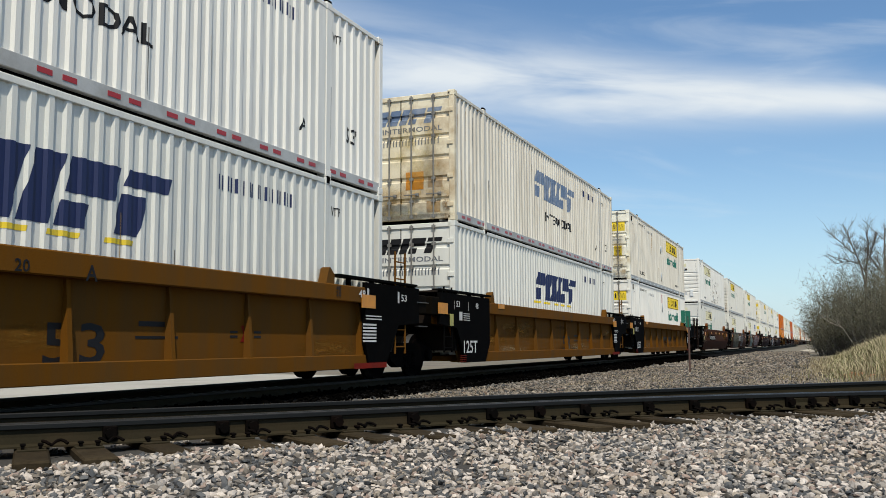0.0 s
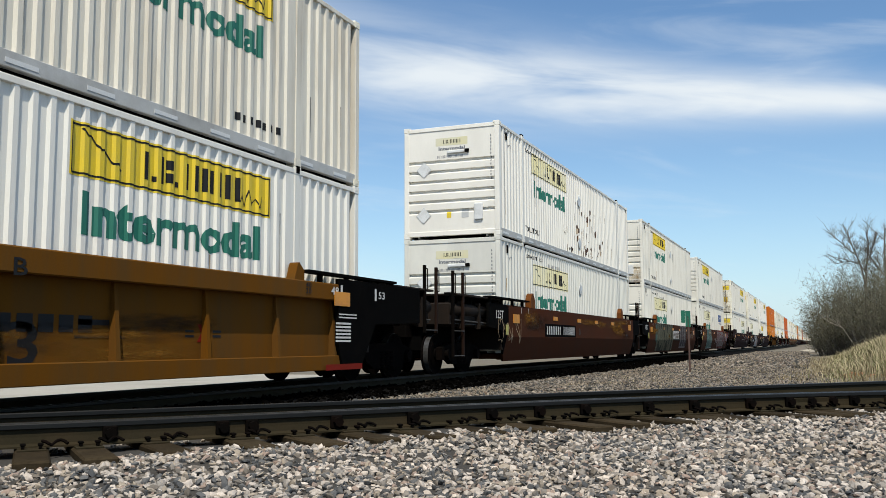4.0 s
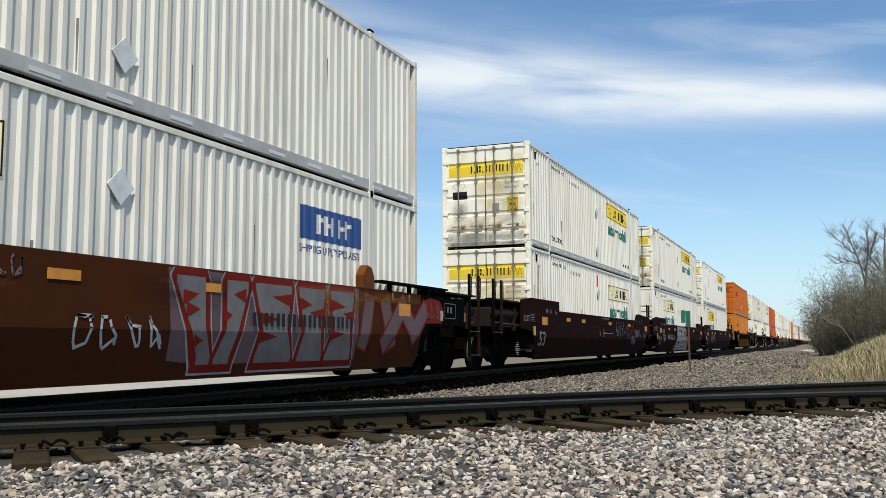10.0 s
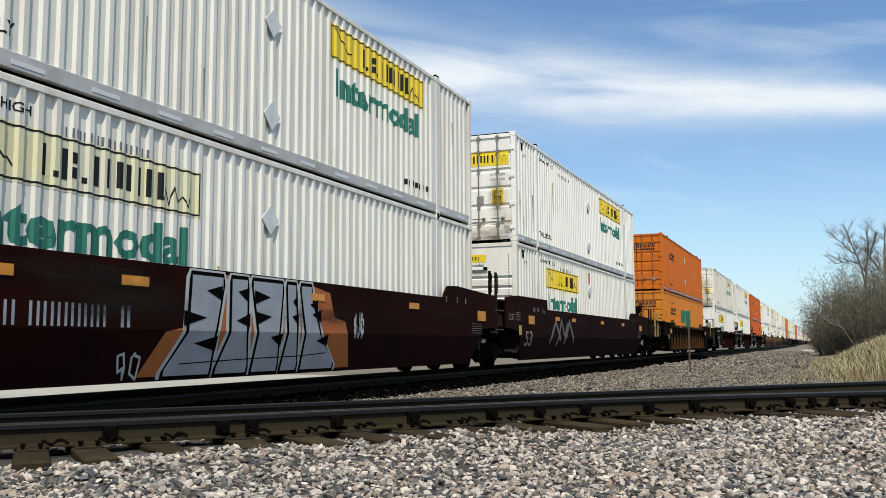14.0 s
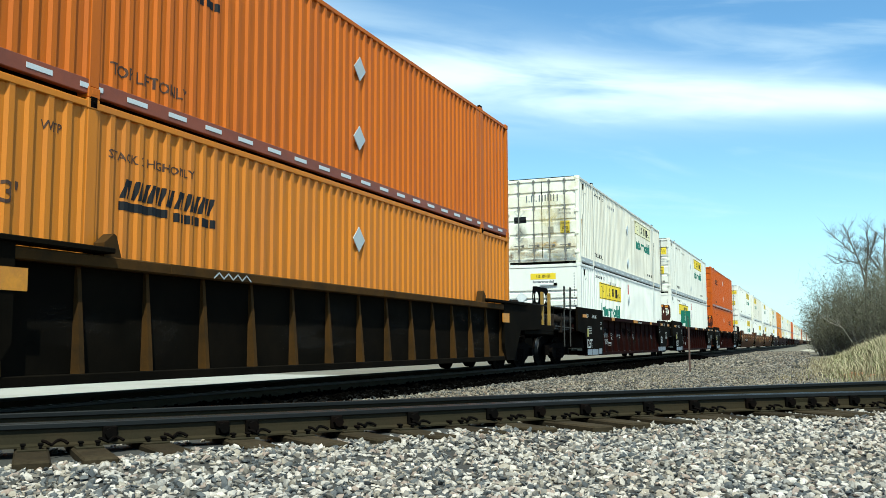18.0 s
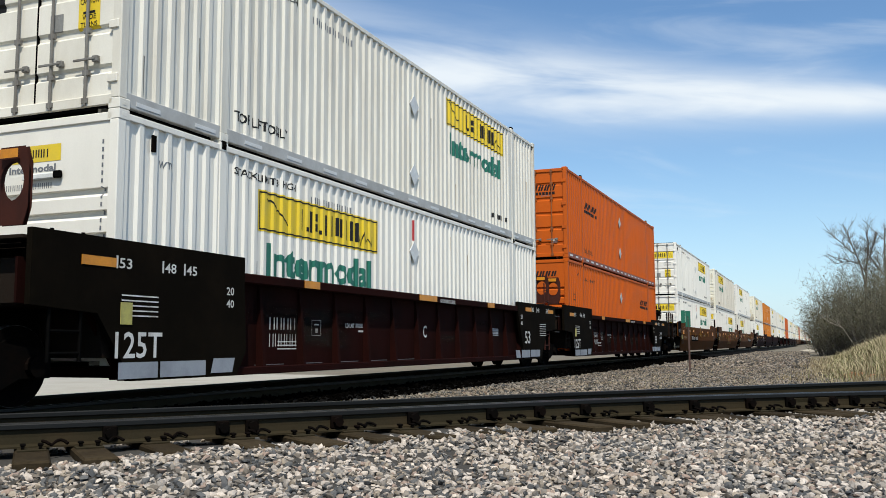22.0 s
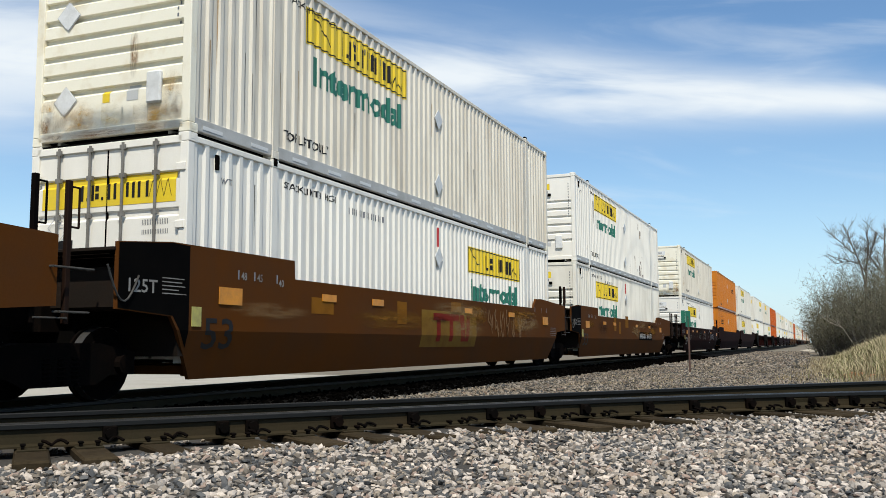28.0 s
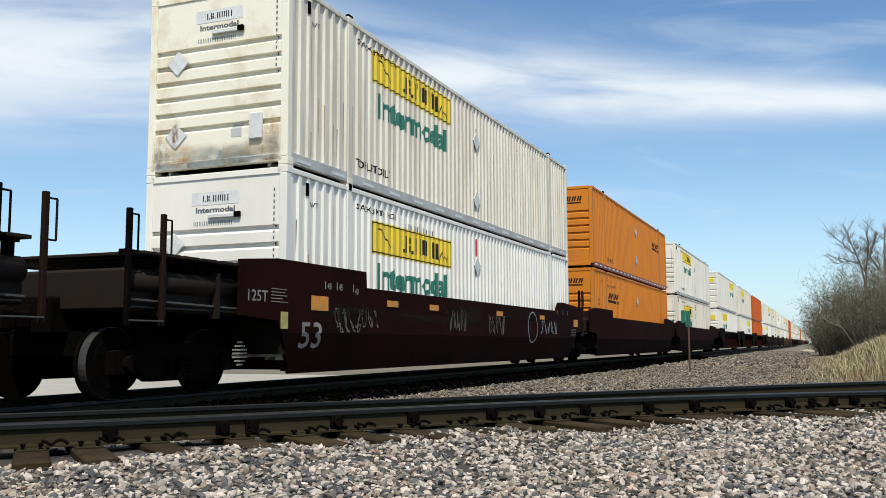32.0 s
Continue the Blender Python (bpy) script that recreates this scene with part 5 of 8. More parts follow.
        for y in {"wrwk": (-0.45, WL - 1.25, WL + 0.85), "yellow": (-1.22, WL - 0.75), "maroon": (0.72, WL + 0.35)}.get(style, (0.72, WL - 0.75)):
            shared("reflector_plate", ("ambp", style), lambda bm: box(bm, -0.004, 0.006, -0.25, 0.25, -0.11 if style != "wrwk" else -0.05, 0.11 if style != "wrwk" else 0.05), AMBER, car, (sxm if style != "wrwk" else 1.51, y, {"yellow": 1.30, "wrwk": 1.47}.get(style, 1.21)), "orange reflector plate")
        shared("number_plate", ("yplate",), lambda bm: box(bm, -0.004, 0.006, -0.09, 0.09, -0.12, 0.12), material("pale yellow plate", (0.42, 0.38, 0.10), 0.5, dirt=GRIME, dirt_amount=0.5, dirt_scale=6), car, (sxm if style != "wrwk" else 1.51, {"maroon": -0.28, "brown": 0.02, "yellow": -0.75}.get(style, -0.02), 1.08 if style == "yellow" else 0.93), "small yellow plate")
    return car


def scribble(car, seed, y0, y1, z0, z1, mat, n=5, w=0.025):
    """A quick spray-can scrawl of looping strokes."""
    rnd = random.Random(seed)
    polys = []
    step = (y1 - y0) / n
    for k in range(n):
        y = y0 + k * step
        pts, a = [], rnd.uniform(0, 6)
        m = rnd.randint(7, 12)
        for i in range(m):
            f = i / (m - 1)
            pts.append((y + step * (0.15 + 0.7 * (0.5 + 0.5 * math.sin(a + f * rnd.uniform(5, 7)))), z0 + (z1 - z0) * (0.5 + 0.5 * math.cos(a * 1.7 + f * rnd.uniform(6, 9)))))
        polys += ribbon(pts, w)
    sill_mark("spray_scrawl", polys, mat, car, lift=0.010, label="sprayed scrawl")


GLYPHS = (
    ([(0.15, 0.0), (0.32, 1.0)], [(0.28, 0.42), (0.98, 0.92)]),
    ([(0.32, 0.02), (0.12, 0.55), (0.42, 0.98), (0.88, 0.62)], [(0.66, 0.02), (0.72, 0.36)]),
    ([(0.10, 0.98), (0.40, 0.52), (0.28, 0.44), (0.62, 0.02)], [(0.70, 0.98), (0.95, 0.40)]),
    ([(0.08, 0.04), (0.42, 0.98), (0.74, 0.30), (0.98, 0.80)],),
    ([(0.18, 0.98), (0.10, 0.42), (0.34, 0.20), (0.62, 0.46), (0.44, 0.70)], [(0.80, 0.02), (0.92, 0.60)]),
    ([(0.05, 0.12), (0.50, 0.92), (0.95, 0.22)],),
    ([(0.20, 0.02), (0.26, 0.98)], [(0.80, 0.02), (0.66, 0.98)]),
)


def wild(car, seed, y0, y1, z0, z1, fill, line, n=5, w=0.035, thick=0.30, base=0.008, smooth=True, order=None):
    """Sprayed interlocking strokes with an outline, nothing that can be read."""
    rnd = random.Random(seed)
    step = (y1 - y0) / n
    for k in range(n):
        g = GLYPHS[order[k] if order else rnd.randrange(len(GLYPHS))]
        t = min(step * thick, 0.42)
        for j, st in enumerate(g):
            pts = [(y0 + step * (k - 0.30 + 1.55 * u + rnd.uniform(-0.06, 0.06)), z0 + t * 0.5 + (z1 - z0 - t) * min(max(v + rnd.uniform(-0.05, 0.05), 0.0), 1.0)) for u, v in st]
            if pts[0] == pts[-1] or math.dist(pts[0], pts[-1]) < 0.12:
                pts = pts[:-1] + [((pts[0][0] + pts[-1][0]) / 2 + 0.03, (pts[0][1] + pts[-1][1]) / 2)]
            for name, ww, mat, up in (("spray_outline", t + 2 * w, line, 0.0), ("spray_fill", t, fill, 0.0012)):
                lim = [[(u, min(max(v, 0.19), 1.52)) for u, v in q] for q in band(pts, ww)]
                sill_mark(name, lim, mat, car, lift=base + up + 0.003 * k + 0.0005 * j, label="sprayed outline" if up == 0 else "sprayed angular shape")


def slabs(car, cols, z0, z1, fill, line, halo, base=0.006, halo_w=0.11, line_w=0.05, waist=0.72):
    """Sprayed leaning slabs, each with a dark rim and a pale halo, nothing that can be read."""
    def shape(c, g):
        (a, b), (d, e) = c
        m = z0 + (z1 - z0) * 0.42
        f = 0.58
        ml, mr = d + (a - d) * f, e + (b - e) * f
        mid, half = (ml + mr) / 2, (mr - ml) / 2 * waist
        lo, hi = max(z0 - g, 0.185), min(z1 + g, 1.515)
        return [(d - g, lo), (e + g, lo), (e + g, lo + 0.10), (mid + half + g, m), (b + g, hi - 0.14), (b + g * 0.4, hi), (a - g * 0.4, hi), (a - g, hi - 0.10), (mid - half - g, m), (d - g, lo + 0.08)]
    for j, (name, mat, g, label) in enumerate((("spray_back", halo, halo_w, "sprayed halo"), ("spray_outline", line, line_w, "sprayed outline"), ("spray_fill", fill, 0.0, "sprayed leaning slab"))):
        for k, c in enumerate(cols):
            sill_mark(name, [shape(c, g)], mat, car, lift=base + 0.004 * j + 0.0005 * k, label=label)
    # wedge-shaped cuts of the rim colour into the slabs
    rnd = random.Random(len(cols) + int(z0 * 100))
    cuts = []
    for k, ((a, b), (d, e)) in enumerate(cols):
        for v in (0.30, 0.62, 0.80)[k % 2:]:
            v += rnd.uniform(-0.06, 0.06)
            l, r = d + (a - d) * v, e + (b - e) * v
            z, w = z0 + (z1 - z0) * v, (r - l) * rnd.uniform(0.45, 0.65)
            x0, x1 = (l, l + w) if rnd.random() < 0.5 else (r, r - w)
            cuts.append([(x0, z - 0.10), (x1, z + rnd.uniform(-0.02, 0.06)), (x0, z + 0.09)] if x1 > x0 else [(x0, z - 0.10), (x0, z + 0.09), (x1, z + rnd.uniform(-0.02, 0.06))])
    sill_mark("spray_outline", cuts, line, car, lift=base + 0.0125, label="sprayed wedge cuts")


# ---- ground ----
NEAR_RAIL = [(-12.2, -1.6), (-9.0, 1.75), (-5.68, 5.14), (-4.62, 6.42), (-3.55, 7.86), (-2.5, 9.25), (-1.35, 10.5), (0.30, 11.95), (2.6, 13.7), (7.0, 16.7), (14.0, 21.0)]
FAR_RAIL = [(-13.0, -2.0), (-9.8, 2.1), (-6.57, 6.0), (-4.9, 8.15), (-3.3, 10.25), (-1.4, 12.75), (0.33, 14.9), (3.2, 18.3), (8.0, 23.6), (14.0, 30.0)]


def path(points, step=0.25):
    """A smooth line through the points (Catmull-Rom), as many short steps."""
    out = []
    p = [Vector(q) for q in points]
    for k in range(1, len(p) - 2):
        a, b, c, d = p[k - 1], p[k], p[k + 1], p[k + 2]
        n = max(2, int((c - b).length / step))
        for i in range(n):
            t = i / n
            out.append(0.5 * ((2 * b) + (c - a) * t + (2 * a - 5 * b + 4 * c - d) * t * t + (3 * b - a - 3 * c + d) * t ** 3))
    return out


NEAR_PATH, FAR_PATH = path(NEAR_RAIL), path(FAR_RAIL)
NP = np.array([[q.x, q.y] for q in NEAR_PATH])


def sstep(a, b, x):
    t = np.clip((np.asarray(x, float) - a) / (b - a), 0, 1)
    return t * t * (3 - 2 * t)


def track_side(x, y):
    """Signed distance from the near rail, positive towards the camera."""
    d = np.empty(len(x))
    for s in range(0, len(x), 4000):
        dx = x[s:s + 4000, None] - NP[None, :, 0]
        dy = y[s:s + 4000, None] - NP[None, :, 1]
        k = np.argmin(dx * dx + dy * dy, 1)
        k = np.clip(k, 0, len(NP) - 2)
        t = NP[k + 1] - NP[k]
        t /= np.linalg.norm(t, axis=1)[:, None]
        ex, ey = x[s:s + 4000] - NP[k, 0], y[s:s + 4000] - NP[k, 1]
        d[s:s + 4000] = ex * t[:, 1] - ey * t[:, 0]
    return d


def ground_z(x, y):
    """Height of the ground: ballast shoulders at the tracks, a grassy bank beside the line."""
    x, y = np.asarray(x, float), np.asarray(y, float)
    shape = np.broadcast(x, y).shape
    x, y = np.broadcast_to(x, shape).reshape(-1), np.broadcast_to(y, shape).reshape(-1)
    z = np.full(len(x), -0.30)
    bed = sstep(-6.5, -7.3, x) * sstep(-11.3, -10.4, x)
    z = z + bed * 0.08
    z = z - sstep(-11.0, -16.0, x) * 0.05
    side = track_side(x, y)
    close = sstep(30, 20, np.hypot(x, y))
    z = z + 0.062 * sstep(1.55, 1.0, side) * sstep(-3.0, -2.2, side) * close
    z = z - 0.05 * sstep(1.6, 3.5, side) * close
    bank = sstep(-0.9, 4.4, x - (y - 24) * 0.02) * sstep(15, 40, y)
    z = z + bank * 1.05
    z = z + 0.03 * np.sin(x * 1.7 + y * 0.9) * np.cos(y * 1.3 - x * 0.6) * sstep(-6.8, -5.5, x)
    return z.reshape(shape)


GROUND = material("gravelly earth", (0.15, 0.125, 0.085), 0.9, dirt=(0.075, 0.066, 0.052), dirt_amount=0.7, dirt_scale=0.6, grain=0.14, grain_scale=35, bump=0.8, bump_scale=28, island=True)


def make_ground():
    xs = np.concatenate([[-1500, -600, -250, -120, -60, -35, -25], np.arange(-20, 20.1, 0.4), [26, 35, 60, 120, 250, 600, 1500]])
    ys = np.concatenate([[-1500, -600, -250, -120, -60, -30], np.arange(-20, 60.1, 0.5), np.arange(64, 121, 4), [160, 250, 400, 700, 1200, 2500]])
    gx, gy = np.meshgrid(xs, ys)
    gz = ground_z(gx, gy)
    vs = np.stack([gx, gy, gz], -1).reshape(-1, 3)
    nx, ny = len(xs), len(ys)
    fs = [(j * nx + i, j * nx + i + 1, (j + 1) * nx + i + 1, (j + 1) * nx + i) for j in range(ny - 1) for i in range(nx - 1)]
    me = bpy.data.meshes.new("ground")
    me.from_pydata(vs.tolist(), [], fs)
    me.shade_smooth()
    me.materials.append(GROUND)
    tagged(new("ground", me), "pale gravelly earth with trodden dry patches", "ground", kind="structure")
    # dark sheet under the near ballast: paints the shade in gaps between stones
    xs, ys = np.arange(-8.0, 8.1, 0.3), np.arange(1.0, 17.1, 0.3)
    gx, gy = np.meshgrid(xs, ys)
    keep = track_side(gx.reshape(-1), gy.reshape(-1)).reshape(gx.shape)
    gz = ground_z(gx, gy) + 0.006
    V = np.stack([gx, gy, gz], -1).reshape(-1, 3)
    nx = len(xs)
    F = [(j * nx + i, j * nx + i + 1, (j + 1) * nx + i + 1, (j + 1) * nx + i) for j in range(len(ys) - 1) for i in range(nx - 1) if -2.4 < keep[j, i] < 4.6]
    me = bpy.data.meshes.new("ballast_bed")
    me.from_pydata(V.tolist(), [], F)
    me.materials.append(material("gap-shade fines", (0.035, 0.031, 0.026), 0.95, grain=0.2, bump=0.5))
    tagged(new("ballast_bed", me), "dark sheet under the loose ballast, shading the gaps between stones", "track bed", kind="structure")
    # bed of the running line, near-black: the shade under the train as colour
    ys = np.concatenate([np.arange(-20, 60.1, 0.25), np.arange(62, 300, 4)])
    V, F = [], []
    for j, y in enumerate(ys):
        e = float(shade_edge(y))
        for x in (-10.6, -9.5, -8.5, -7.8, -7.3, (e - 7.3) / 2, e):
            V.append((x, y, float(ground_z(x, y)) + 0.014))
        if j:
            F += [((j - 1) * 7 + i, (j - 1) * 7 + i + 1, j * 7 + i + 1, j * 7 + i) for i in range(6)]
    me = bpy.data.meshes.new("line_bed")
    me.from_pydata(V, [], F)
    me.materials.append(material("shade-black fines", (0.004, 0.0035, 0.003), 0.95, spec=0.05, grain=0.2, bump=0.5))
    tagged(new("line_bed", me), "fines under the running line, painted black for the shade of the train", "track bed", kind="structure")
    # light gravel yard on the far side of the line
    bm = bmesh.new()
    box(bm, -60, -11.6, -40, 24, -0.36, -0.30, 0.02)
    ob = part("pavement", bm, material("pale yard gravel", (0.34, 0.32, 0.275), 0.9, dirt=(0.24, 0.22, 0.18), dirt_amount=0.6, dirt_scale=0.8, grain=0.1, bump=0.4))
    tagged(ob, "pale compacted gravel yard beyond the line", "yard", kind="structure")


def stones(name, label, xy, size, mat, sink=0.35, seed=1):
    """Loose stones: squashed, jittered lumps, each turned its own way."""
    rng = np.random.default_rng(seed)
    bm = bmesh.new()
    bmesh.ops.create_icosphere(bm, subdivisions=1, radius=1.0)
    bv = np.array([v.co[:] for v in bm.verts])
    bf = np.array([[v.index for v in f.verts] for f in bm.faces])
    bm.free()
    n = len(xy)
    V = bv[None] * (1 + rng.uniform(-0.32, 0.32, (n, len(bv), 1)))
    s = size * rng.uniform(0.55, 1.35, (n, 1, 1)) * np.stack([rng.uniform(0.85, 1.6, n), rng.uniform(0.7, 1.1, n), rng.uniform(0.38, 0.68, n)], -1)[:, None]
    V = V * s
    q = rng.normal(size=(n, 4))
    q[:, 1:3] *= 0.32
    q /= np.linalg.norm(q, axis=1)[:, None]
    w, x, y, z = q.T
    R = np.stack([1 - 2 * (y * y + z * z), 2 * (x * y - w * z), 2 * (x * z + w * y), 2 * (x * y + w * z), 1 - 2 * (x * x + z * z), 2 * (y * z - w * x), 2 * (x * z - w * y), 2 * (y * z + w * x), 1 - 2 * (x * x + y * y)], -1).reshape(n, 3, 3)
    V = np.einsum("nij,nkj->nki", R, V)
    V[:, :, 0] += xy[:, None, 0]
    V[:, :, 1] += xy[:, None, 1]
    V[:, :, 2] += (ground_z(xy[:, 0], xy[:, 1]) + size * (0.5 - sink) + rng.uniform(-size * 0.5, size * 0.9, n))[:, None]
    F = (bf[None] + np.arange(n)[:, None, None] * len(bv)).reshape(-1, 3)
    me = bpy.data.meshes.new(name)
    me.vertices.add(n * len(bv))
    me.vertices.foreach_set("co", V.reshape(-1).astype(np.float32))
    me.loops.add(len(F) * 3)
    me.loops.foreach_set("vertex_index", F.reshape(-1).astype(np.int32))
    me.polygons.add(len(F))
    me.polygons.foreach_set("loop_start", np.arange(0, len(F) * 3, 3, dtype=np.int32))
    me.update()
    me.validate()
    me.shade_flat()
    me.materials.append(mat)
    return tagged(new(name, me), label, "gravel", kind="stuff")


def stone_material(name, warm, k):
    mat = bpy.data.materials.new(name)
    mat.use_nodes = True
    nt = mat.node_tree
    N, L = nt.nodes.new, nt.links.new
    bsdf = nt.nodes["Principled BSDF"]
    bsdf.inputs["Roughness"].default_value = 0.85
    geo = N("ShaderNodeNewGeometry")
    ramp = N("ShaderNodeValToRGB")
    cr = ramp.color_ramp
    cr.interpolation = "CONSTANT"
    tones = [(0.0, (0.21, 0.21, 0.205)), (0.14, (0.085, 0.095, 0.105)), (0.30, (0.34, 0.335, 0.325)), (0.46, (0.12, 0.115, 0.105)), (0.56, (0.27, 0.255, 0.225)),
             (0.68, (0.045, 0.052, 0.06)), (0.78, (0.41, 0.40, 0.385)), (0.88, (0.24, 0.20, 0.18)), (0.95, (0.50, 0.49, 0.47))]
    tones = [(p, (q[0] * k * 1.06, q[1] * k, q[2] * k * 0.95)) for p, q in tones]
    cr.elements[0].position, cr.elements[0].color = 0.0, (*tones[0][1], 1)
    cr.elements[1].position, cr.elements[1].color = tones[1][0], (*tones[1][1], 1)
    for p, c in tones[2:]:
        cr.elements.new(p).color = (*c, 1)
    co = N("ShaderNodeTexCoord")
    n = N("ShaderNodeTexNoise")
    n.inputs["Scale"].default_value, n.inputs["Detail"].default_value = 70, 4
    mr = N("ShaderNodeMapRange")
    mr.inputs["To Min"].default_value, mr.inputs["To Max"].default_value = 0.65, 1.35
    mul = N("ShaderNodeVectorMath")
    mul.operation = "SCALE"
    big = N("ShaderNodeTexNoise")
    big.inputs["Scale"].default_value, big.inputs["Detail"].default_value = 0.9, 3
    tint = N("ShaderNodeMixRGB")
    tint.blend_type = "MULTIPLY"
    tint.inputs["Color2"].default_value = warm
    L(geo.outputs["Random Per Island"], ramp.inputs["Fac"])
    L(co.outputs["Object"], n.inputs["Vector"])
    L(co.outputs["Object"], big.inputs["Vector"])
    L(n.outputs["Fac"], mr.inputs["Value"])
    L(ramp.outputs["Color"], mul.inputs[0])
    L(mr.outputs["Result"], mul.inputs["Scale"])
    L(big.outputs["Fac"], tint.inputs["Fac"])
    L(mul.outputs[0], tint.inputs["Color1"])
    L(tint.outputs["Color"], bsdf.inputs["Base Color"])
    return mat


STONE = stone_material("crushed stone", (1.0, 0.87, 0.73, 1), 1.03)
TAN_STONE = stone_material("tan crushed stone", (0.97, 0.78, 0.52, 1), 0.56)


def scatter(x0, x1, y0, y1, n, keep, seed):
    rng = np.random.default_rng(seed)
    xy = rng.uniform((x0, y0), (x1, y1), (n, 2))
    return xy[keep(xy[:, 0], xy[:, 1])]


TIES = []


def tie_spots():
    """Where the ties of the near track lie along its near rail."""
    run_len, acc = 0.0, 0.0
    for a, b in zip(NEAR_PATH, NEAR_PATH[1:]):
        run_len += (b - a).length
        while run_len >= acc:
            if -8.5 < a.x < 9:
                TIES.append((a + (b - a) * 0.5, (b - a).normalized()))
            acc += 0.54


tie_spots()


def off_ties(xy, s, lo, hi, room=0.13):
    """True where a stone would not lie on top of a tie."""
    q = np.array([[t[0].x, t[0].y] for t in TIES])
    d = np.array([[t[1].x, t[1].y] for t in TIES])
    ok = np.ones(len(xy), bool)
    for k in range(0, len(xy), 4000):
        r = xy[k:k + 4000, None] - q[None]
        along = np.abs((r * d[None]).sum(-1))
        ok[k:k + 4000] = (along.min(1) > room)
    return ok | (s < lo) | (s > hi)


def shade_edge(y):
    """Where the shade-black ballast of the running line gives way to pale stone."""
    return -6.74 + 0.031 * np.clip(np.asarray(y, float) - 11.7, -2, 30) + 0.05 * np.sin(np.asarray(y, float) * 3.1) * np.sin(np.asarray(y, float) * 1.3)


def make_gravel():
    xy = scatter(-7.0, 7.5, 1.0, 15.0, 168000, lambda x, y: (track_side(x, y) > 0.10 + 0.36 * sstep(-1.0, -4.5, x)) & (track_side(x, y) < 5.2), 5)
    s = track_side(xy[:, 0], xy[:, 1])
    thin = np.random.default_rng(2).random(len(xy)) < np.where(s < 0.4, 0.45, np.where(s < 0.8, 0.7, 0.85))
    xy = xy[(off_ties(xy, s, 0, 0.62) | (np.random.default_rng(3).random(len(xy)) < 0.08)) & thin]
    stones("ballast_near", "loose grey and pinkish crushed stone beside the track", xy, 0.0245, STONE, 0.45, 6)
    xy = scatter(-9.0, 8.0, -7.0, 12.0, 16000, lambda x, y: (track_side(x, y) > 4.7) & (track_side(x, y) < 11), 15)
    thin = np.random.default_rng(16).random(len(xy)) < sstep(11, 4.7, track_side(xy[:, 0], xy[:, 1]))
    stones("loose_gravel", "loose stones trodden into the earth", xy[thin], 0.03, STONE, 0.6, 17)
    xy = scatter(-7.4, 5.0, 3.0, 18.0, 24000, lambda x, y: (track_side(x, y) < -0.1) & (track_side(x, y) > -2.3) & (x > shade_edge(y)), 7)
    xy = xy[off_ties(xy, track_side(xy[:, 0], xy[:, 1]), -2.3, 0)]
    stones("ballast_between", "crushed stone between the rails", xy, 0.028, STONE, 0.7, 8)
    xy = scatter(-7.0, 2.0, 7.0, 34.0, 60000, lambda x, y: (track_side(x, y) < -2.2) & (x > shade_edge(y)) & (x < 1.0 - (y - 15) * 0.09), 9)
    stones("ballast_beyond", "tan and grey gravel along the line", xy, 0.027, TAN_STONE, 0.6, 10)
    xy = scatter(-6.6, 0.4, 34.0, 95.0, 26000, lambda x, y: (x > shade_edge(y)) & (x < -0.4 - (y - 34) * 0.012), 13)
    stones("ballast_far", "grey gravel shoulder of the line", xy, 0.06, TAN_STONE, 0.6, 14)
    # under the running line: stones near-black, shade put into their colour
    xy = scatter(-10.4, -6.0, 2.0, 60.0, 38000, lambda x, y: x < shade_edge(y) + 0.05, 11)
    stones("ballast_line", "crushed stone under the line, coloured black for the shade there", xy, 0.036, material("shade-black ballast", (0.0018, 0.0016, 0.0014), 0.95, spec=0.0, rand=0.6, island=True, grain=0.1), 0.3, 12)


RAIL_PROFILE_HEAD = [(-0.036, -0.006), (-0.030, 0.0), (0.030, 0.0), (0.036, -0.006), (0.036, -0.036), (0.026, -0.044), (-0.026, -0.044), (-0.036, -0.036)]
RAIL_PROFILE_WEB = [(-0.012, -0.044), (0.012, -0.044), (0.010, -0.10), (0.014, -0.148), (0.075, -0.162), (0.075, -0.176), (-0.075, -0.176), (-0.075, -0.162), (-0.014, -0.148), (-0.010, -0.10)]


def sweep(bm, line, profile, z=0.0):
    rings = []
    for k, q in enumerate(line):
        t = (line[min(k + 1, len(line) - 1)] - line[max(k - 1, 0)]).normalized()
        n = Vector((t.y, -t.x))
        rings.append([bm.verts.new((q.x + n.x * u, q.y + n.y * u, z + v)) for u, v in profile])
    m = len(profile)
    for a, b in zip(rings, rings[1:]):
        for i in range(m):
            bm.faces.new((a[i], a[(i + 1) % m], b[(i + 1) % m], b[i]))
    bm.faces.new(rings[0])
    bm.faces.new(rings[-1][::-1])


def pipe(bm, pts, r, n=6):
    """A bent round bar through the points."""
    pts = [Vector(p) for p in pts]
    rings = []
    for k, p in enumerate(pts):
        d = (pts[min(k + 1, len(pts) - 1)] - pts[max(k - 1, 0)]).normalized()
        s = d.cross(Vector((0.31, 0.22, 0.93))).normalized()
        t = d.cross(s)
        rings.append([bm.verts.new(p + (s * math.cos(i * math.tau / n) + t * math.sin(i * math.tau / n)) * r) for i in range(n)])
    for a, b in zip(rings, rings[1:]):
        for i in range(n):
            bm.faces.new((a[i], a[(i + 1) % n], b[(i + 1) % n], b[i]))
    bm.faces.new(rings[0][::-1])
    bm.faces.new(rings[-1])


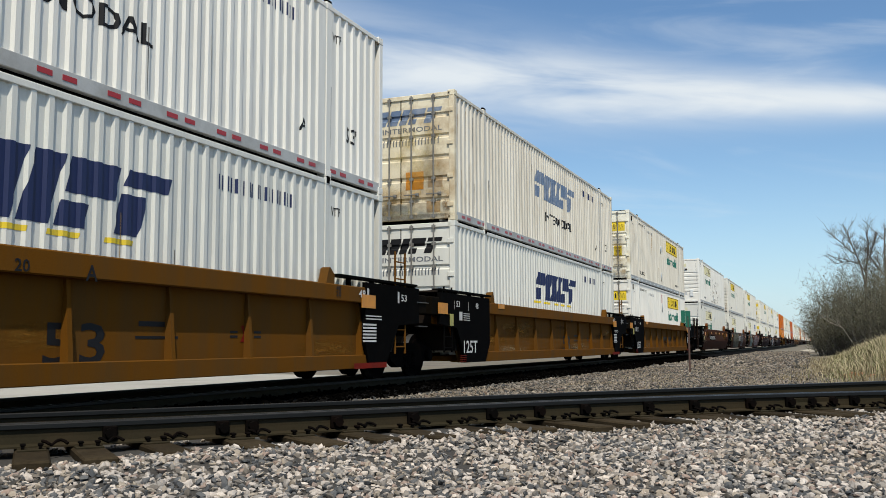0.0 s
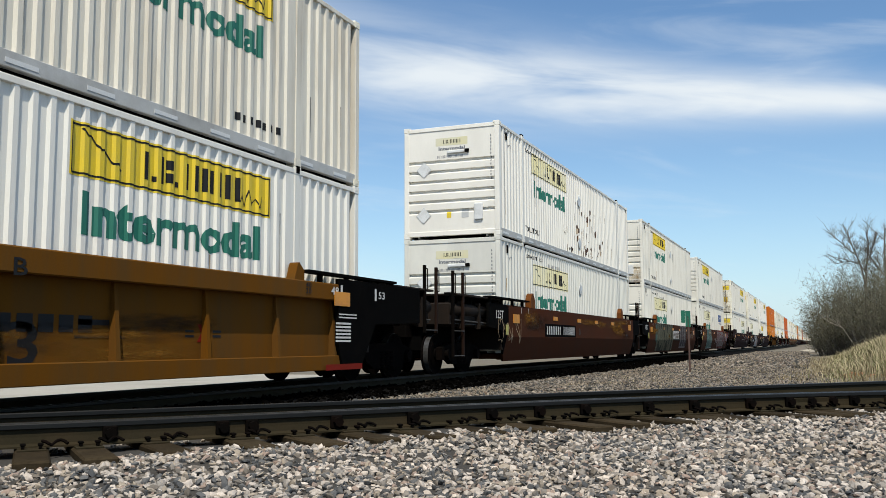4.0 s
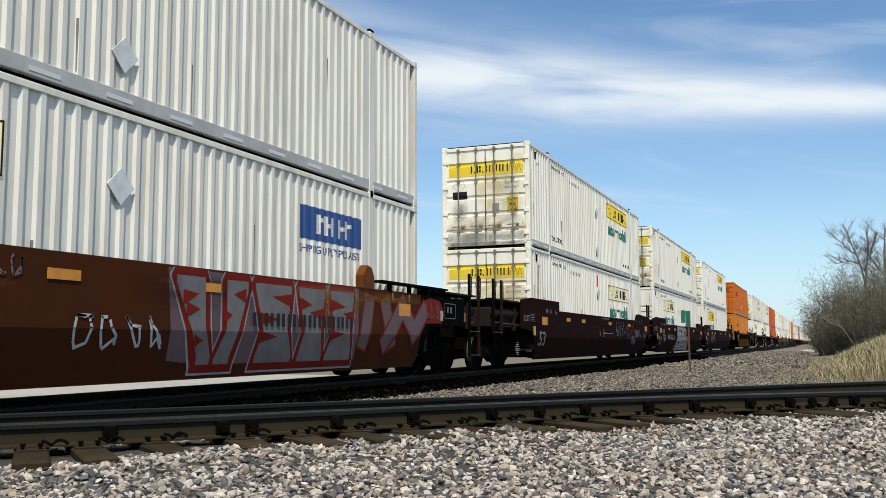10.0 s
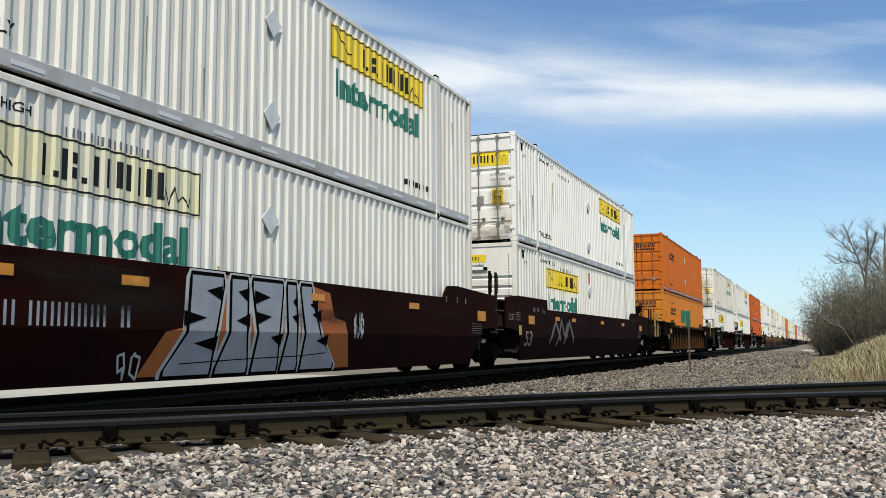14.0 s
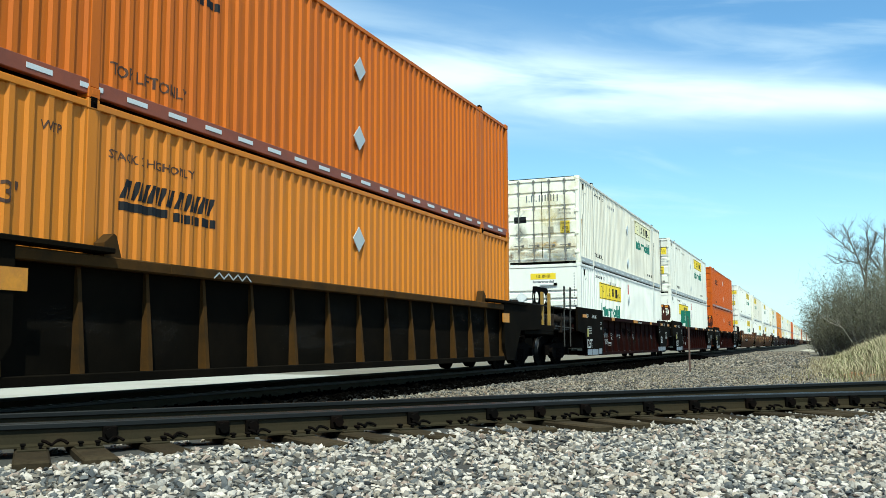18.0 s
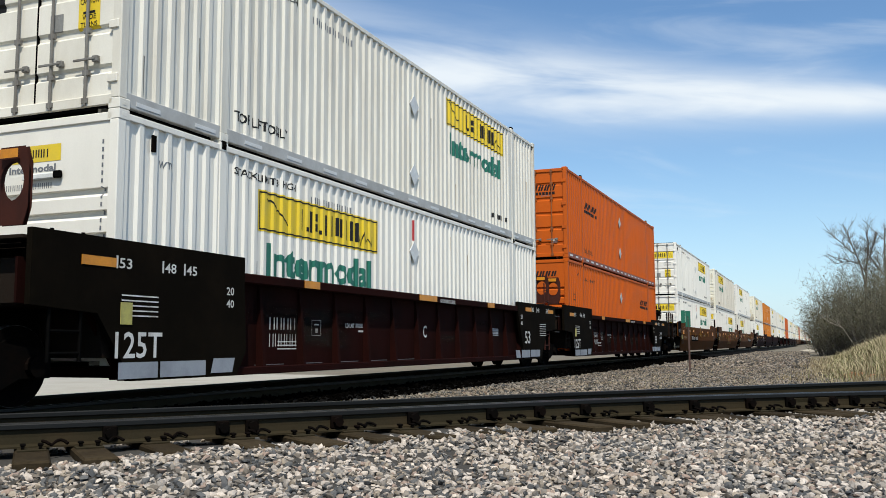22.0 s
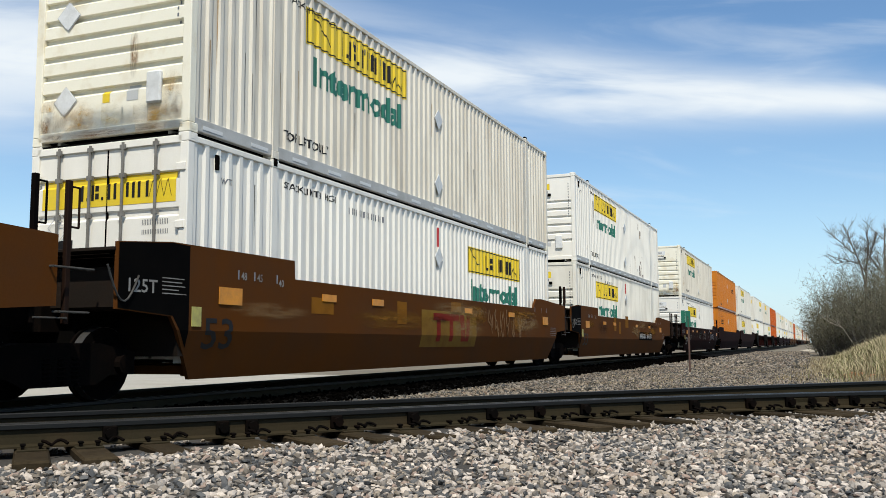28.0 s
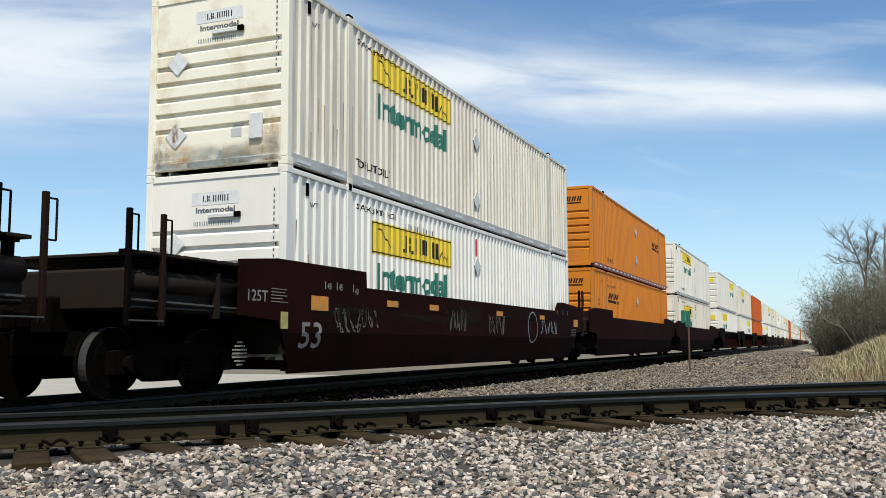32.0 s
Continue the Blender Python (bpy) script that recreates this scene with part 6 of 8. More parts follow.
def rail(name, label, line, z=0.0):
    r = empty(name, label, "rail", "rails", "structure")
    bm = bmesh.new()
    sweep(bm, line, RAIL_PROFILE_HEAD, z)
    part("rail_head", bm, RAIL_HEAD, r, "worn dark steel rail head")
    bm = bmesh.new()
    sweep(bm, line, RAIL_PROFILE_WEB, z)
    part("rail_web", bm, RAIL_WEB, r, "rust-brown web and foot")
    return r


def make_tracks():
    near = rail("near_rail", "old rust-brown rail with a worn dark head", NEAR_PATH)
    rail("far_rail", "rust-brown rail with a thin bright top", FAR_PATH)
    # guard rail inside the near rail, a hand's width off
    guard = []
    for k, q in enumerate(NEAR_PATH):
        t = (NEAR_PATH[min(k + 1, len(NEAR_PATH) - 1)] - NEAR_PATH[max(k - 1, 0)]).normalized()
        guard.append(Vector((q.x - t.y * 0.13, q.y + t.x * 0.13)))
    rail("guard_rail", "dark guard rail close inside the running rail", guard[6:])
    for x in (-0.753, 0.753):
        line = [Vector((TRACK_X + x, y)) for y in (-60, -20, 0, 20, 60, 200, 700)]
        rail("line_rail", "running rail of the main line", line, LINE_Z)

    # ties of the near track, square to its near rail
    def tie_mesh(bm):
        box(bm, -0.12, 0.12, -2.35, 0.80, -0.18, 0.0, 0.014)
    rnd = random.Random(4)
    tie_mat = TIE
    for q, t in TIES:
        ang = math.atan2(t.y, t.x) + rnd.uniform(-0.03, 0.03)
        ob = shared("tie", "near tie", tie_mesh, tie_mat, None, (0, 0, 0))
        sh = rnd.uniform(-0.07, 0.07)
        ob.matrix_basis = Matrix.Translation((q.x, q.y, -0.186)) @ Matrix.Rotation(ang, 4, "Z") @ Matrix.Scale(-1, 4, (0, 1, 0)) @ Matrix.Translation((0, sh, 0))
        tagged(ob, "weathered brown wooden tie in the ballast", "railway tie", "ties of the near track")
        plate_ob = shared("tie_plate", "tplate", lambda bm: (box(bm, -0.10, 0.10, -0.17, 0.17, 0, 0.014, 0.003),), RAIL_WEB, ob, (0, 0, 0.0))
        for dx, dy in ((-0.06, 0.11), (0.06, 0.12), (0.05, -0.11)):
            shared("spike", "spike", lambda bm: (box(bm, -0.012, 0.012, -0.022, 0.018, 0.014, 0.05, 0.004), box(bm, -0.02, 0.02, -0.04, 0.022, 0.036, 0.054, 0.005)), STEEL_DARK, plate_ob, (dx, dy, 0))
        shared("rail_clip", "clip", lambda bm: pipe(bm, [(-0.09 + 0.022 * k, 0.10 + 0.03 * math.sin(k * 0.9), 0.03 + 0.035 * abs(math.cos(k * 0.55))) for k in range(9)], 0.012), STEEL_DARK, ob, (0.16, 0.0, 0.004), "bent steel rail clip")
    # block bolts along the web
    total, marks = 0.0, []
    start = None
    offs = [0.0, 0.66, 1.04, 1.80, 2.55, 3.30, 3.98, 4.62, 5.35, 6.0, 6.7, 7.2, 7.45, 7.9, 8.3]
    for a, b in zip(NEAR_PATH, NEAR_PATH[1:]):
        if start is None and a.x > -5.25:
            start = total
        if start is not None and offs and total - start >= offs[0]:
            offs.pop(0)
            t = (b - a).normalized()
            n = Vector((t.y, -t.x))
            ob = shared("web_bolt", "wbolt", lambda bm: (tube(bm, (0, 0.012, 0), (0, 0.095, 0), 0.042, 8), box(bm, -0.055, 0.055, 0.008, 0.05, -0.062, 0.055, 0.01)), STEEL_DARK, near, (0, 0, 0))
            ob.matrix_basis = Matrix.Translation((a.x, a.y, -0.092)) @ Matrix.Rotation(math.atan2(t.y, t.x), 4, "Z") @ Matrix.Scale(-1, 4, (0, 1, 0))
        total += (b - a).length
    # joint bars at the far end of the near rail
    for x0, x1 in ((-0.45, 0.25), (0.55, 1.2)):
        seg = [q for q in NEAR_PATH if x0 <= q.x <= x1]
        bm = bmesh.new()
        sweep(bm, seg, [(0.014, -0.05), (0.05, -0.055), (0.042, -0.10), (0.06, -0.15), (0.02, -0.155)])
        part("joint_bar", bm, RAIL_WEB, near)
    # ties of the main line

    def line_tie(bm):
        box(bm, -1.3, 1.3, -0.115, 0.115, -0.18, 0, 0.012)
    for k in range(130):
        y = 1.0 + k * 0.52
        ob = shared("tie", "line tie", line_tie, TIE, None, (TRACK_X, y, -0.181 + LINE_Z))
        tagged(ob, "dark wooden tie under the main line", "railway tie", "ties of the main line")


def make_post():
    p = empty("marker_post", "rusty steel post carrying a small green plate", "marker post")
    bm = bmesh.new()
    prism(bm, [(-0.03, -0.3), (0.03, -0.3), (0.03, 1.70), (-0.03, 1.70)], -0.012, 0.012)
    prism(bm, [(-0.006, -0.3), (0.006, -0.3), (0.006, 1.70), (-0.006, 1.70)], 0.012, 0.04)
    part("post", bm, material("rusty post steel", (0.075, 0.04, 0.03), 0.8, dirt=(0.04, 0.022, 0.015), dirt_amount=0.7, dirt_scale=8), p)
    bm = bmesh.new()
    box(bm, -0.075, 0.075, -0.02, -0.014, 1.38, 1.86, 0.002)
    pl = part("plate", bm, material("green plate", (0.006, 0.12, 0.07), 0.4, dirt=(0.02, 0.08, 0.05), dirt_amount=0.4, dirt_scale=6), p, "dark green plate")
    bm = bmesh.new()
    box(bm, -0.20, -0.08, 0.0, 0.006, 1.50, 1.88, 0.002)
    part("side_plate", bm, MATS["green plate"], p, "green plate set at the back")
    for z in (1.48, 1.62):
        bm = bmesh.new()
        tube(bm, (0, -0.026, z), (0, -0.018, z), 0.014, 8)
        part("bolt", bm, GALV, p)
    x, y = -3.72, 28.6
    p.matrix_basis = pose(x, y, float(ground_z(x, y)) + 0.0, 0, 0, 14)


# ---- plants ----
BARK = material("bare grey bark", (0.13, 0.115, 0.095), 0.9, dirt=(0.06, 0.05, 0.04), dirt_amount=0.6, dirt_scale=5, grain=0.15)
TWIG = material("thin twigs", (0.15, 0.135, 0.115), 0.9, rand=0.35, island=True, grain=0.1)
BUSH = material("dull olive twigs", (0.135, 0.125, 0.085), 0.9, rand=0.5, island=True, grain=0.1)
GRASS = material("dry grass", (0.35, 0.295, 0.175), 0.9, rand=0.35, island=True, grain=0.08)
GRASS_BROWN = material("brown dead grass", (0.20, 0.155, 0.085), 0.9, rand=0.4, island=True, grain=0.08)
GRASS_GREEN = material("green-tinged grass", (0.16, 0.17, 0.06), 0.9, rand=0.4, island=True, grain=0.08)
LEAF = material("small spring leaves", (0.07, 0.075, 0.030), 0.85, rand=0.5, island=True)


def sticks(segs):
    """Three-sided tapering sticks from (a, b, ra, rb) rows, as one mesh."""
    a = np.array([s[0] for s in segs])
    b = np.array([s[1] for s in segs])
    ra = np.array([s[2] for s in segs])[:, None, None]
    rb = np.array([s[3] for s in segs])[:, None, None]
    d = b - a
    d /= np.linalg.norm(d, axis=1)[:, None] + 1e-9
    ref = np.where(np.abs(d[:, 2:3]) < 0.9, np.array([[0, 0, 1.0]]), np.array([[1.0, 0, 0]]))
    s = np.cross(d, ref)
    s /= np.linalg.norm(s, axis=1)[:, None]
    t = np.cross(d, s)
    ang = np.arange(3) * math.tau / 3
    ring = s[:, None] * np.cos(ang)[None, :, None] + t[:, None] * np.sin(ang)[None, :, None]
    V = np.concatenate([a[:, None] + ring * ra, b[:, None] + ring * rb], 1).reshape(-1, 3)
    base = (np.arange(len(segs)) * 6)[:, None, None]
    F = (np.array([[0, 1, 4, 3], [1, 2, 5, 4], [2, 0, 3, 5]])[None] + base).reshape(-1, 4)
    return V, F


def raw_mesh(name, V, F, mat, parent=None):
    me = bpy.data.meshes.new(name)
    me.from_pydata(V.tolist(), [], F.tolist())
    me.materials.append(mat)
    ob = new(name, me)
    ob.parent = parent
    return ob


def branch(rnd, a, d, length, r, level, segs, thick, spread=0.55, up=0.12):
    n = 4
    p = Vector(a)
    d = Vector(d)
    for k in range(n):
        d = (d + Vector((rnd.gauss(0, 0.13), rnd.gauss(0, 0.13), rnd.gauss(up * 0.4, 0.08)))).normalized()
        q = p + d * (length / n)
        r2 = r * 0.84
        (thick if level < 2 else segs).append((tuple(p), tuple(q), r, r2))
        if level < 5 and (k > 0 or level > 0):
            for _ in range(1 if level < 2 else rnd.choice((1, 1, 2))):
                side = Vector((rnd.gauss(0, 1), rnd.gauss(0, 1), rnd.gauss(0.2, 0.5))).normalized()
                nd = (d * (1 - spread) + side * spread + Vector((0, 0, up))).normalized()
                if r2 > 0.006:
                    branch(rnd, q, nd, length * rnd.uniform(0.5, 0.72), r2 * 0.64, level + 1, segs, thick, spread, up)
        p, r = q, r2


def bare_tree(x, y, height, seed, label, lean=0.0, turn=0.0):
    rnd = random.Random(seed)
    t = empty("bare_tree", label, "tree", "trees beside the line")
    segs, thick = [], []
    branch(rnd, (0, 0, -0.3), (lean, 0, 1), height * 0.50, height * 0.028, 0, segs, thick, 0.52, 0.20)
    raw_mesh("trunk", *sticks(thick), BARK, t)
    raw_mesh("crown", *sticks(segs), TWIG, t)
    t.matrix_basis = pose(x, y, float(ground_z(x, y)), 0, 0, turn)


def limbed_tree(x, y, seed, label, limbs):
    """A bare tree from its main limbs (radius, (sideways, up) points), each sprouting fine twigs."""
    rnd = random.Random(seed)
    t = empty("bare_tree", label, "tree", "trees beside the line")
    segs, thick = [], []
    for r, pts in limbs:
        dy = rnd.uniform(-0.15, 0.15)
        line = [Vector((u, dy * k, v)) for k, (u, v) in enumerate(pts)]
        for k, (a, b) in enumerate(zip(line, line[1:])):
            r0, r1 = r * (1 - 0.75 * k / len(line)), r * (1 - 0.75 * (k + 1) / len(line))
            thick.append((tuple(a), tuple(b), r0, r1))
            if b.z > 4.6:
                for i in range(4):
                    q = a.lerp(b, rnd.random())
                    d = ((b - a).normalized() + Vector((rnd.gauss(0, 0.8), rnd.gauss(0, 0.8), rnd.gauss(0.2, 0.4)))).normalized()
                    branch(rnd, q, d, rnd.uniform(0.5, 1.2), 0.022, 3, segs, thick, 0.55, 0.12)
    raw_mesh("trunk", *sticks(thick), BARK, t)
    raw_mesh("crown", *sticks(segs), TWIG, t)
    t.matrix_basis = pose(x, y, float(ground_z(x, y)))


def shrub(x, y, w, h, n, seed, mat, label, leaves=0):
    """A thicket: many thin stems from the ground, forking into a haze of twigs."""
    rnd = random.Random(seed)
    t = empty("shrub", label, "shrub", "thicket beside the line")
    segs, stems = [], []
    tips = []
    for k in range(n):
        a = rnd.uniform(0, math.tau)
        rr = rnd.random() ** 0.6 * w
        p = Vector((math.cos(a) * rr * 0.7, math.sin(a) * rr * 0.7, -0.2))
        hh = h * (1 - 0.55 * (rr / w) ** 2) * rnd.uniform(0.6, 1.08)
        d = Vector((math.cos(a) * rr / w * 0.55 + rnd.gauss(0, 0.15), math.sin(a) * rr / w * 0.55 + rnd.gauss(0, 0.15), 1)).normalized()
        r = rnd.uniform(0.012, 0.03)
        for i in range(5):
            q = p + (d + Vector((rnd.gauss(0, 0.16), rnd.gauss(0, 0.16), rnd.gauss(0, 0.08)))) * hh / 5
            (stems if i < 2 else segs).append((tuple(p), tuple(q), r, r * 0.8))
            r *= 0.8
            for _ in range(3 if i > 0 else 1):
                e = q + Vector((rnd.gauss(0, 0.34), rnd.gauss(0, 0.34), rnd.gauss(0.26, 0.22))) * (h / 5)
                segs.append((tuple(q), tuple(e), r * 0.55, 0.004))
                for _ in range(3):
                    g = e + Vector((rnd.gauss(0, 0.2), rnd.gauss(0, 0.2), rnd.gauss(0.10, 0.18))) * (h / 5)
                    segs.append((tuple(e), tuple(g), 0.006, 0.003))
                    tips.append(g)
            p = q
    raw_mesh("trunk", *sticks(stems), BARK, t)
    raw_mesh("crown", *sticks(segs), mat, t)
    if leaves:
        V, F = [], []
        for k in range(leaves):
            c = rnd.choice(tips)
            o = [Vector((rnd.gauss(0, 0.05), rnd.gauss(0, 0.05), rnd.gauss(0, 0.05))) for _ in range(3)]
            b = len(V)
            V += [tuple(c + o[0]), tuple(c + o[1]), tuple(c + o[2])]
            F.append((b, b + 1, b + 2))
        raw_mesh("foliage", np.array(V), np.array(F), LEAF, t)
    t.matrix_basis = pose(x, y, float(ground_z(x, y)))


def grass(name, label, xy, h, mat, seed):
    rng = np.random.default_rng(seed)
    n = len(xy)
    z = ground_z(xy[:, 0], xy[:, 1]) - 0.03
    hh = h * rng.uniform(0.3, 1.15, n) * (0.35 + 0.65 * sstep(-0.6, 2.2, xy[:, 0] - (xy[:, 1] - 24) * 0.02))
    a = rng.uniform(0, math.tau, n)
    lean = rng.uniform(0.1, 1.0, n) * hh
    w = rng.uniform(0.004, 0.010, n)
    dx, dy = np.cos(a), np.sin(a)
    base = np.stack([xy[:, 0], xy[:, 1], z], -1)
    s = np.stack([-dy * w, dx * w, np.zeros(n)], -1)
    mid = base + np.stack([dx * lean * 0.3, dy * lean * 0.3, hh * 0.6], -1)
    tip = base + np.stack([dx * lean, dy * lean, hh * 0.97], -1)
    V = np.stack([base - s, base + s, mid + s * 0.8, mid - s * 0.8, tip], 1).reshape(-1, 3)
    b = np.arange(n) * 5
    F = [(i, i + 1, i + 2, i + 3) for i in b] + [(i + 3, i + 2, i + 4) for i in b]
    me = bpy.data.meshes.new(name)
    me.from_pydata(V.tolist(), [], F)
    me.materials.append(mat)
    return tagged(new(name, me), label, "grass", kind="stuff")


def make_plants():
    rng = np.random.default_rng(3)

    def clumps(n, cx, keep_x, y0, y1, per, spread):
        c = np.stack([rng.uniform(*keep_x, n), rng.uniform(y0, y1, n)], -1)
        return (c[:, None] + rng.normal(0, spread, (n, per, 2))).reshape(-1, 2)
    xy = clumps(560, 0, (-0.8, 6.0), 20, 58, 34, 0.24)
    xy = xy[rng.random(len(xy)) < sstep(-1.4, 1.6, xy[:, 0] - (xy[:, 1] - 24) * 0.02)]
    grass("dry_grass", "tall dry straw-coloured grass on the bank", xy, 0.62, GRASS, 4)
    xy = clumps(420, 0, (-0.9, 5.5), 21, 56, 26, 0.22)
    grass("brown_grass", "trampled brown grass on the bank", xy, 0.45, GRASS_BROWN, 14)
    xy = clumps(330, 0, (0.3, 6.0), 22, 54, 26, 0.25)
    grass("green_grass", "greener grass among the dry stalks", xy, 0.55, GRASS_GREEN, 5)
    xy = clumps(420, 0, (-4.6, 0.6), 17, 62, 12, 0.3)
    grass("sparse_weeds", "thin low dry weeds in the gravel", xy, 0.30, GRASS, 6)
    limbed_tree(2.75, 66.0, 21, "leafless tree with a slim dark trunk and spreading limbs", (
        (0.11, [(0, -0.2), (0.05, 2.2), (0.07, 4.1), (0.16, 5.3), (0.27, 6.0), (0.33, 6.8), (0.23, 7.55)]),
        (0.065, [(0.07, 4.2), (-0.12, 5.2), (-0.38, 6.05), (-0.59, 6.6), (-0.71, 7.05), (-0.9, 7.5)]),
        (0.045, [(0.14, 4.9), (-0.21, 5.5), (-0.74, 5.7), (-1.26, 5.65), (-1.67, 5.55)]),
        (0.04, [(-0.38, 6.05), (-0.88, 6.45), (-1.3, 6.95), (-1.73, 7.3)]),
        (0.045, [(0.2, 5.45), (0.5, 6.2), (0.74, 6.95), (0.87, 7.5)])))
    limbed_tree(4.2, 66.5, 22, "leafless tree with one long limb leaning out", (
        (0.12, [(0, -0.2), (-0.09, 2.3), (-0.13, 4.25), (-0.10, 6.0), (0.02, 7.5)]),
        (0.07, [(-0.13, 4.2), (-0.63, 4.9), (-1.0, 5.5), (-1.1, 5.8)]),
        (0.06, [(-0.1, 5.0), (0.5, 5.9), (0.9, 6.9), (1.2, 7.8)])))
    for x, y, h, s, lean, turn in ((4.4, 80.0, 8.0, 33, 0.05, 90), (0.5, 68.0, 5.6, 8, -0.12, 0), (1.3, 70.0, 5.4, 12, -0.1, 120)):
        bare_tree(x, y, h, s, "leafless grey tree with fine branching twigs", lean, turn)
    # pale dead limb fallen out of the thicket
    rnd = random.Random(9)
    segs, thick = [], []
    for a, b in (((0.5, 58.0, 1.75), (1.15, 58.2, 1.45)), ((1.15, 58.2, 1.45), (1.65, 58.3, 0.6))):
        thick.append((a, b, 0.028, 0.024))
        branch(rnd, a, (-0.5, 0, 0.35), 0.7, 0.02, 3, segs, thick)
    raw = raw_mesh("fallen_branch", *sticks(thick + segs), material("bleached dead wood", (0.24, 0.21, 0.17), 0.9, grain=0.1))
    tagged(raw, "bleached dead branch hanging out of the thicket", "branch")
    # trodden pale earth where a path meets the line
    bm = bmesh.new()
    ring_v = []
    for k in range(40):
        a = k * math.tau / 40
        r = 1 + 0.18 * math.sin(3 * a + 1) + 0.1 * math.sin(7 * a)
        x, y = -0.9 + 1.5 * r * math.cos(a), 112 + 14 * r * math.sin(a)
        ring_v.append(bm.verts.new((x, y, float(ground_z(x, y)) + 0.03)))
    mid = bm.verts.new((-0.9, 112, float(ground_z(-0.9, 112)) + 0.06))
    for k in range(40):
        bm.faces.new((mid, ring_v[k], ring_v[(k + 1) % 40]))
    ob = part("dirt_path", bm, material("pale trodden dirt", (0.42, 0.37, 0.29), 0.95, dirt=(0.3, 0.25, 0.18), dirt_amount=0.6, dirt_scale=0.8, grain=0.1))
    tagged(ob, "pale trodden earth beside the thicket", "path", kind="structure")
    for x, y, w, h, n, s, lv in ((0.45, 68, 1.0, 4.3, 80, 1, 400), (1.5, 66, 1.4, 4.4, 140, 2, 900), (3.4, 63, 2.0, 4.9, 160, 3, 900), (6.0, 62, 2.4, 5.2, 160, 4, 900),
                               (2.6, 74, 2.2, 5.4, 150, 5, 700), (5.2, 74, 2.6, 5.8, 150, 6, 700), (0.6, 86, 1.6, 3.6, 90, 7, 400), (9.0, 66, 3.0, 5.6, 120, 8, 700), (1.4, 100, 2.6, 4.6, 100, 9, 300)):
        shrub(x, y, w, h * 1.17, n, s, BUSH, "dense leafless thicket, grey-brown with a green tinge", lv)
    # rusty scrap on the bank
    bm = bmesh.new()
    for k in range(5):
        a = random.Random(k)
        box(bm, -0.4 + 0.2 * k, -0.15 + 0.2 * k, a.uniform(-0.2, 0), a.uniform(0.05, 0.25), 0, a.uniform(0.06, 0.16), 0.01)
    ob = part("clay_spoil", bm, material("orange clay", (0.42, 0.13, 0.05), 0.9, dirt=(0.3, 0.12, 0.06), dirt_amount=0.6, dirt_scale=4))
    ob.matrix_basis = pose(0.85, 24.0, float(ground_z(0.85, 24.0)) - 0.02, 0, 0, 10)
    tagged(ob, "low heap of orange clay lumps at the grass edge", "clay heap")

# ---- the consist ----
FRONTS = [-1.65, 18.25, 38.04, 61.88, 81.71, 101.47, 125.42, 145.31, 164.96, 188.98, 212.82, 232.56, 252.42, 276.12, 295.83, 315.49, 339.63, 359.46, 379.29]
STYLES = ["yellow"] * 3 + ["red"] * 3 + ["maroon"] * 3 + ["dark"] + ["wrwk"] * 3 + ["brown"] * 3 + ["maroon"] * 3
ENDS = ["f", "", "r", "f", "", "r", "f", "", "r", "fr", "f", "", "r", "f", "", "r", "f", "", "r"]
CAR_LABEL = {"yellow": "mustard yellow well car with dark ends and side ribs", "red": "red-brown smooth-sided well car with guide ears",
             "maroon": "dark maroon smooth-sided well car with raised ends", "dark": "sooty well car with exposed yellowish side posts",
             "wrwk": "dark maroon ribbed well car with white stencils", "brown": "ochre brown smooth-sided well car with raised ends"}
W0, W1, W2, W3 = WHITES
RUST_RAIL = material("rust red rail paint", (0.24, 0.055, 0.02), 0.55, dirt=(0.1, 0.03, 0.015), dirt_amount=0.6, dirt_scale=2)
BOX = "containers on the train"


def white(label, paint, end, marks, seed, near=True, end_paint=None):
    return container("container", label, paint, end, marks, BOX, end_paint, None, seed, near)


def orange(label, paint, end, marks, seed, near=True):
    return container("container", label, paint, end, marks, BOX, None, RUST_RAIL, seed, near)


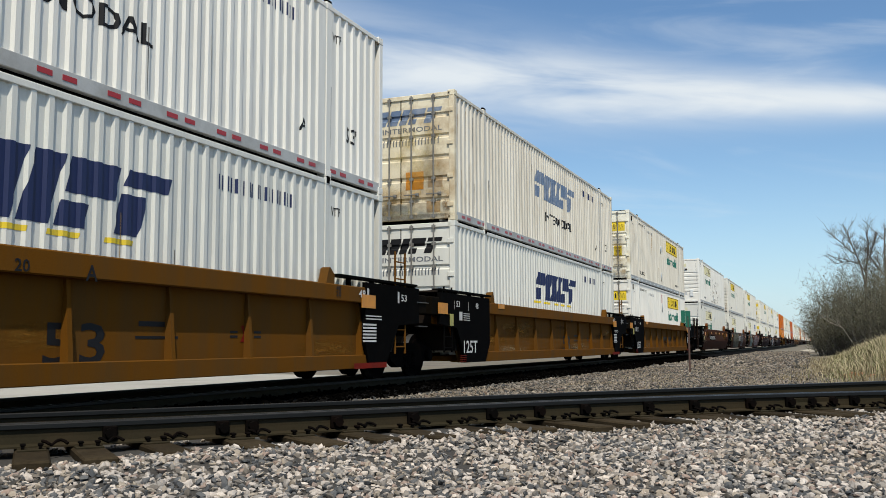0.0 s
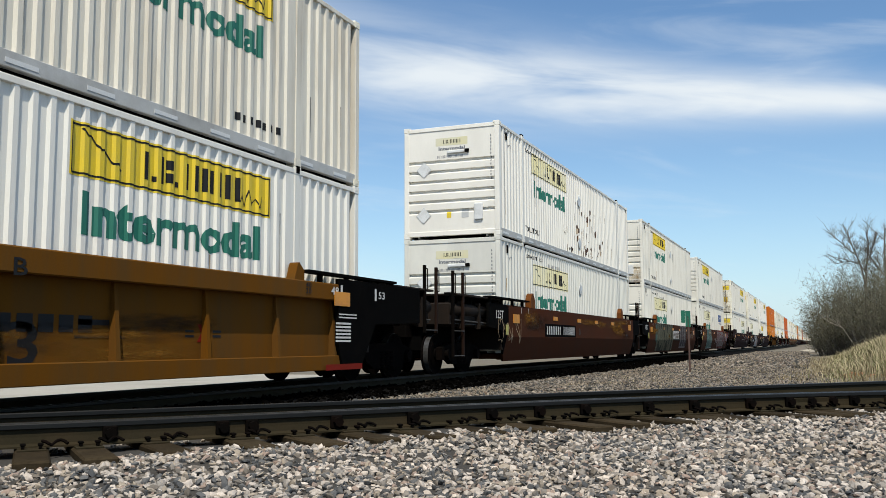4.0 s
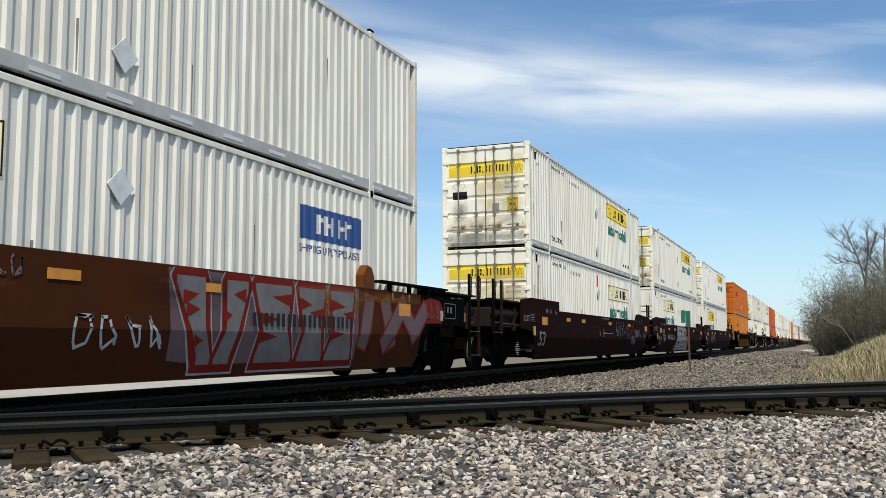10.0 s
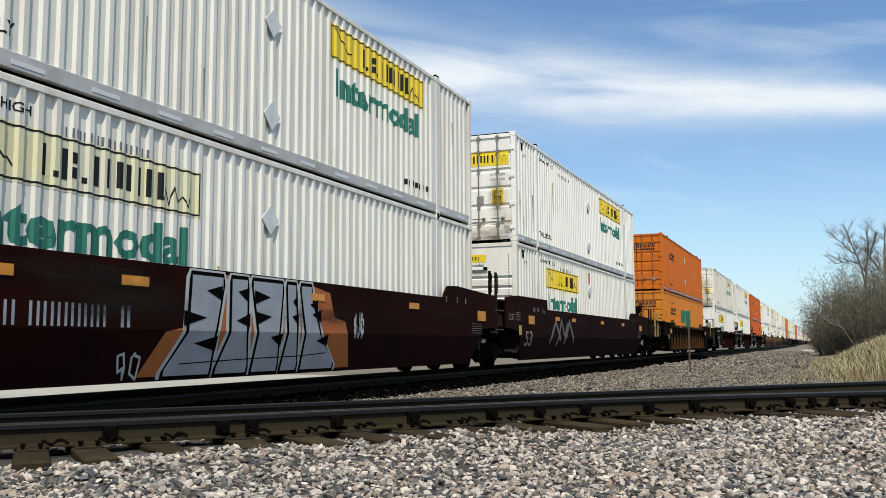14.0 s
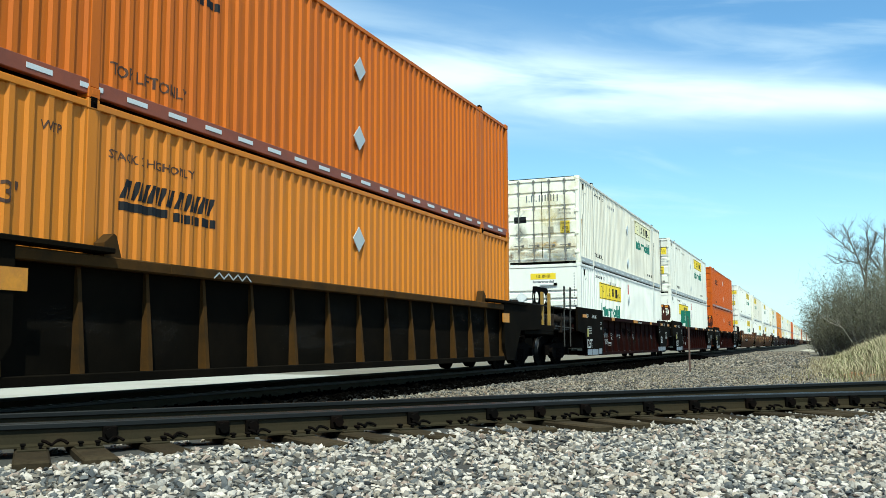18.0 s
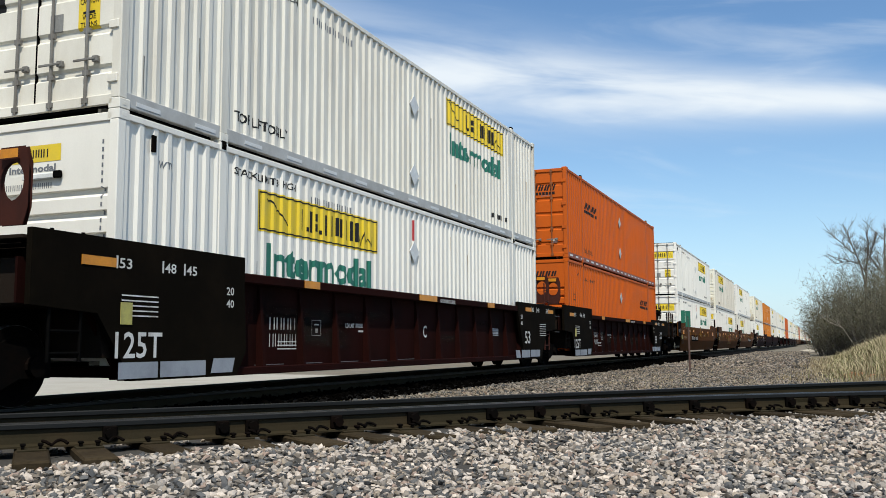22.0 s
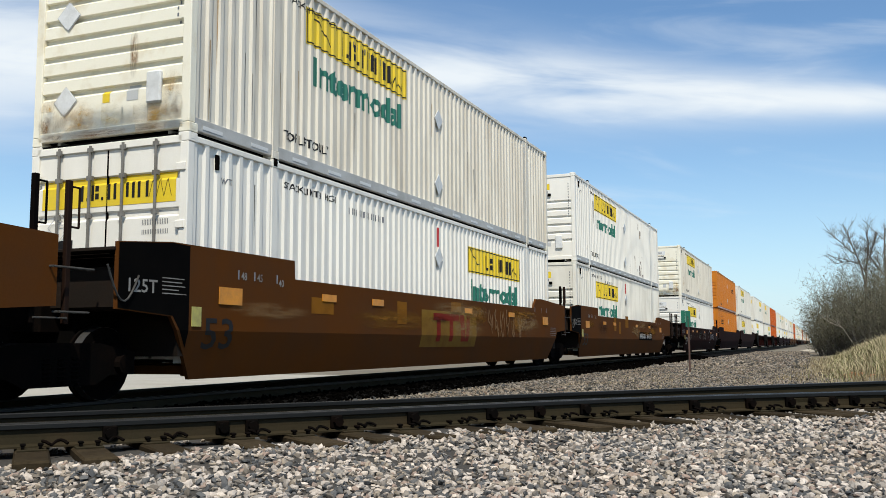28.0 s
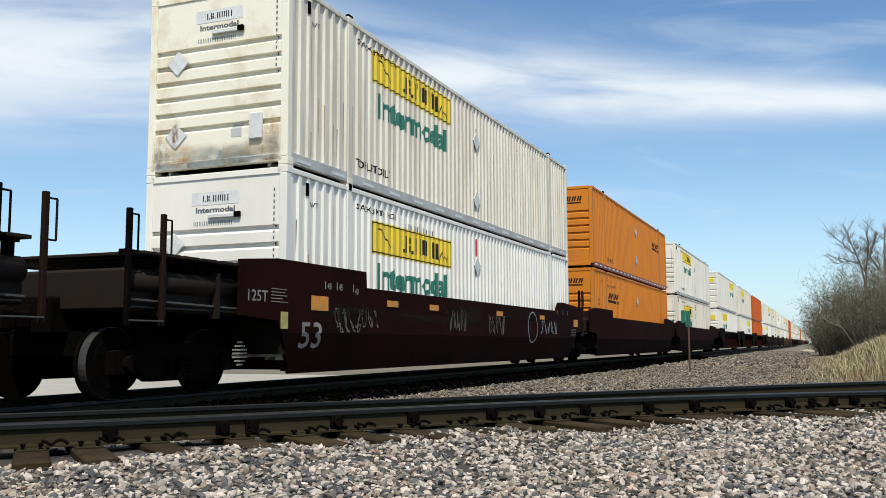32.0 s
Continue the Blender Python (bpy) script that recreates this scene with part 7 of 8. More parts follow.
LOADS = [
    # lower box, upper box of each unit
    (("w", W3, "door", swift_marks(False), "white corrugated container with dark blue slanted marks"), ("w", W0, "door", swift_marks(True), "white corrugated container with black lettering")),
    (("w", W3, "door", swift_marks(False), "white corrugated container with dark blue slanted marks"), ("w", W2, "door", swift_marks(True), "cream corrugated container with rust-stained doors")),
    (("w", W0, "door", hunt_marks(False, doors=True, upper=False), "white corrugated container with yellow sign and doors leading"), ("w", W2, "door", hunt_marks(False, doors=True), "weathered white container with stained doors and yellow sign")),
    (("w", W3, "nose", hunt_marks(True, low=True, upper=False), "white corrugated container with pale yellow sign"), ("w", W0, "nose", rusty(hunt_marks(True), 5.5, 13.5, 70), "white container with peeling rust-spotted paint")),
    (("w", W1, "nose", hunt_marks(True, low=True, upper=False, white_nose=True), "white container with faded yellow sign, ribbed end"), ("w", W1, "nose", hunt_marks(False), "white container with yellow sign and stained ribbed end")),
    (("w", W1, "nose", hunt_marks(True, low=True, upper=False, uline=True), "white container with pale sign and a blue sign plate"), ("w", W1, "nose", hunt_marks(False), "white container with yellow sign and ribbed end")),
    (("w", W1, "door", hunt_marks(True, doors=True, upper=False, low=True), "white container with stained doors and pale sign"), ("w", W1, "door", hunt_marks(False, doors=True), "white container with doors leading and yellow sign")),
    (("w", W1, "nose", hunt_marks(True, low=True, upper=False, white_nose=True), "white container with outlined pale sign, ribbed end"), ("w", W1, "door", hunt_marks(False, doors=True), "white container with soot-stained doors and yellow sign")),
    (("w", W1, "nose", hunt_marks(False, low=True, upper=False), "white container with yellow sign, ribbed end"), ("w", W0, "door", hunt_marks(False, doors=True), "white container with soot-streaked doors and yellow sign")),
    (("o", ORANGES[1], "door", orange_marks(False), "faded orange container with black marks"), ("o", ORANGES[2], "door", orange_marks(True), "reddened orange container with rust runs")),
    (("w", W0, "nose", hunt_marks(False, low=True, upper=False), "clean white container with yellow sign, ribbed end"), ("w", W2, "door", hunt_marks(True, doors=True), "weathered white container with rusty doors and pale sign")),
    (("w", W0, "nose", hunt_marks(False, low=True, upper=False), "clean white container with yellow sign, ribbed end"), ("w", W1, "door", hunt_marks(False, doors=True), "white container with doors leading and yellow sign")),
    (("o", ORANGES[0], "nose", orange_marks(False, far_mark=True, doors=False), "bright orange container with ribbed end"), ("o", ORANGES[0], "door", orange_marks(True), "bright orange container with doors leading")),
    (("w", W0, "door", hunt_marks(False, doors=True, upper=False), "white container with doors leading and yellow sign"), ("w", W0, "door", hunt_marks(False, doors=True), "white container with doors leading and yellow sign")),
    (("w", W0, "door", hunt_marks(False, doors=True, upper=False, low=True), "white container with doors leading and yellow sign"), ("w", W2, "nose", hunt_marks(False), "grimy white container with stained ribbed end")),
    (("w", W1, "nose", hunt_marks(False, low=True, upper=False), "white container with yellow sign, ribbed end"), ("w", W0, "nose", rusty(hunt_marks(False), 8.5, 13.0, 16, 2.2), "white container with small dark chips in its paint")),
    (("w", W0, "nose", hunt_marks(False, low=True, upper=False, white_nose=True), "clean white container with yellow sign, ribbed end"), ("w", W2, "nose", hunt_marks(False, white_nose=True), "cream container with rust-stained ribbed end")),
    (("o", ORANGES[1], "nose", orange_marks(False, doors=False), "light orange container with ribbed end"), ("o", ORANGES[1], "nose", orange_marks(True, far_mark=True, doors=False), "bright orange container with ribbed end")),
    (("w", W2, "nose", hunt_marks(False, low=True, upper=False), "cream container with yellow sign"), ("w", W1, "nose", hunt_marks(False), "white steel container with yellow sign plate")),
]
DIRTY = {(1, 1): 3, (2, 1): 2, (6, 0): 2, (4, 1): 1, (10, 1): 2, (14, 1): 2, (16, 1): 2, (7, 1): 2, (6, 1): 2, (8, 1): 1, (5, 0): 1, (15, 0): 1}


def place(ob, z, front):
    MOVERS.append((ob, z, front))


def k_runs(label):
    """How streaked a box is, by its state."""
    return 22 if any(w in label for w in ("weathered", "grimy", "cream", "stained", "soot", "peeling")) else 8


def load(spec, seed, near, dirty):
    kind, paint, end, marks, label = spec
    if kind == "o":
        return orange(label, paint, end, marks, seed, near)
    c = white(label, paint, end, marks, seed, near, (None, None, END_DIRTY, END_RUSTY)[dirty or 0])
    if near and k_runs(label):
        runs_down(c, seed, k_runs(label))
    if dirty and near:
        worn_end(c, seed, end, dirty)
    return c


SCRAWL_TAN = material("faded tan spray paint", (0.26, 0.15, 0.07), 0.8, spec=0.1, dirt=(0.14, 0.06, 0.02), dirt_amount=0.7, dirt_scale=4)
TEAL_EDGE = [(2.42, 0.25), (2.45, 0.7), (2.55, 1.0), (2.70, 1.08), (2.73, 1.5), (3.9, 1.5), (4.3, 1.40), (4.55, 1.48), (5.1, 1.47), (5.25, 1.4), (5.2, 1.08), (5.5, 1.05), (5.62, 0.9), (5.5, 0.55), (5.6, 0.28)]


OCHRE_PATCH = material("touched-up ochre paint", (0.21, 0.085, 0.008), 0.8, spec=0.08, dirt=(0.12, 0.045, 0.006), dirt_amount=0.7, dirt_scale=3)


def dress(car, k, style):
    """Stencils, reflectors and spray paint of each unit of the near part of the train."""
    T, S = WHITE_TEXT, sill_mark
    if style == "yellow":
        S("stencil", [], T, car, [("125T", -0.06, 0.40, 0.26, 0.82)], x=1.508, label="white load stencil")
        S("stencil", [], BLACK_TEXT, car, [("53", 8.62, 0.40, 0.42, 0.86)], x=PANEL_X, label="large black stencil")
        S("stencil", [rect(10.0, 10.45, 0.80, 0.86), rect(9.95, 10.7, 0.66, 0.69), rect(11.75, 11.92, 0.74, 0.77), rect(11.75, 11.92, 0.68, 0.71), rect(12.3, 12.47, 0.74, 0.77), rect(12.3, 12.47, 0.68, 0.71)], BLACK_TEXT, car, x=PANEL_X)
        S("stencil", [rect(11.98, 12.06, 0.62, 0.84, 0.7), rect(12.14, 12.22, 0.62, 0.84, -0.7)], T_RED, car, x=PANEL_X)
        S("stencil", [], BLACK_TEXT, car, [("A" if k == 0 else "C" if k == 1 else "B", 8.99, 1.25, 0.17, 0.17), ("20", 8.08, 1.29, 0.12, 0.18), ("20", 14.3, 1.34, 0.08, 0.16), ("40", 14.3, 1.43, 0.08, 0.16)], x=1.502)
        S("stencil", [rect(15.35, 15.42, 1.32, 1.52), rect(16.55, 16.62, 1.32, 1.52)], T, car, [("48", 15.05, 1.36, 0.12, 0.24), ("53", 16.7, 1.36, 0.12, 0.24), ("53", -0.48, 1.36, 0.12, 0.2), ("48", 0.66, 1.36, 0.12, 0.18)], x=1.508)
        S("stencil", [rect(15.2, 15.7, 0.9 - 0.055 * i, 0.93 - 0.055 * i) for i in range(6)] + [rect(15.3, 15.9, 1.05, 1.07), rect(15.3, 15.9, 1.0, 1.02)], T, car, x=1.508)
        S("stencil", [rect(-0.60, -0.60 + 0.012, 1.30, 1.48), rect(0.22, 0.232, 1.30, 1.48), rect(-0.32, -0.14, 1.08, 1.26)] + [rect(-0.08, 0.3, 1.22 - 0.045 * i, 1.235 - 0.045 * i) for i in range(4)], T, car, x=1.508)
        S("red_band", [rect(14.9, 16.1, 0.19, 0.28)], T_RED, car, x=1.508)
        S("stencil", [rect(-0.3, 0.1, 0.34 - 0.04 * i, 0.352 - 0.04 * i) for i in range(4)], T_RED, car, x=1.508)
        if k == 2:
            S("number_marking", blocks(7.6, 10.2, 0.72, 0.9, 10, 0.35), BLACK_TEXT, car, x=PANEL_X)
    elif style == "red":
        S("stencil_ground", [rect(-0.95, 0.12, 1.08, 1.50)], BLACK, car, lift=0.003)
        S("stencil", [], T, car, [("125T", -0.82, 1.19, 0.19, 0.54)], lift=0.007, label="white load stencil")
        S("tick", [rect(1.15, 1.18, 1.36, 1.5), rect(1.75, 1.78, 1.36, 1.5), rect(14.9, 14.93, 1.36, 1.5), rect(15.6, 15.63, 1.36, 1.5)], T, car)
        if k == 3:
            S("number_ground", [rect(3.3, 6.75, 0.78, 1.14)], BLACK, car, lift=0.003)
            S("number_marking", tally(3.45, 5.0, 0.84, 1.08, 4, 0.22, 0.1) + tally(5.25, 6.6, 0.84, 1.08, 6, 0.22, 0.1), T, car, lift=0.007)
            S("stencil", [], BLACK_TEXT, car, [("B", 7.15, 0.86, 0.2, 0.22)])
            scribble(car, 5, -0.8, 1.2, 0.6, 1.2, RUST_STREAK, 3, 0.02)
        if k == 4:
            S("spray_back", [[(1.75, 0.75), (1.9, 1.34), (2.2, 1.5), (2.5, 1.5), (2.4, 0.8), (2.2, 0.55)], [(6.7, 1.52), (7.05, 1.52), (7.1, 1.25), (6.9, 1.05), (6.7, 1.1)]], T_TEAL, car, lift=0.004, label="teal sprayed background")
            S("spray_back", [[(2.05, 0.24), (2.12, 0.6), (2.25, 0.9), (2.3, 1.5), (6.9, 1.5), (6.95, 1.1), (6.85, 0.8), (7.0, 0.24)]], T_SHADE, car, lift=0.006, label="black-green sprayed background")
            wild(car, 11, 2.35, 6.95, 0.22, 1.50, T_OLIVE, T_LINE, 6, 0.016, 0.36, order=(0, 4, 2, 3, 1, 6))
            S("trade_mark", [rect(u, u + 0.60, 0.83, 1.22, 0.15) for u in (7.2, 7.92, 8.64)], T, car, lift=0.008, label="white slab block marks")
            S("trade_mark_edge", [rect(7.22, 9.28, 0.90 + 0.065 * i, 0.925 + 0.065 * i, 0.15) for i in range(4)], REDBROWN, car, lift=0.012)
            S("spray_fill", [rect(6.98, 9.60, 0.74, 1.27)], T_SHADE, car, lift=0.005, label="black sprayed ground")
            slabs(car, (((9.78, 10.42), (9.72, 10.50)), ((10.68, 11.22), (10.66, 11.24)), ((11.42, 11.96), (11.38, 11.94))), 0.42, 1.46, T_DUSK, T_GREY, T_GREY, halo_w=0.09, line_w=0.0, waist=0.9)
            scribble(car, 13, 12.2, 15.3, 0.85, 1.35, T_GREY, 5, 0.03)
        if k == 5:
            S("spray_fill", [TEAL_EDGE], T_TEAL, car, lift=0.006, label="teal sprayed block")
            S("spray_outline", ribbon(TEAL_EDGE + TEAL_EDGE[:1], 0.022), T_WHITE, car, lift=0.010, label="white sprayed outline")
            for u, top_z, sway in ((3.0, 1.25, 0.1), (3.45, 1.45, 0.12), (3.95, 1.47, 0.2), (4.45, 1.40, 0.28), (4.9, 1.1, 0.25)):
                S("spray_outline", ribbon([(u - 0.28 + sway + 0.34 * f ** 0.6 - 0.10 * math.sin(f * 3.1), 0.27 + (top_z - 0.27) * f) for f in (0, 0.15, 0.3, 0.45, 0.6, 0.75, 0.9, 1.0)], 0.020), T_WHITE, car, lift=0.010)
            scribble(car, 15, 2.85, 3.4, 0.75, 1.1, T_WHITE, 2, 0.022)
            scribble(car, 14, 4.6, 5.5, 0.6, 1.0, T_WHITE, 2, 0.022)
            S("spray_back", [[(8.9, 0.4), (8.8, 1.5), (13.6, 1.5), (13.6, 0.34), (9.6, 0.34)]], T_PLUM, car, lift=0.004, label="faded plum sprayed ground")
            slabs(car, (((8.95, 9.50), (9.45, 9.72)), ((9.95, 10.42), (9.80, 10.12)), ((10.60, 11.50), (10.70, 11.62)), ((11.72, 12.45), (11.80, 12.50)), ((12.66, 13.40), (12.60, 13.42))), 0.34, 1.42, T_GREY, T_RED, T_SILVER, halo_w=0.13, line_w=0.10, waist=0.66)
            wild(car, 17, 13.8, 16.0, 0.45, 1.46, T_PLUM, T_RED, 2, 0.05, 0.30, order=(6, 3))
            S("spray_back", [[(16.25, 0.98), (16.25, 1.40), (16.6, 1.48), (17.1, 1.44), (17.35, 1.2), (17.2, 1.0)]], T_RED, car, lift=0.004, label="red sprayed ground")
            scribble(car, 18, 16.35, 17.1, 1.05, 1.42, T_PLUM, 3, 0.022)
            S("stencil", [rect(17.35, 17.95, 1.40, 1.415), rect(17.35, 17.95, 1.10, 1.115), rect(17.35, 17.365, 1.10, 1.415), rect(17.935, 17.95, 1.10, 1.415), rect(17.48, 17.56, 1.22, 1.34), rect(17.66, 17.74, 1.22, 1.34)], T_GREY, car, lift=0.008)
            S("sticker", [rect(17.12, 17.26, 1.05, 1.25)], SCUFFED, car, lift=0.008, label="scuffed pale label")
            S("stencil", tally(10.5, 13.4, 0.84, 1.02, 10, 0.26), BLACK_TEXT, car, lift=0.030)
            scribble(car, 19, 7.3, 8.8, 0.55, 0.9, T_WHITE, 4, 0.035)
            scribble(car, 20, 6.1, 6.7, 1.25, 1.45, T_GREY, 3, 0.02)
    elif style in ("maroon", "brown"):
        S("stencil", [], STENCIL_DIM if style == "maroon" else BLACK_TEXT, car, [("53", 0.18, 0.54, 0.38, 0.62)], label="large load-length stencil")
        S("stencil", [rect(-0.62, -0.62 + w_, 1.36 - 0.045 * i, 1.372 - 0.045 * i) for i, w_ in enumerate((0.40, 0.36, 0.42, 0.30, 0.44))], STENCIL_DIM, car)
        S("stencil", [], STENCIL_DIM, car, [("125T", -1.18, 1.18, 0.15, 0.48), ("48", 0.95, 1.44, 0.10, 0.13), ("45", 1.32, 1.44, 0.10, 0.13), ("40", 1.86, 1.40, 0.10, 0.13)])
        S("tick", [rect(y, y + 0.025, 1.44, 1.56) for y in (0.88, 1.25, 1.80, 14.4, 15.0, 15.5)], T_SILVER, car)
        S("stencil", [rect(15.9, 16.5, 1.02 - 0.05 * i, 1.032 - 0.05 * i) for i in range(5)], T_GREY, car)
        if k == 7:
            S("number_marking", tally(2.88, 3.60, 0.78, 1.02, 4, 0.20) + tally(3.72, 4.80, 0.78, 1.02, 6, 0.20) + tally(4.98, 5.18, 0.78, 1.02, 1, 0.24), T_SILVER, car)
        if style == "brown":
            S("stencil_ground", [[(-1.34, 0.99), (-0.42, 0.93), (-0.12, 0.55), (-0.12, 1.78), (-0.44, 1.79), (-1.34, 1.71)]], BLACK, car, lift=0.003)
            pr = random.Random(k)
            S("faded_patch", [rect(u, u + pr.uniform(0.3, 0.7), z, z + pr.uniform(0.15, 0.5)) for u, z in ((pr.uniform(2.5, 5.0), 1.05), (5.79, 0.95), (pr.uniform(7, 9), 1.2), (pr.uniform(11, 13.5), 1.02))], OCHRE_PATCH, car, lift=0.003, label="lighter ochre paint patches")
            a = {13: 4.0, 15: 9.9}.get(k)
            if a:
                S("number_ground", [rect(a, a + 3.2, 0.72, 1.06)], BLACK, car, lift=0.003)
                S("number_marking", tally(a + 0.2, a + 1.5, 0.80, 0.99, 4, 0.20, 0.1) + tally(a + 1.8, a + 3.0, 0.80, 0.99, 6, 0.20, 0.1), T, car, lift=0.007)
        if k == 6:
            S("stencil", blocks(8.05, 9.6, 0.93, 0.965, 14, 0.5) + blocks(8.0, 9.0, 1.44, 1.47, 10, 0.5) + ribbon([(8.14 + 0.10 * math.cos(i), 0.95 + 0.13 * math.sin(i)) for i in (0, 1.05, 2.1, 3.14, 4.2, 5.25, 6.3)], 0.015), T_SILVER, car, [("A", 7.50, 0.86, 0.17, 0.14)])
            scribble(car, 21, 10.2, 11.9, 0.85, 1.40, T_SILVER, 5, 0.014)
            scribble(car, 22, 12.0, 13.0, 0.75, 1.30, T_GREY, 3, 0.016)
            scribble(car, 32, 13.1, 13.8, 0.95, 1.36, T_RED, 4, 0.03)
            scribble(car, 33, 13.2, 14.0, 0.55, 0.90, T_SILVER, 4, 0.02)
            scribble(car, 34, 13.9, 15.2, 0.85, 1.15, T_SILVER, 5, 0.022)
        if k == 7:
            S("spray_back", [[(5.4, 0.22), (5.75, 0.74), (6.1, 0.8), (6.25, 1.49), (6.6, 1.5), (8.2, 1.40), (9.0, 1.47), (9.6, 1.38), (9.75, 1.0), (10.1, 0.95), (10.45, 0.22)]], T_ORANGE, car, lift=0.004, label="orange sprayed background")
            slabs(car, (((6.20, 6.82), (5.85, 6.72)), ((7.02, 7.36), (6.85, 7.52)), ((7.50, 8.22), (7.66, 8.26)), ((8.36, 8.58), (8.38, 8.78)), ((8.74, 9.02), (8.92, 9.86))), 0.22, 1.44, T_SILVER, BLACK, T_WHITE)
            S("spray_outline", ribbon([(6.1, 0.36), (7.5, 0.40), (8.8, 0.42), (9.6, 0.46)], 0.014), BLACK, car, lift=0.020)
            scribble(car, 35, 1.25, 1.95, 0.95, 1.28, T_WHITE, 4, 0.03)
            scribble(car, 36, 1.45, 2.0, 0.68, 0.98, T_WHITE, 4, 0.03)
            scribble(car, 31, 5.0, 5.45, 0.2, 0.5, T_WHITE, 2, 0.03)
            scribble(car, 24, 10.4, 10.75, 0.7, 1.1, T_WHITE, 3, 0.04)
        if k == 8:
            wild(car, 25, 2.7, 5.0, 0.45, 1.36, T_GREY, MAROON, 3, 0.02, 0.16, order=(5, 3, 5))
        if k == 14:
            S("sign_ground", [rect(6.88, 9.9, 0.53, 1.25)], material("faded yellow ground", (0.19, 0.105, 0.014), 0.7, spec=0.1, dirt=(0.11, 0.048, 0.008), dirt_amount=0.8, dirt_scale=1.5, edge=0.50), car, lift=0.003)
            S("trade_mark", [rect(7.45, 8.85, 1.06, 1.20), rect(7.62, 7.82, 0.64, 1.06), rect(8.30, 8.50, 0.64, 1.06), rect(8.98, 9.22, 0.64, 1.20, -0.18), rect(9.22, 9.42, 0.64, 1.20, 0.12)], T_RED, car, lift=0.007, label="faded red block marks")
        if k == 14:
            scribble(car, 41, 10.6, 13.2, 0.75, 1.40, SCRAWL_TAN, 6, 0.03)
        if k == 16:
            for q, (ya_, yb_, za_, zb_, n_) in enumerate(((1.15, 2.75, 0.86, 1.16, 7), (1.3, 2.1, 0.78, 0.92, 4), (6.0, 7.0, 0.86, 1.30, 5), (8.4, 9.6, 0.80, 1.25, 5), (12.6, 14.3, 0.86, 1.22, 5))):
                scribble(car, 50 + q, ya_, yb_, za_, zb_, STENCIL_DIM if q < 4 else T_SILVER, n_, 0.016 if q < 4 else 0.03)
            S("spray_outline", ribbon([(11.9 + 0.42 * math.cos(i * 0.42), 1.02 + 0.40 * math.sin(i * 0.42)) for i in range(16)], 0.035), T_SILVER, car, lift=0.010, label="pale sprayed ring")
    elif style == "wrwk":
        S("stencil", [], T, car, [("125T", -0.18, 0.45, 0.28, 0.76)], x=1.508, label="white load stencil")
        S("stencil", [], T, car, [("53", 14.58, 0.60, 0.31, 0.45)], x=1.508, label="large white load-length stencil")
        S("stencil", [rect(u, u + 0.03, 1.41, 1.55) for u in (-0.20, 0.55, 0.94, 15.12, 15.62, 16.78)], T, car,
          [("53", -0.15, 1.42, 0.11, 0.2), ("48", 0.60, 1.42, 0.11, 0.2), ("45", 0.99, 1.42, 0.11, 0.2), ("45", 15.18, 1.42, 0.11, 0.2), ("48", 15.68, 1.42, 0.11, 0.2), ("53", 16.52, 1.42, 0.11, 0.2),
           ("20", 1.80, 1.22, 0.10, 0.16), ("40", 1.80, 1.06, 0.10, 0.16), ("20", 14.22, 1.22, 0.10, 0.16), ("40", 14.22, 1.06, 0.10, 0.16)], x=1.508)
        S("white_plate", [rect(-0.12, 0.52, 0.22, 0.40), rect(0.56, 1.40, 0.22, 0.40), rect(1.50, 1.95, 0.24, 0.42, 0.3), rect(13.85, 14.2, 0.24, 0.43, -0.4), rect(14.28, 15.0, 0.24, 0.43), rect(15.06, 15.9, 0.25, 0.43)], T_SILVER, car, x=1.508, label="scuffed pale jacking pads")
        S("stencil", [rect(-0.1, 0.5, 1.12 - 0.055 * i, 1.135 - 0.055 * i) for i in range(5)] + [rect(WL - 0.25, WL + 0.35, 1.1 - 0.06 * i, 1.115 - 0.06 * i) for i in range(6)] + [rect(3.0, 3.5, 0.62 - 0.05 * i, 0.635 - 0.05 * i) for i in range(3)], T, car, x=1.508)
        S("number_marking", tally(5.65, 6.0, 0.86, 0.93, 7, 0.24) + [rect(5.75, 6.0, 0.79, 0.82)] + tally(3.05, 3.78, 0.80, 0.97, 4, 0.13) + tally(3.05, 3.80, 0.56, 0.74, 5, 0.13), T, car, x=PANEL_X)
        S("stencil", [rect(4.22, 4.50, 0.95, 0.96), rect(4.22, 4.50, 0.72, 0.73), rect(4.22, 4.23, 0.72, 0.96), rect(4.49, 4.50, 0.72, 0.96), rect(4.29, 4.43, 0.88, 0.90), rect(4.33, 4.40, 0.76, 0.83)], T, car, [("LD LMT", 5.30, 0.86, 0.07, 0.30)], x=PANEL_X)
        S("stencil", [rect(u, u + 0.75, 0.305, 0.315) for u in (2.7, 3.8, 5.0, 6.1, 7.3)], T_GREY, car, x=PANEL_X)
        S("stencil", [], T, car, [("A" if k == 12 else "C" if k == 11 else "B", 8.46, 0.72, 0.23, 0.17)], x=PANEL_X)
        S("number_marking", tally(8.95, 9.75, 1.41, 1.48, 12, 0.24), T, car, x=1.502)
        S("stencil", [rect(12.52, 12.97, 0.78 + 0.036 * i, 0.805 + 0.036 * i) for i in range(5)], T_SILVER, car, x=PANEL_X)
    elif style == "dark":
        S("spray_scrawl", ribbon([(3.9 + 0.1 * i, 1.42 + 0.07 * (i % 2)) for i in range(9)], 0.02), T_WHITE, car, x=1.506)


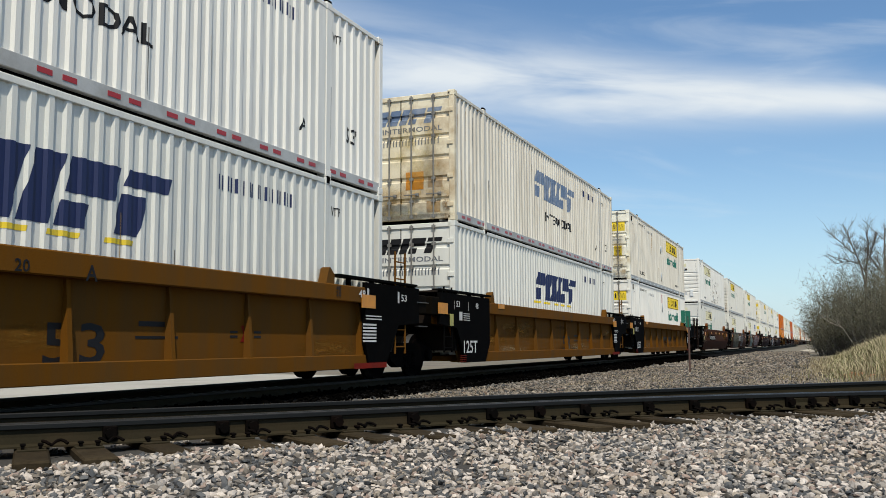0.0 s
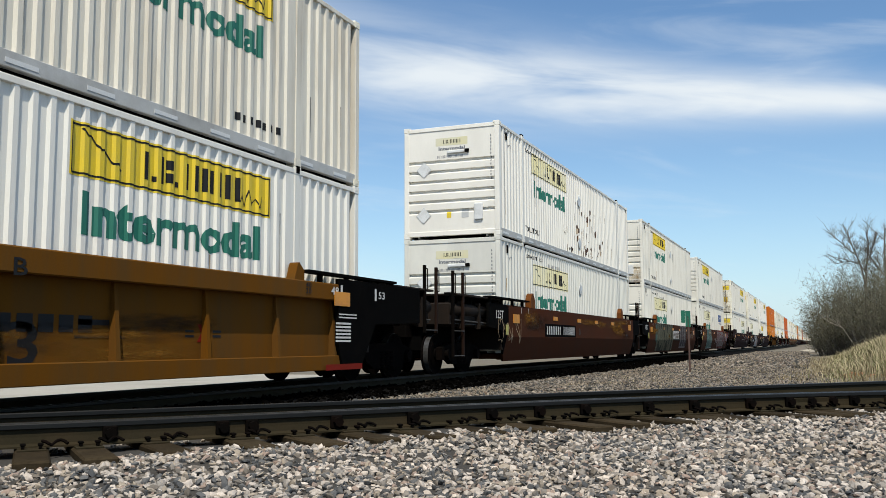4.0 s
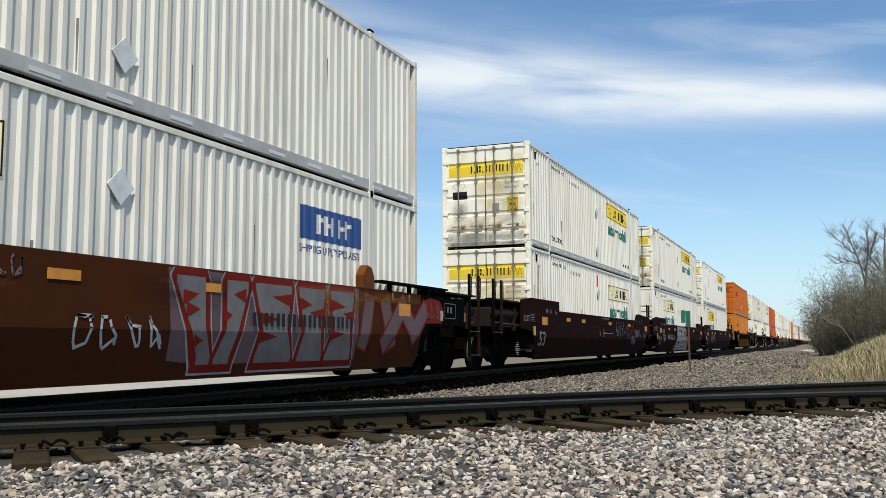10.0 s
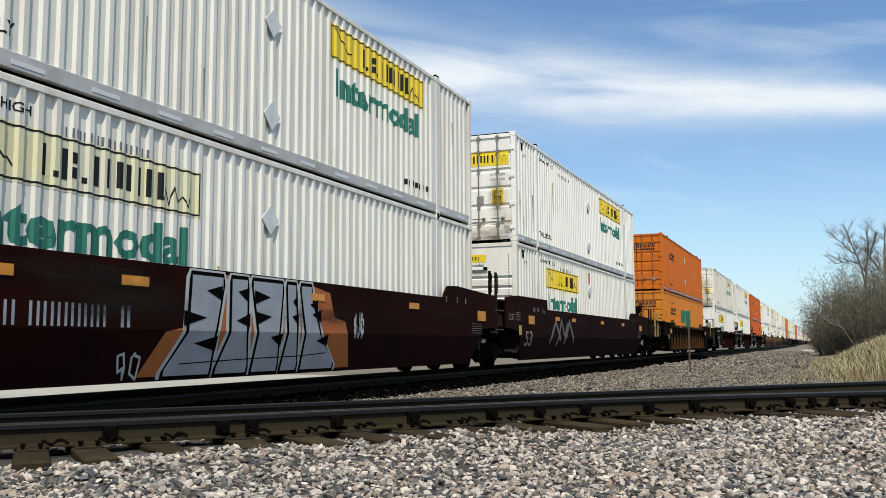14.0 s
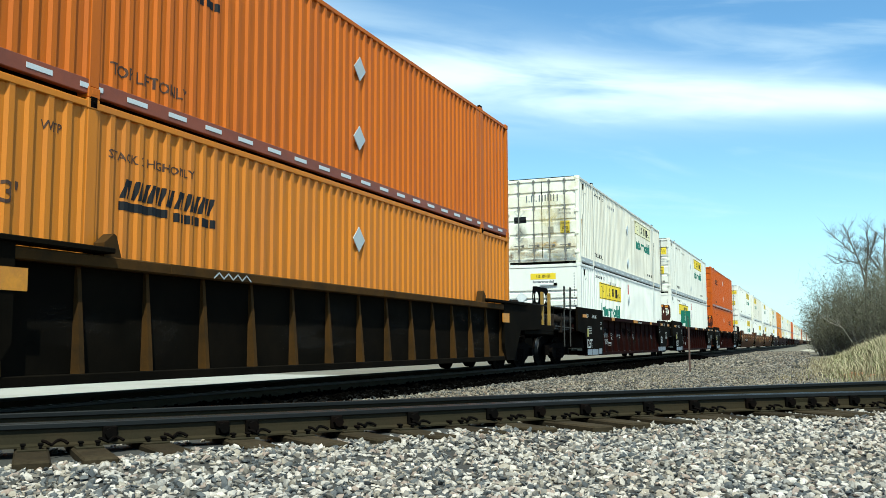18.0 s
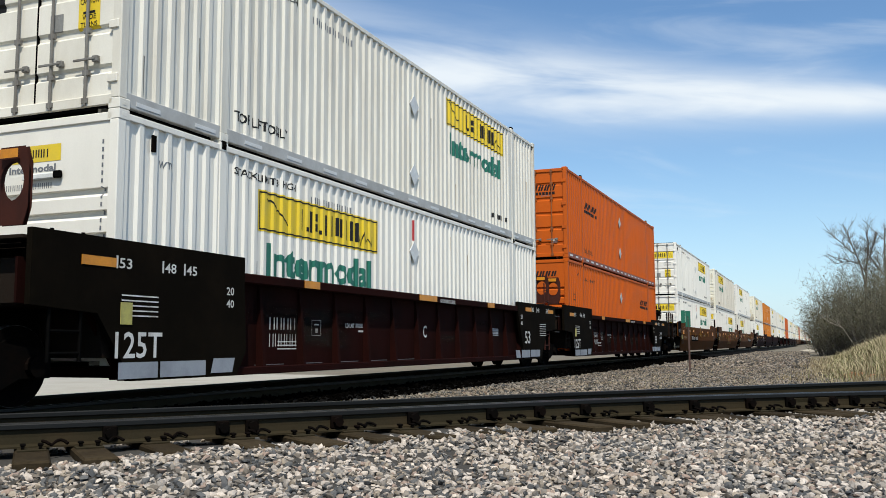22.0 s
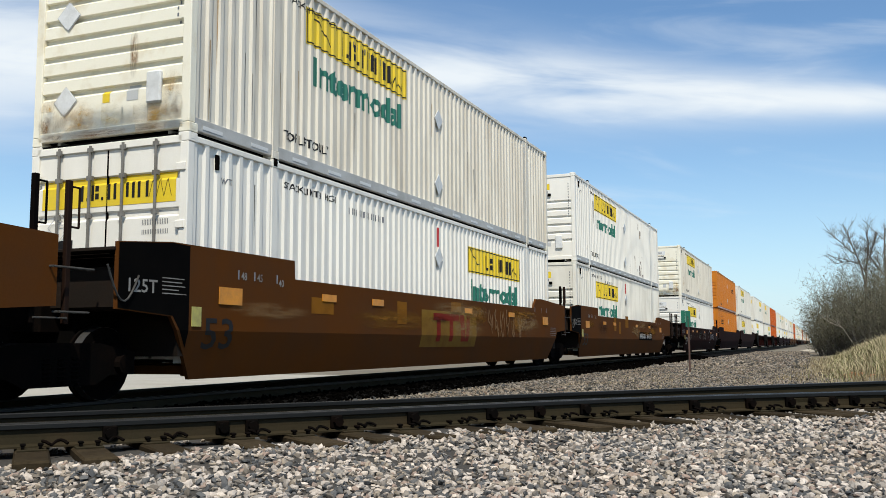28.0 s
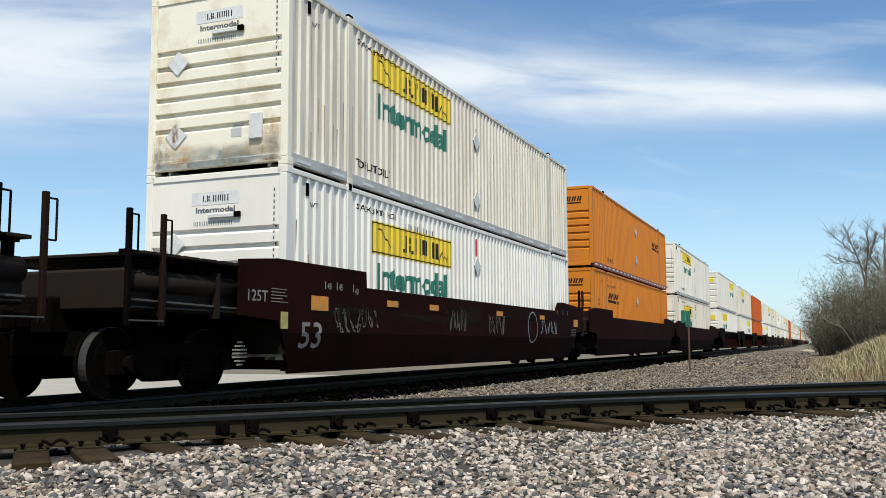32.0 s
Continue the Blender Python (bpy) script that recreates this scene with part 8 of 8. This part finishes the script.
def weather(car, k, style):
    """Scuffs, soot and runs along the side of a well car."""
    rnd = random.Random(100 + k)
    x = 1.463 if style in ("red", "maroon", "brown") else PANEL_X + 0.002
    for i in range(9):
        z = rnd.uniform(0.9, 1.4) if style in ("red", "maroon", "brown") else rnd.uniform(0.4, 1.15)
        smear(car, rnd.choice(("brown", "soot", "pale", "brown")) if style in ("red", "brown", "yellow") else "soot", x + 0.0007 * i, rnd.uniform(0.8, WL - 0.8), z, rnd.uniform(0.5, 1.8), min(rnd.uniform(0.06, 0.3), 1.5 - z))


def make_train():
    for k, front in enumerate(FRONTS):
        st = STYLES[k]
        car = well_car("well_car", CAR_LABEL[st], st, front, ENDS[k], near=k < 17)
        if k < 17:
            dress(car, k, st)
            weather(car, k, st)
        place(car, 0.0, front)
        lo, up = LOADS[k]
        near = k < 17
        place(load(lo, k * 2, near, DIRTY.get((k, 0))), 0.362, front)
        place(load(up, k * 2 + 1, near, DIRTY.get((k, 1))), 0.362 + CH + 0.004, front)
    # the rest of the train, far down the line
    rnd = random.Random(77)
    front = FRONTS[-1]
    pattern = ["w", "w", "o", "w", "w", "w", "w", "w", "o", "w", "w", "w", "w", "w", "o", "w", "w", "w", "w", "o"]
    plain = [("w", W0, "nose", hunt_marks(False), "white steel container with yellow sign plate"), ("w", W1, "door", hunt_marks(False, doors=True), "white steel container with doors leading"),
             ("w", W2, "nose", hunt_marks(True), "cream container with pale sign")]
    for j in range(26):
        front += 22.3 if j == 0 else 23.8 if j % 3 == 0 else 19.55
        st = ("wrwk", "maroon", "brown")[(j // 3) % 3]
        car = well_car("well_car", CAR_LABEL[st], st, front, ("f", "", "r")[j % 3], near=False)
        place(car, 0.0, front)
        for lv in (0, 1):
            if pattern[j % len(pattern)] == "o":
                c = orange("orange corrugated steel freight container", ORANGES[j % 2], "door", lambda c_, s_: None, j, False)
            else:
                sp = plain[(j + lv) % 3]
                c = white(sp[4], sp[1], sp[2], far_marks(sp[2] == "door"), j, False)
            place(c, 0.362 + lv * (CH + 0.004), front)


def far_marks(doors):
    def put(c, seed):
        u0, u1 = (9.85, 13.65) if doors else (2.86, 6.56)
        deal("sign_plate", ("fplate", u0), [rect(u0, u1, 2.02, 2.61)], YELLOW_SIGN, c, "side")
        deal("lettering", ("intermodal", u0, 0.0), [], GREEN_TEXT, c, "side", [("Intermodal", u0 + 0.2, 1.42, 0.44, u1 - u0 - 0.44)])
        deal("sign_plate", ("fend", doors), [rect(-1.0, 1.0, 2.02, 2.4)], YELLOW_SIGN, c, "door" if doors else "nose")
    return put


def motions():
    for ob, z, front in MOVERS:
        walk(ob, [(t, pose(TRACK_X, front - s, z)) for t, s in zip(RUN_T, RUN_S)])
    # wheels roll while they pass near by
    for w, dy, y0 in ROLLERS:
        rows, turned = [], 0.0
        times = [i / FPS for i in range(0, 961)]
        near = [t for t in times if -9.0 < y0 - run(t) < 42.0]
        if not near:
            continue
        keep = [0.0] * (near[0] > 0.05) + near + [32.0] * (near[-1] < 31.95)
        s0 = run(near[0])
        for t in keep:
            s = min(max(run(t), s0), run(near[-1]))
            rows.append((t, pose(0, dy, 0.425, -math.degrees((s - s0) / 0.42))))
        walk(w, rows)


make_ground()
make_tracks()
make_post()
make_train()
make_plants()
make_gravel()
motions()
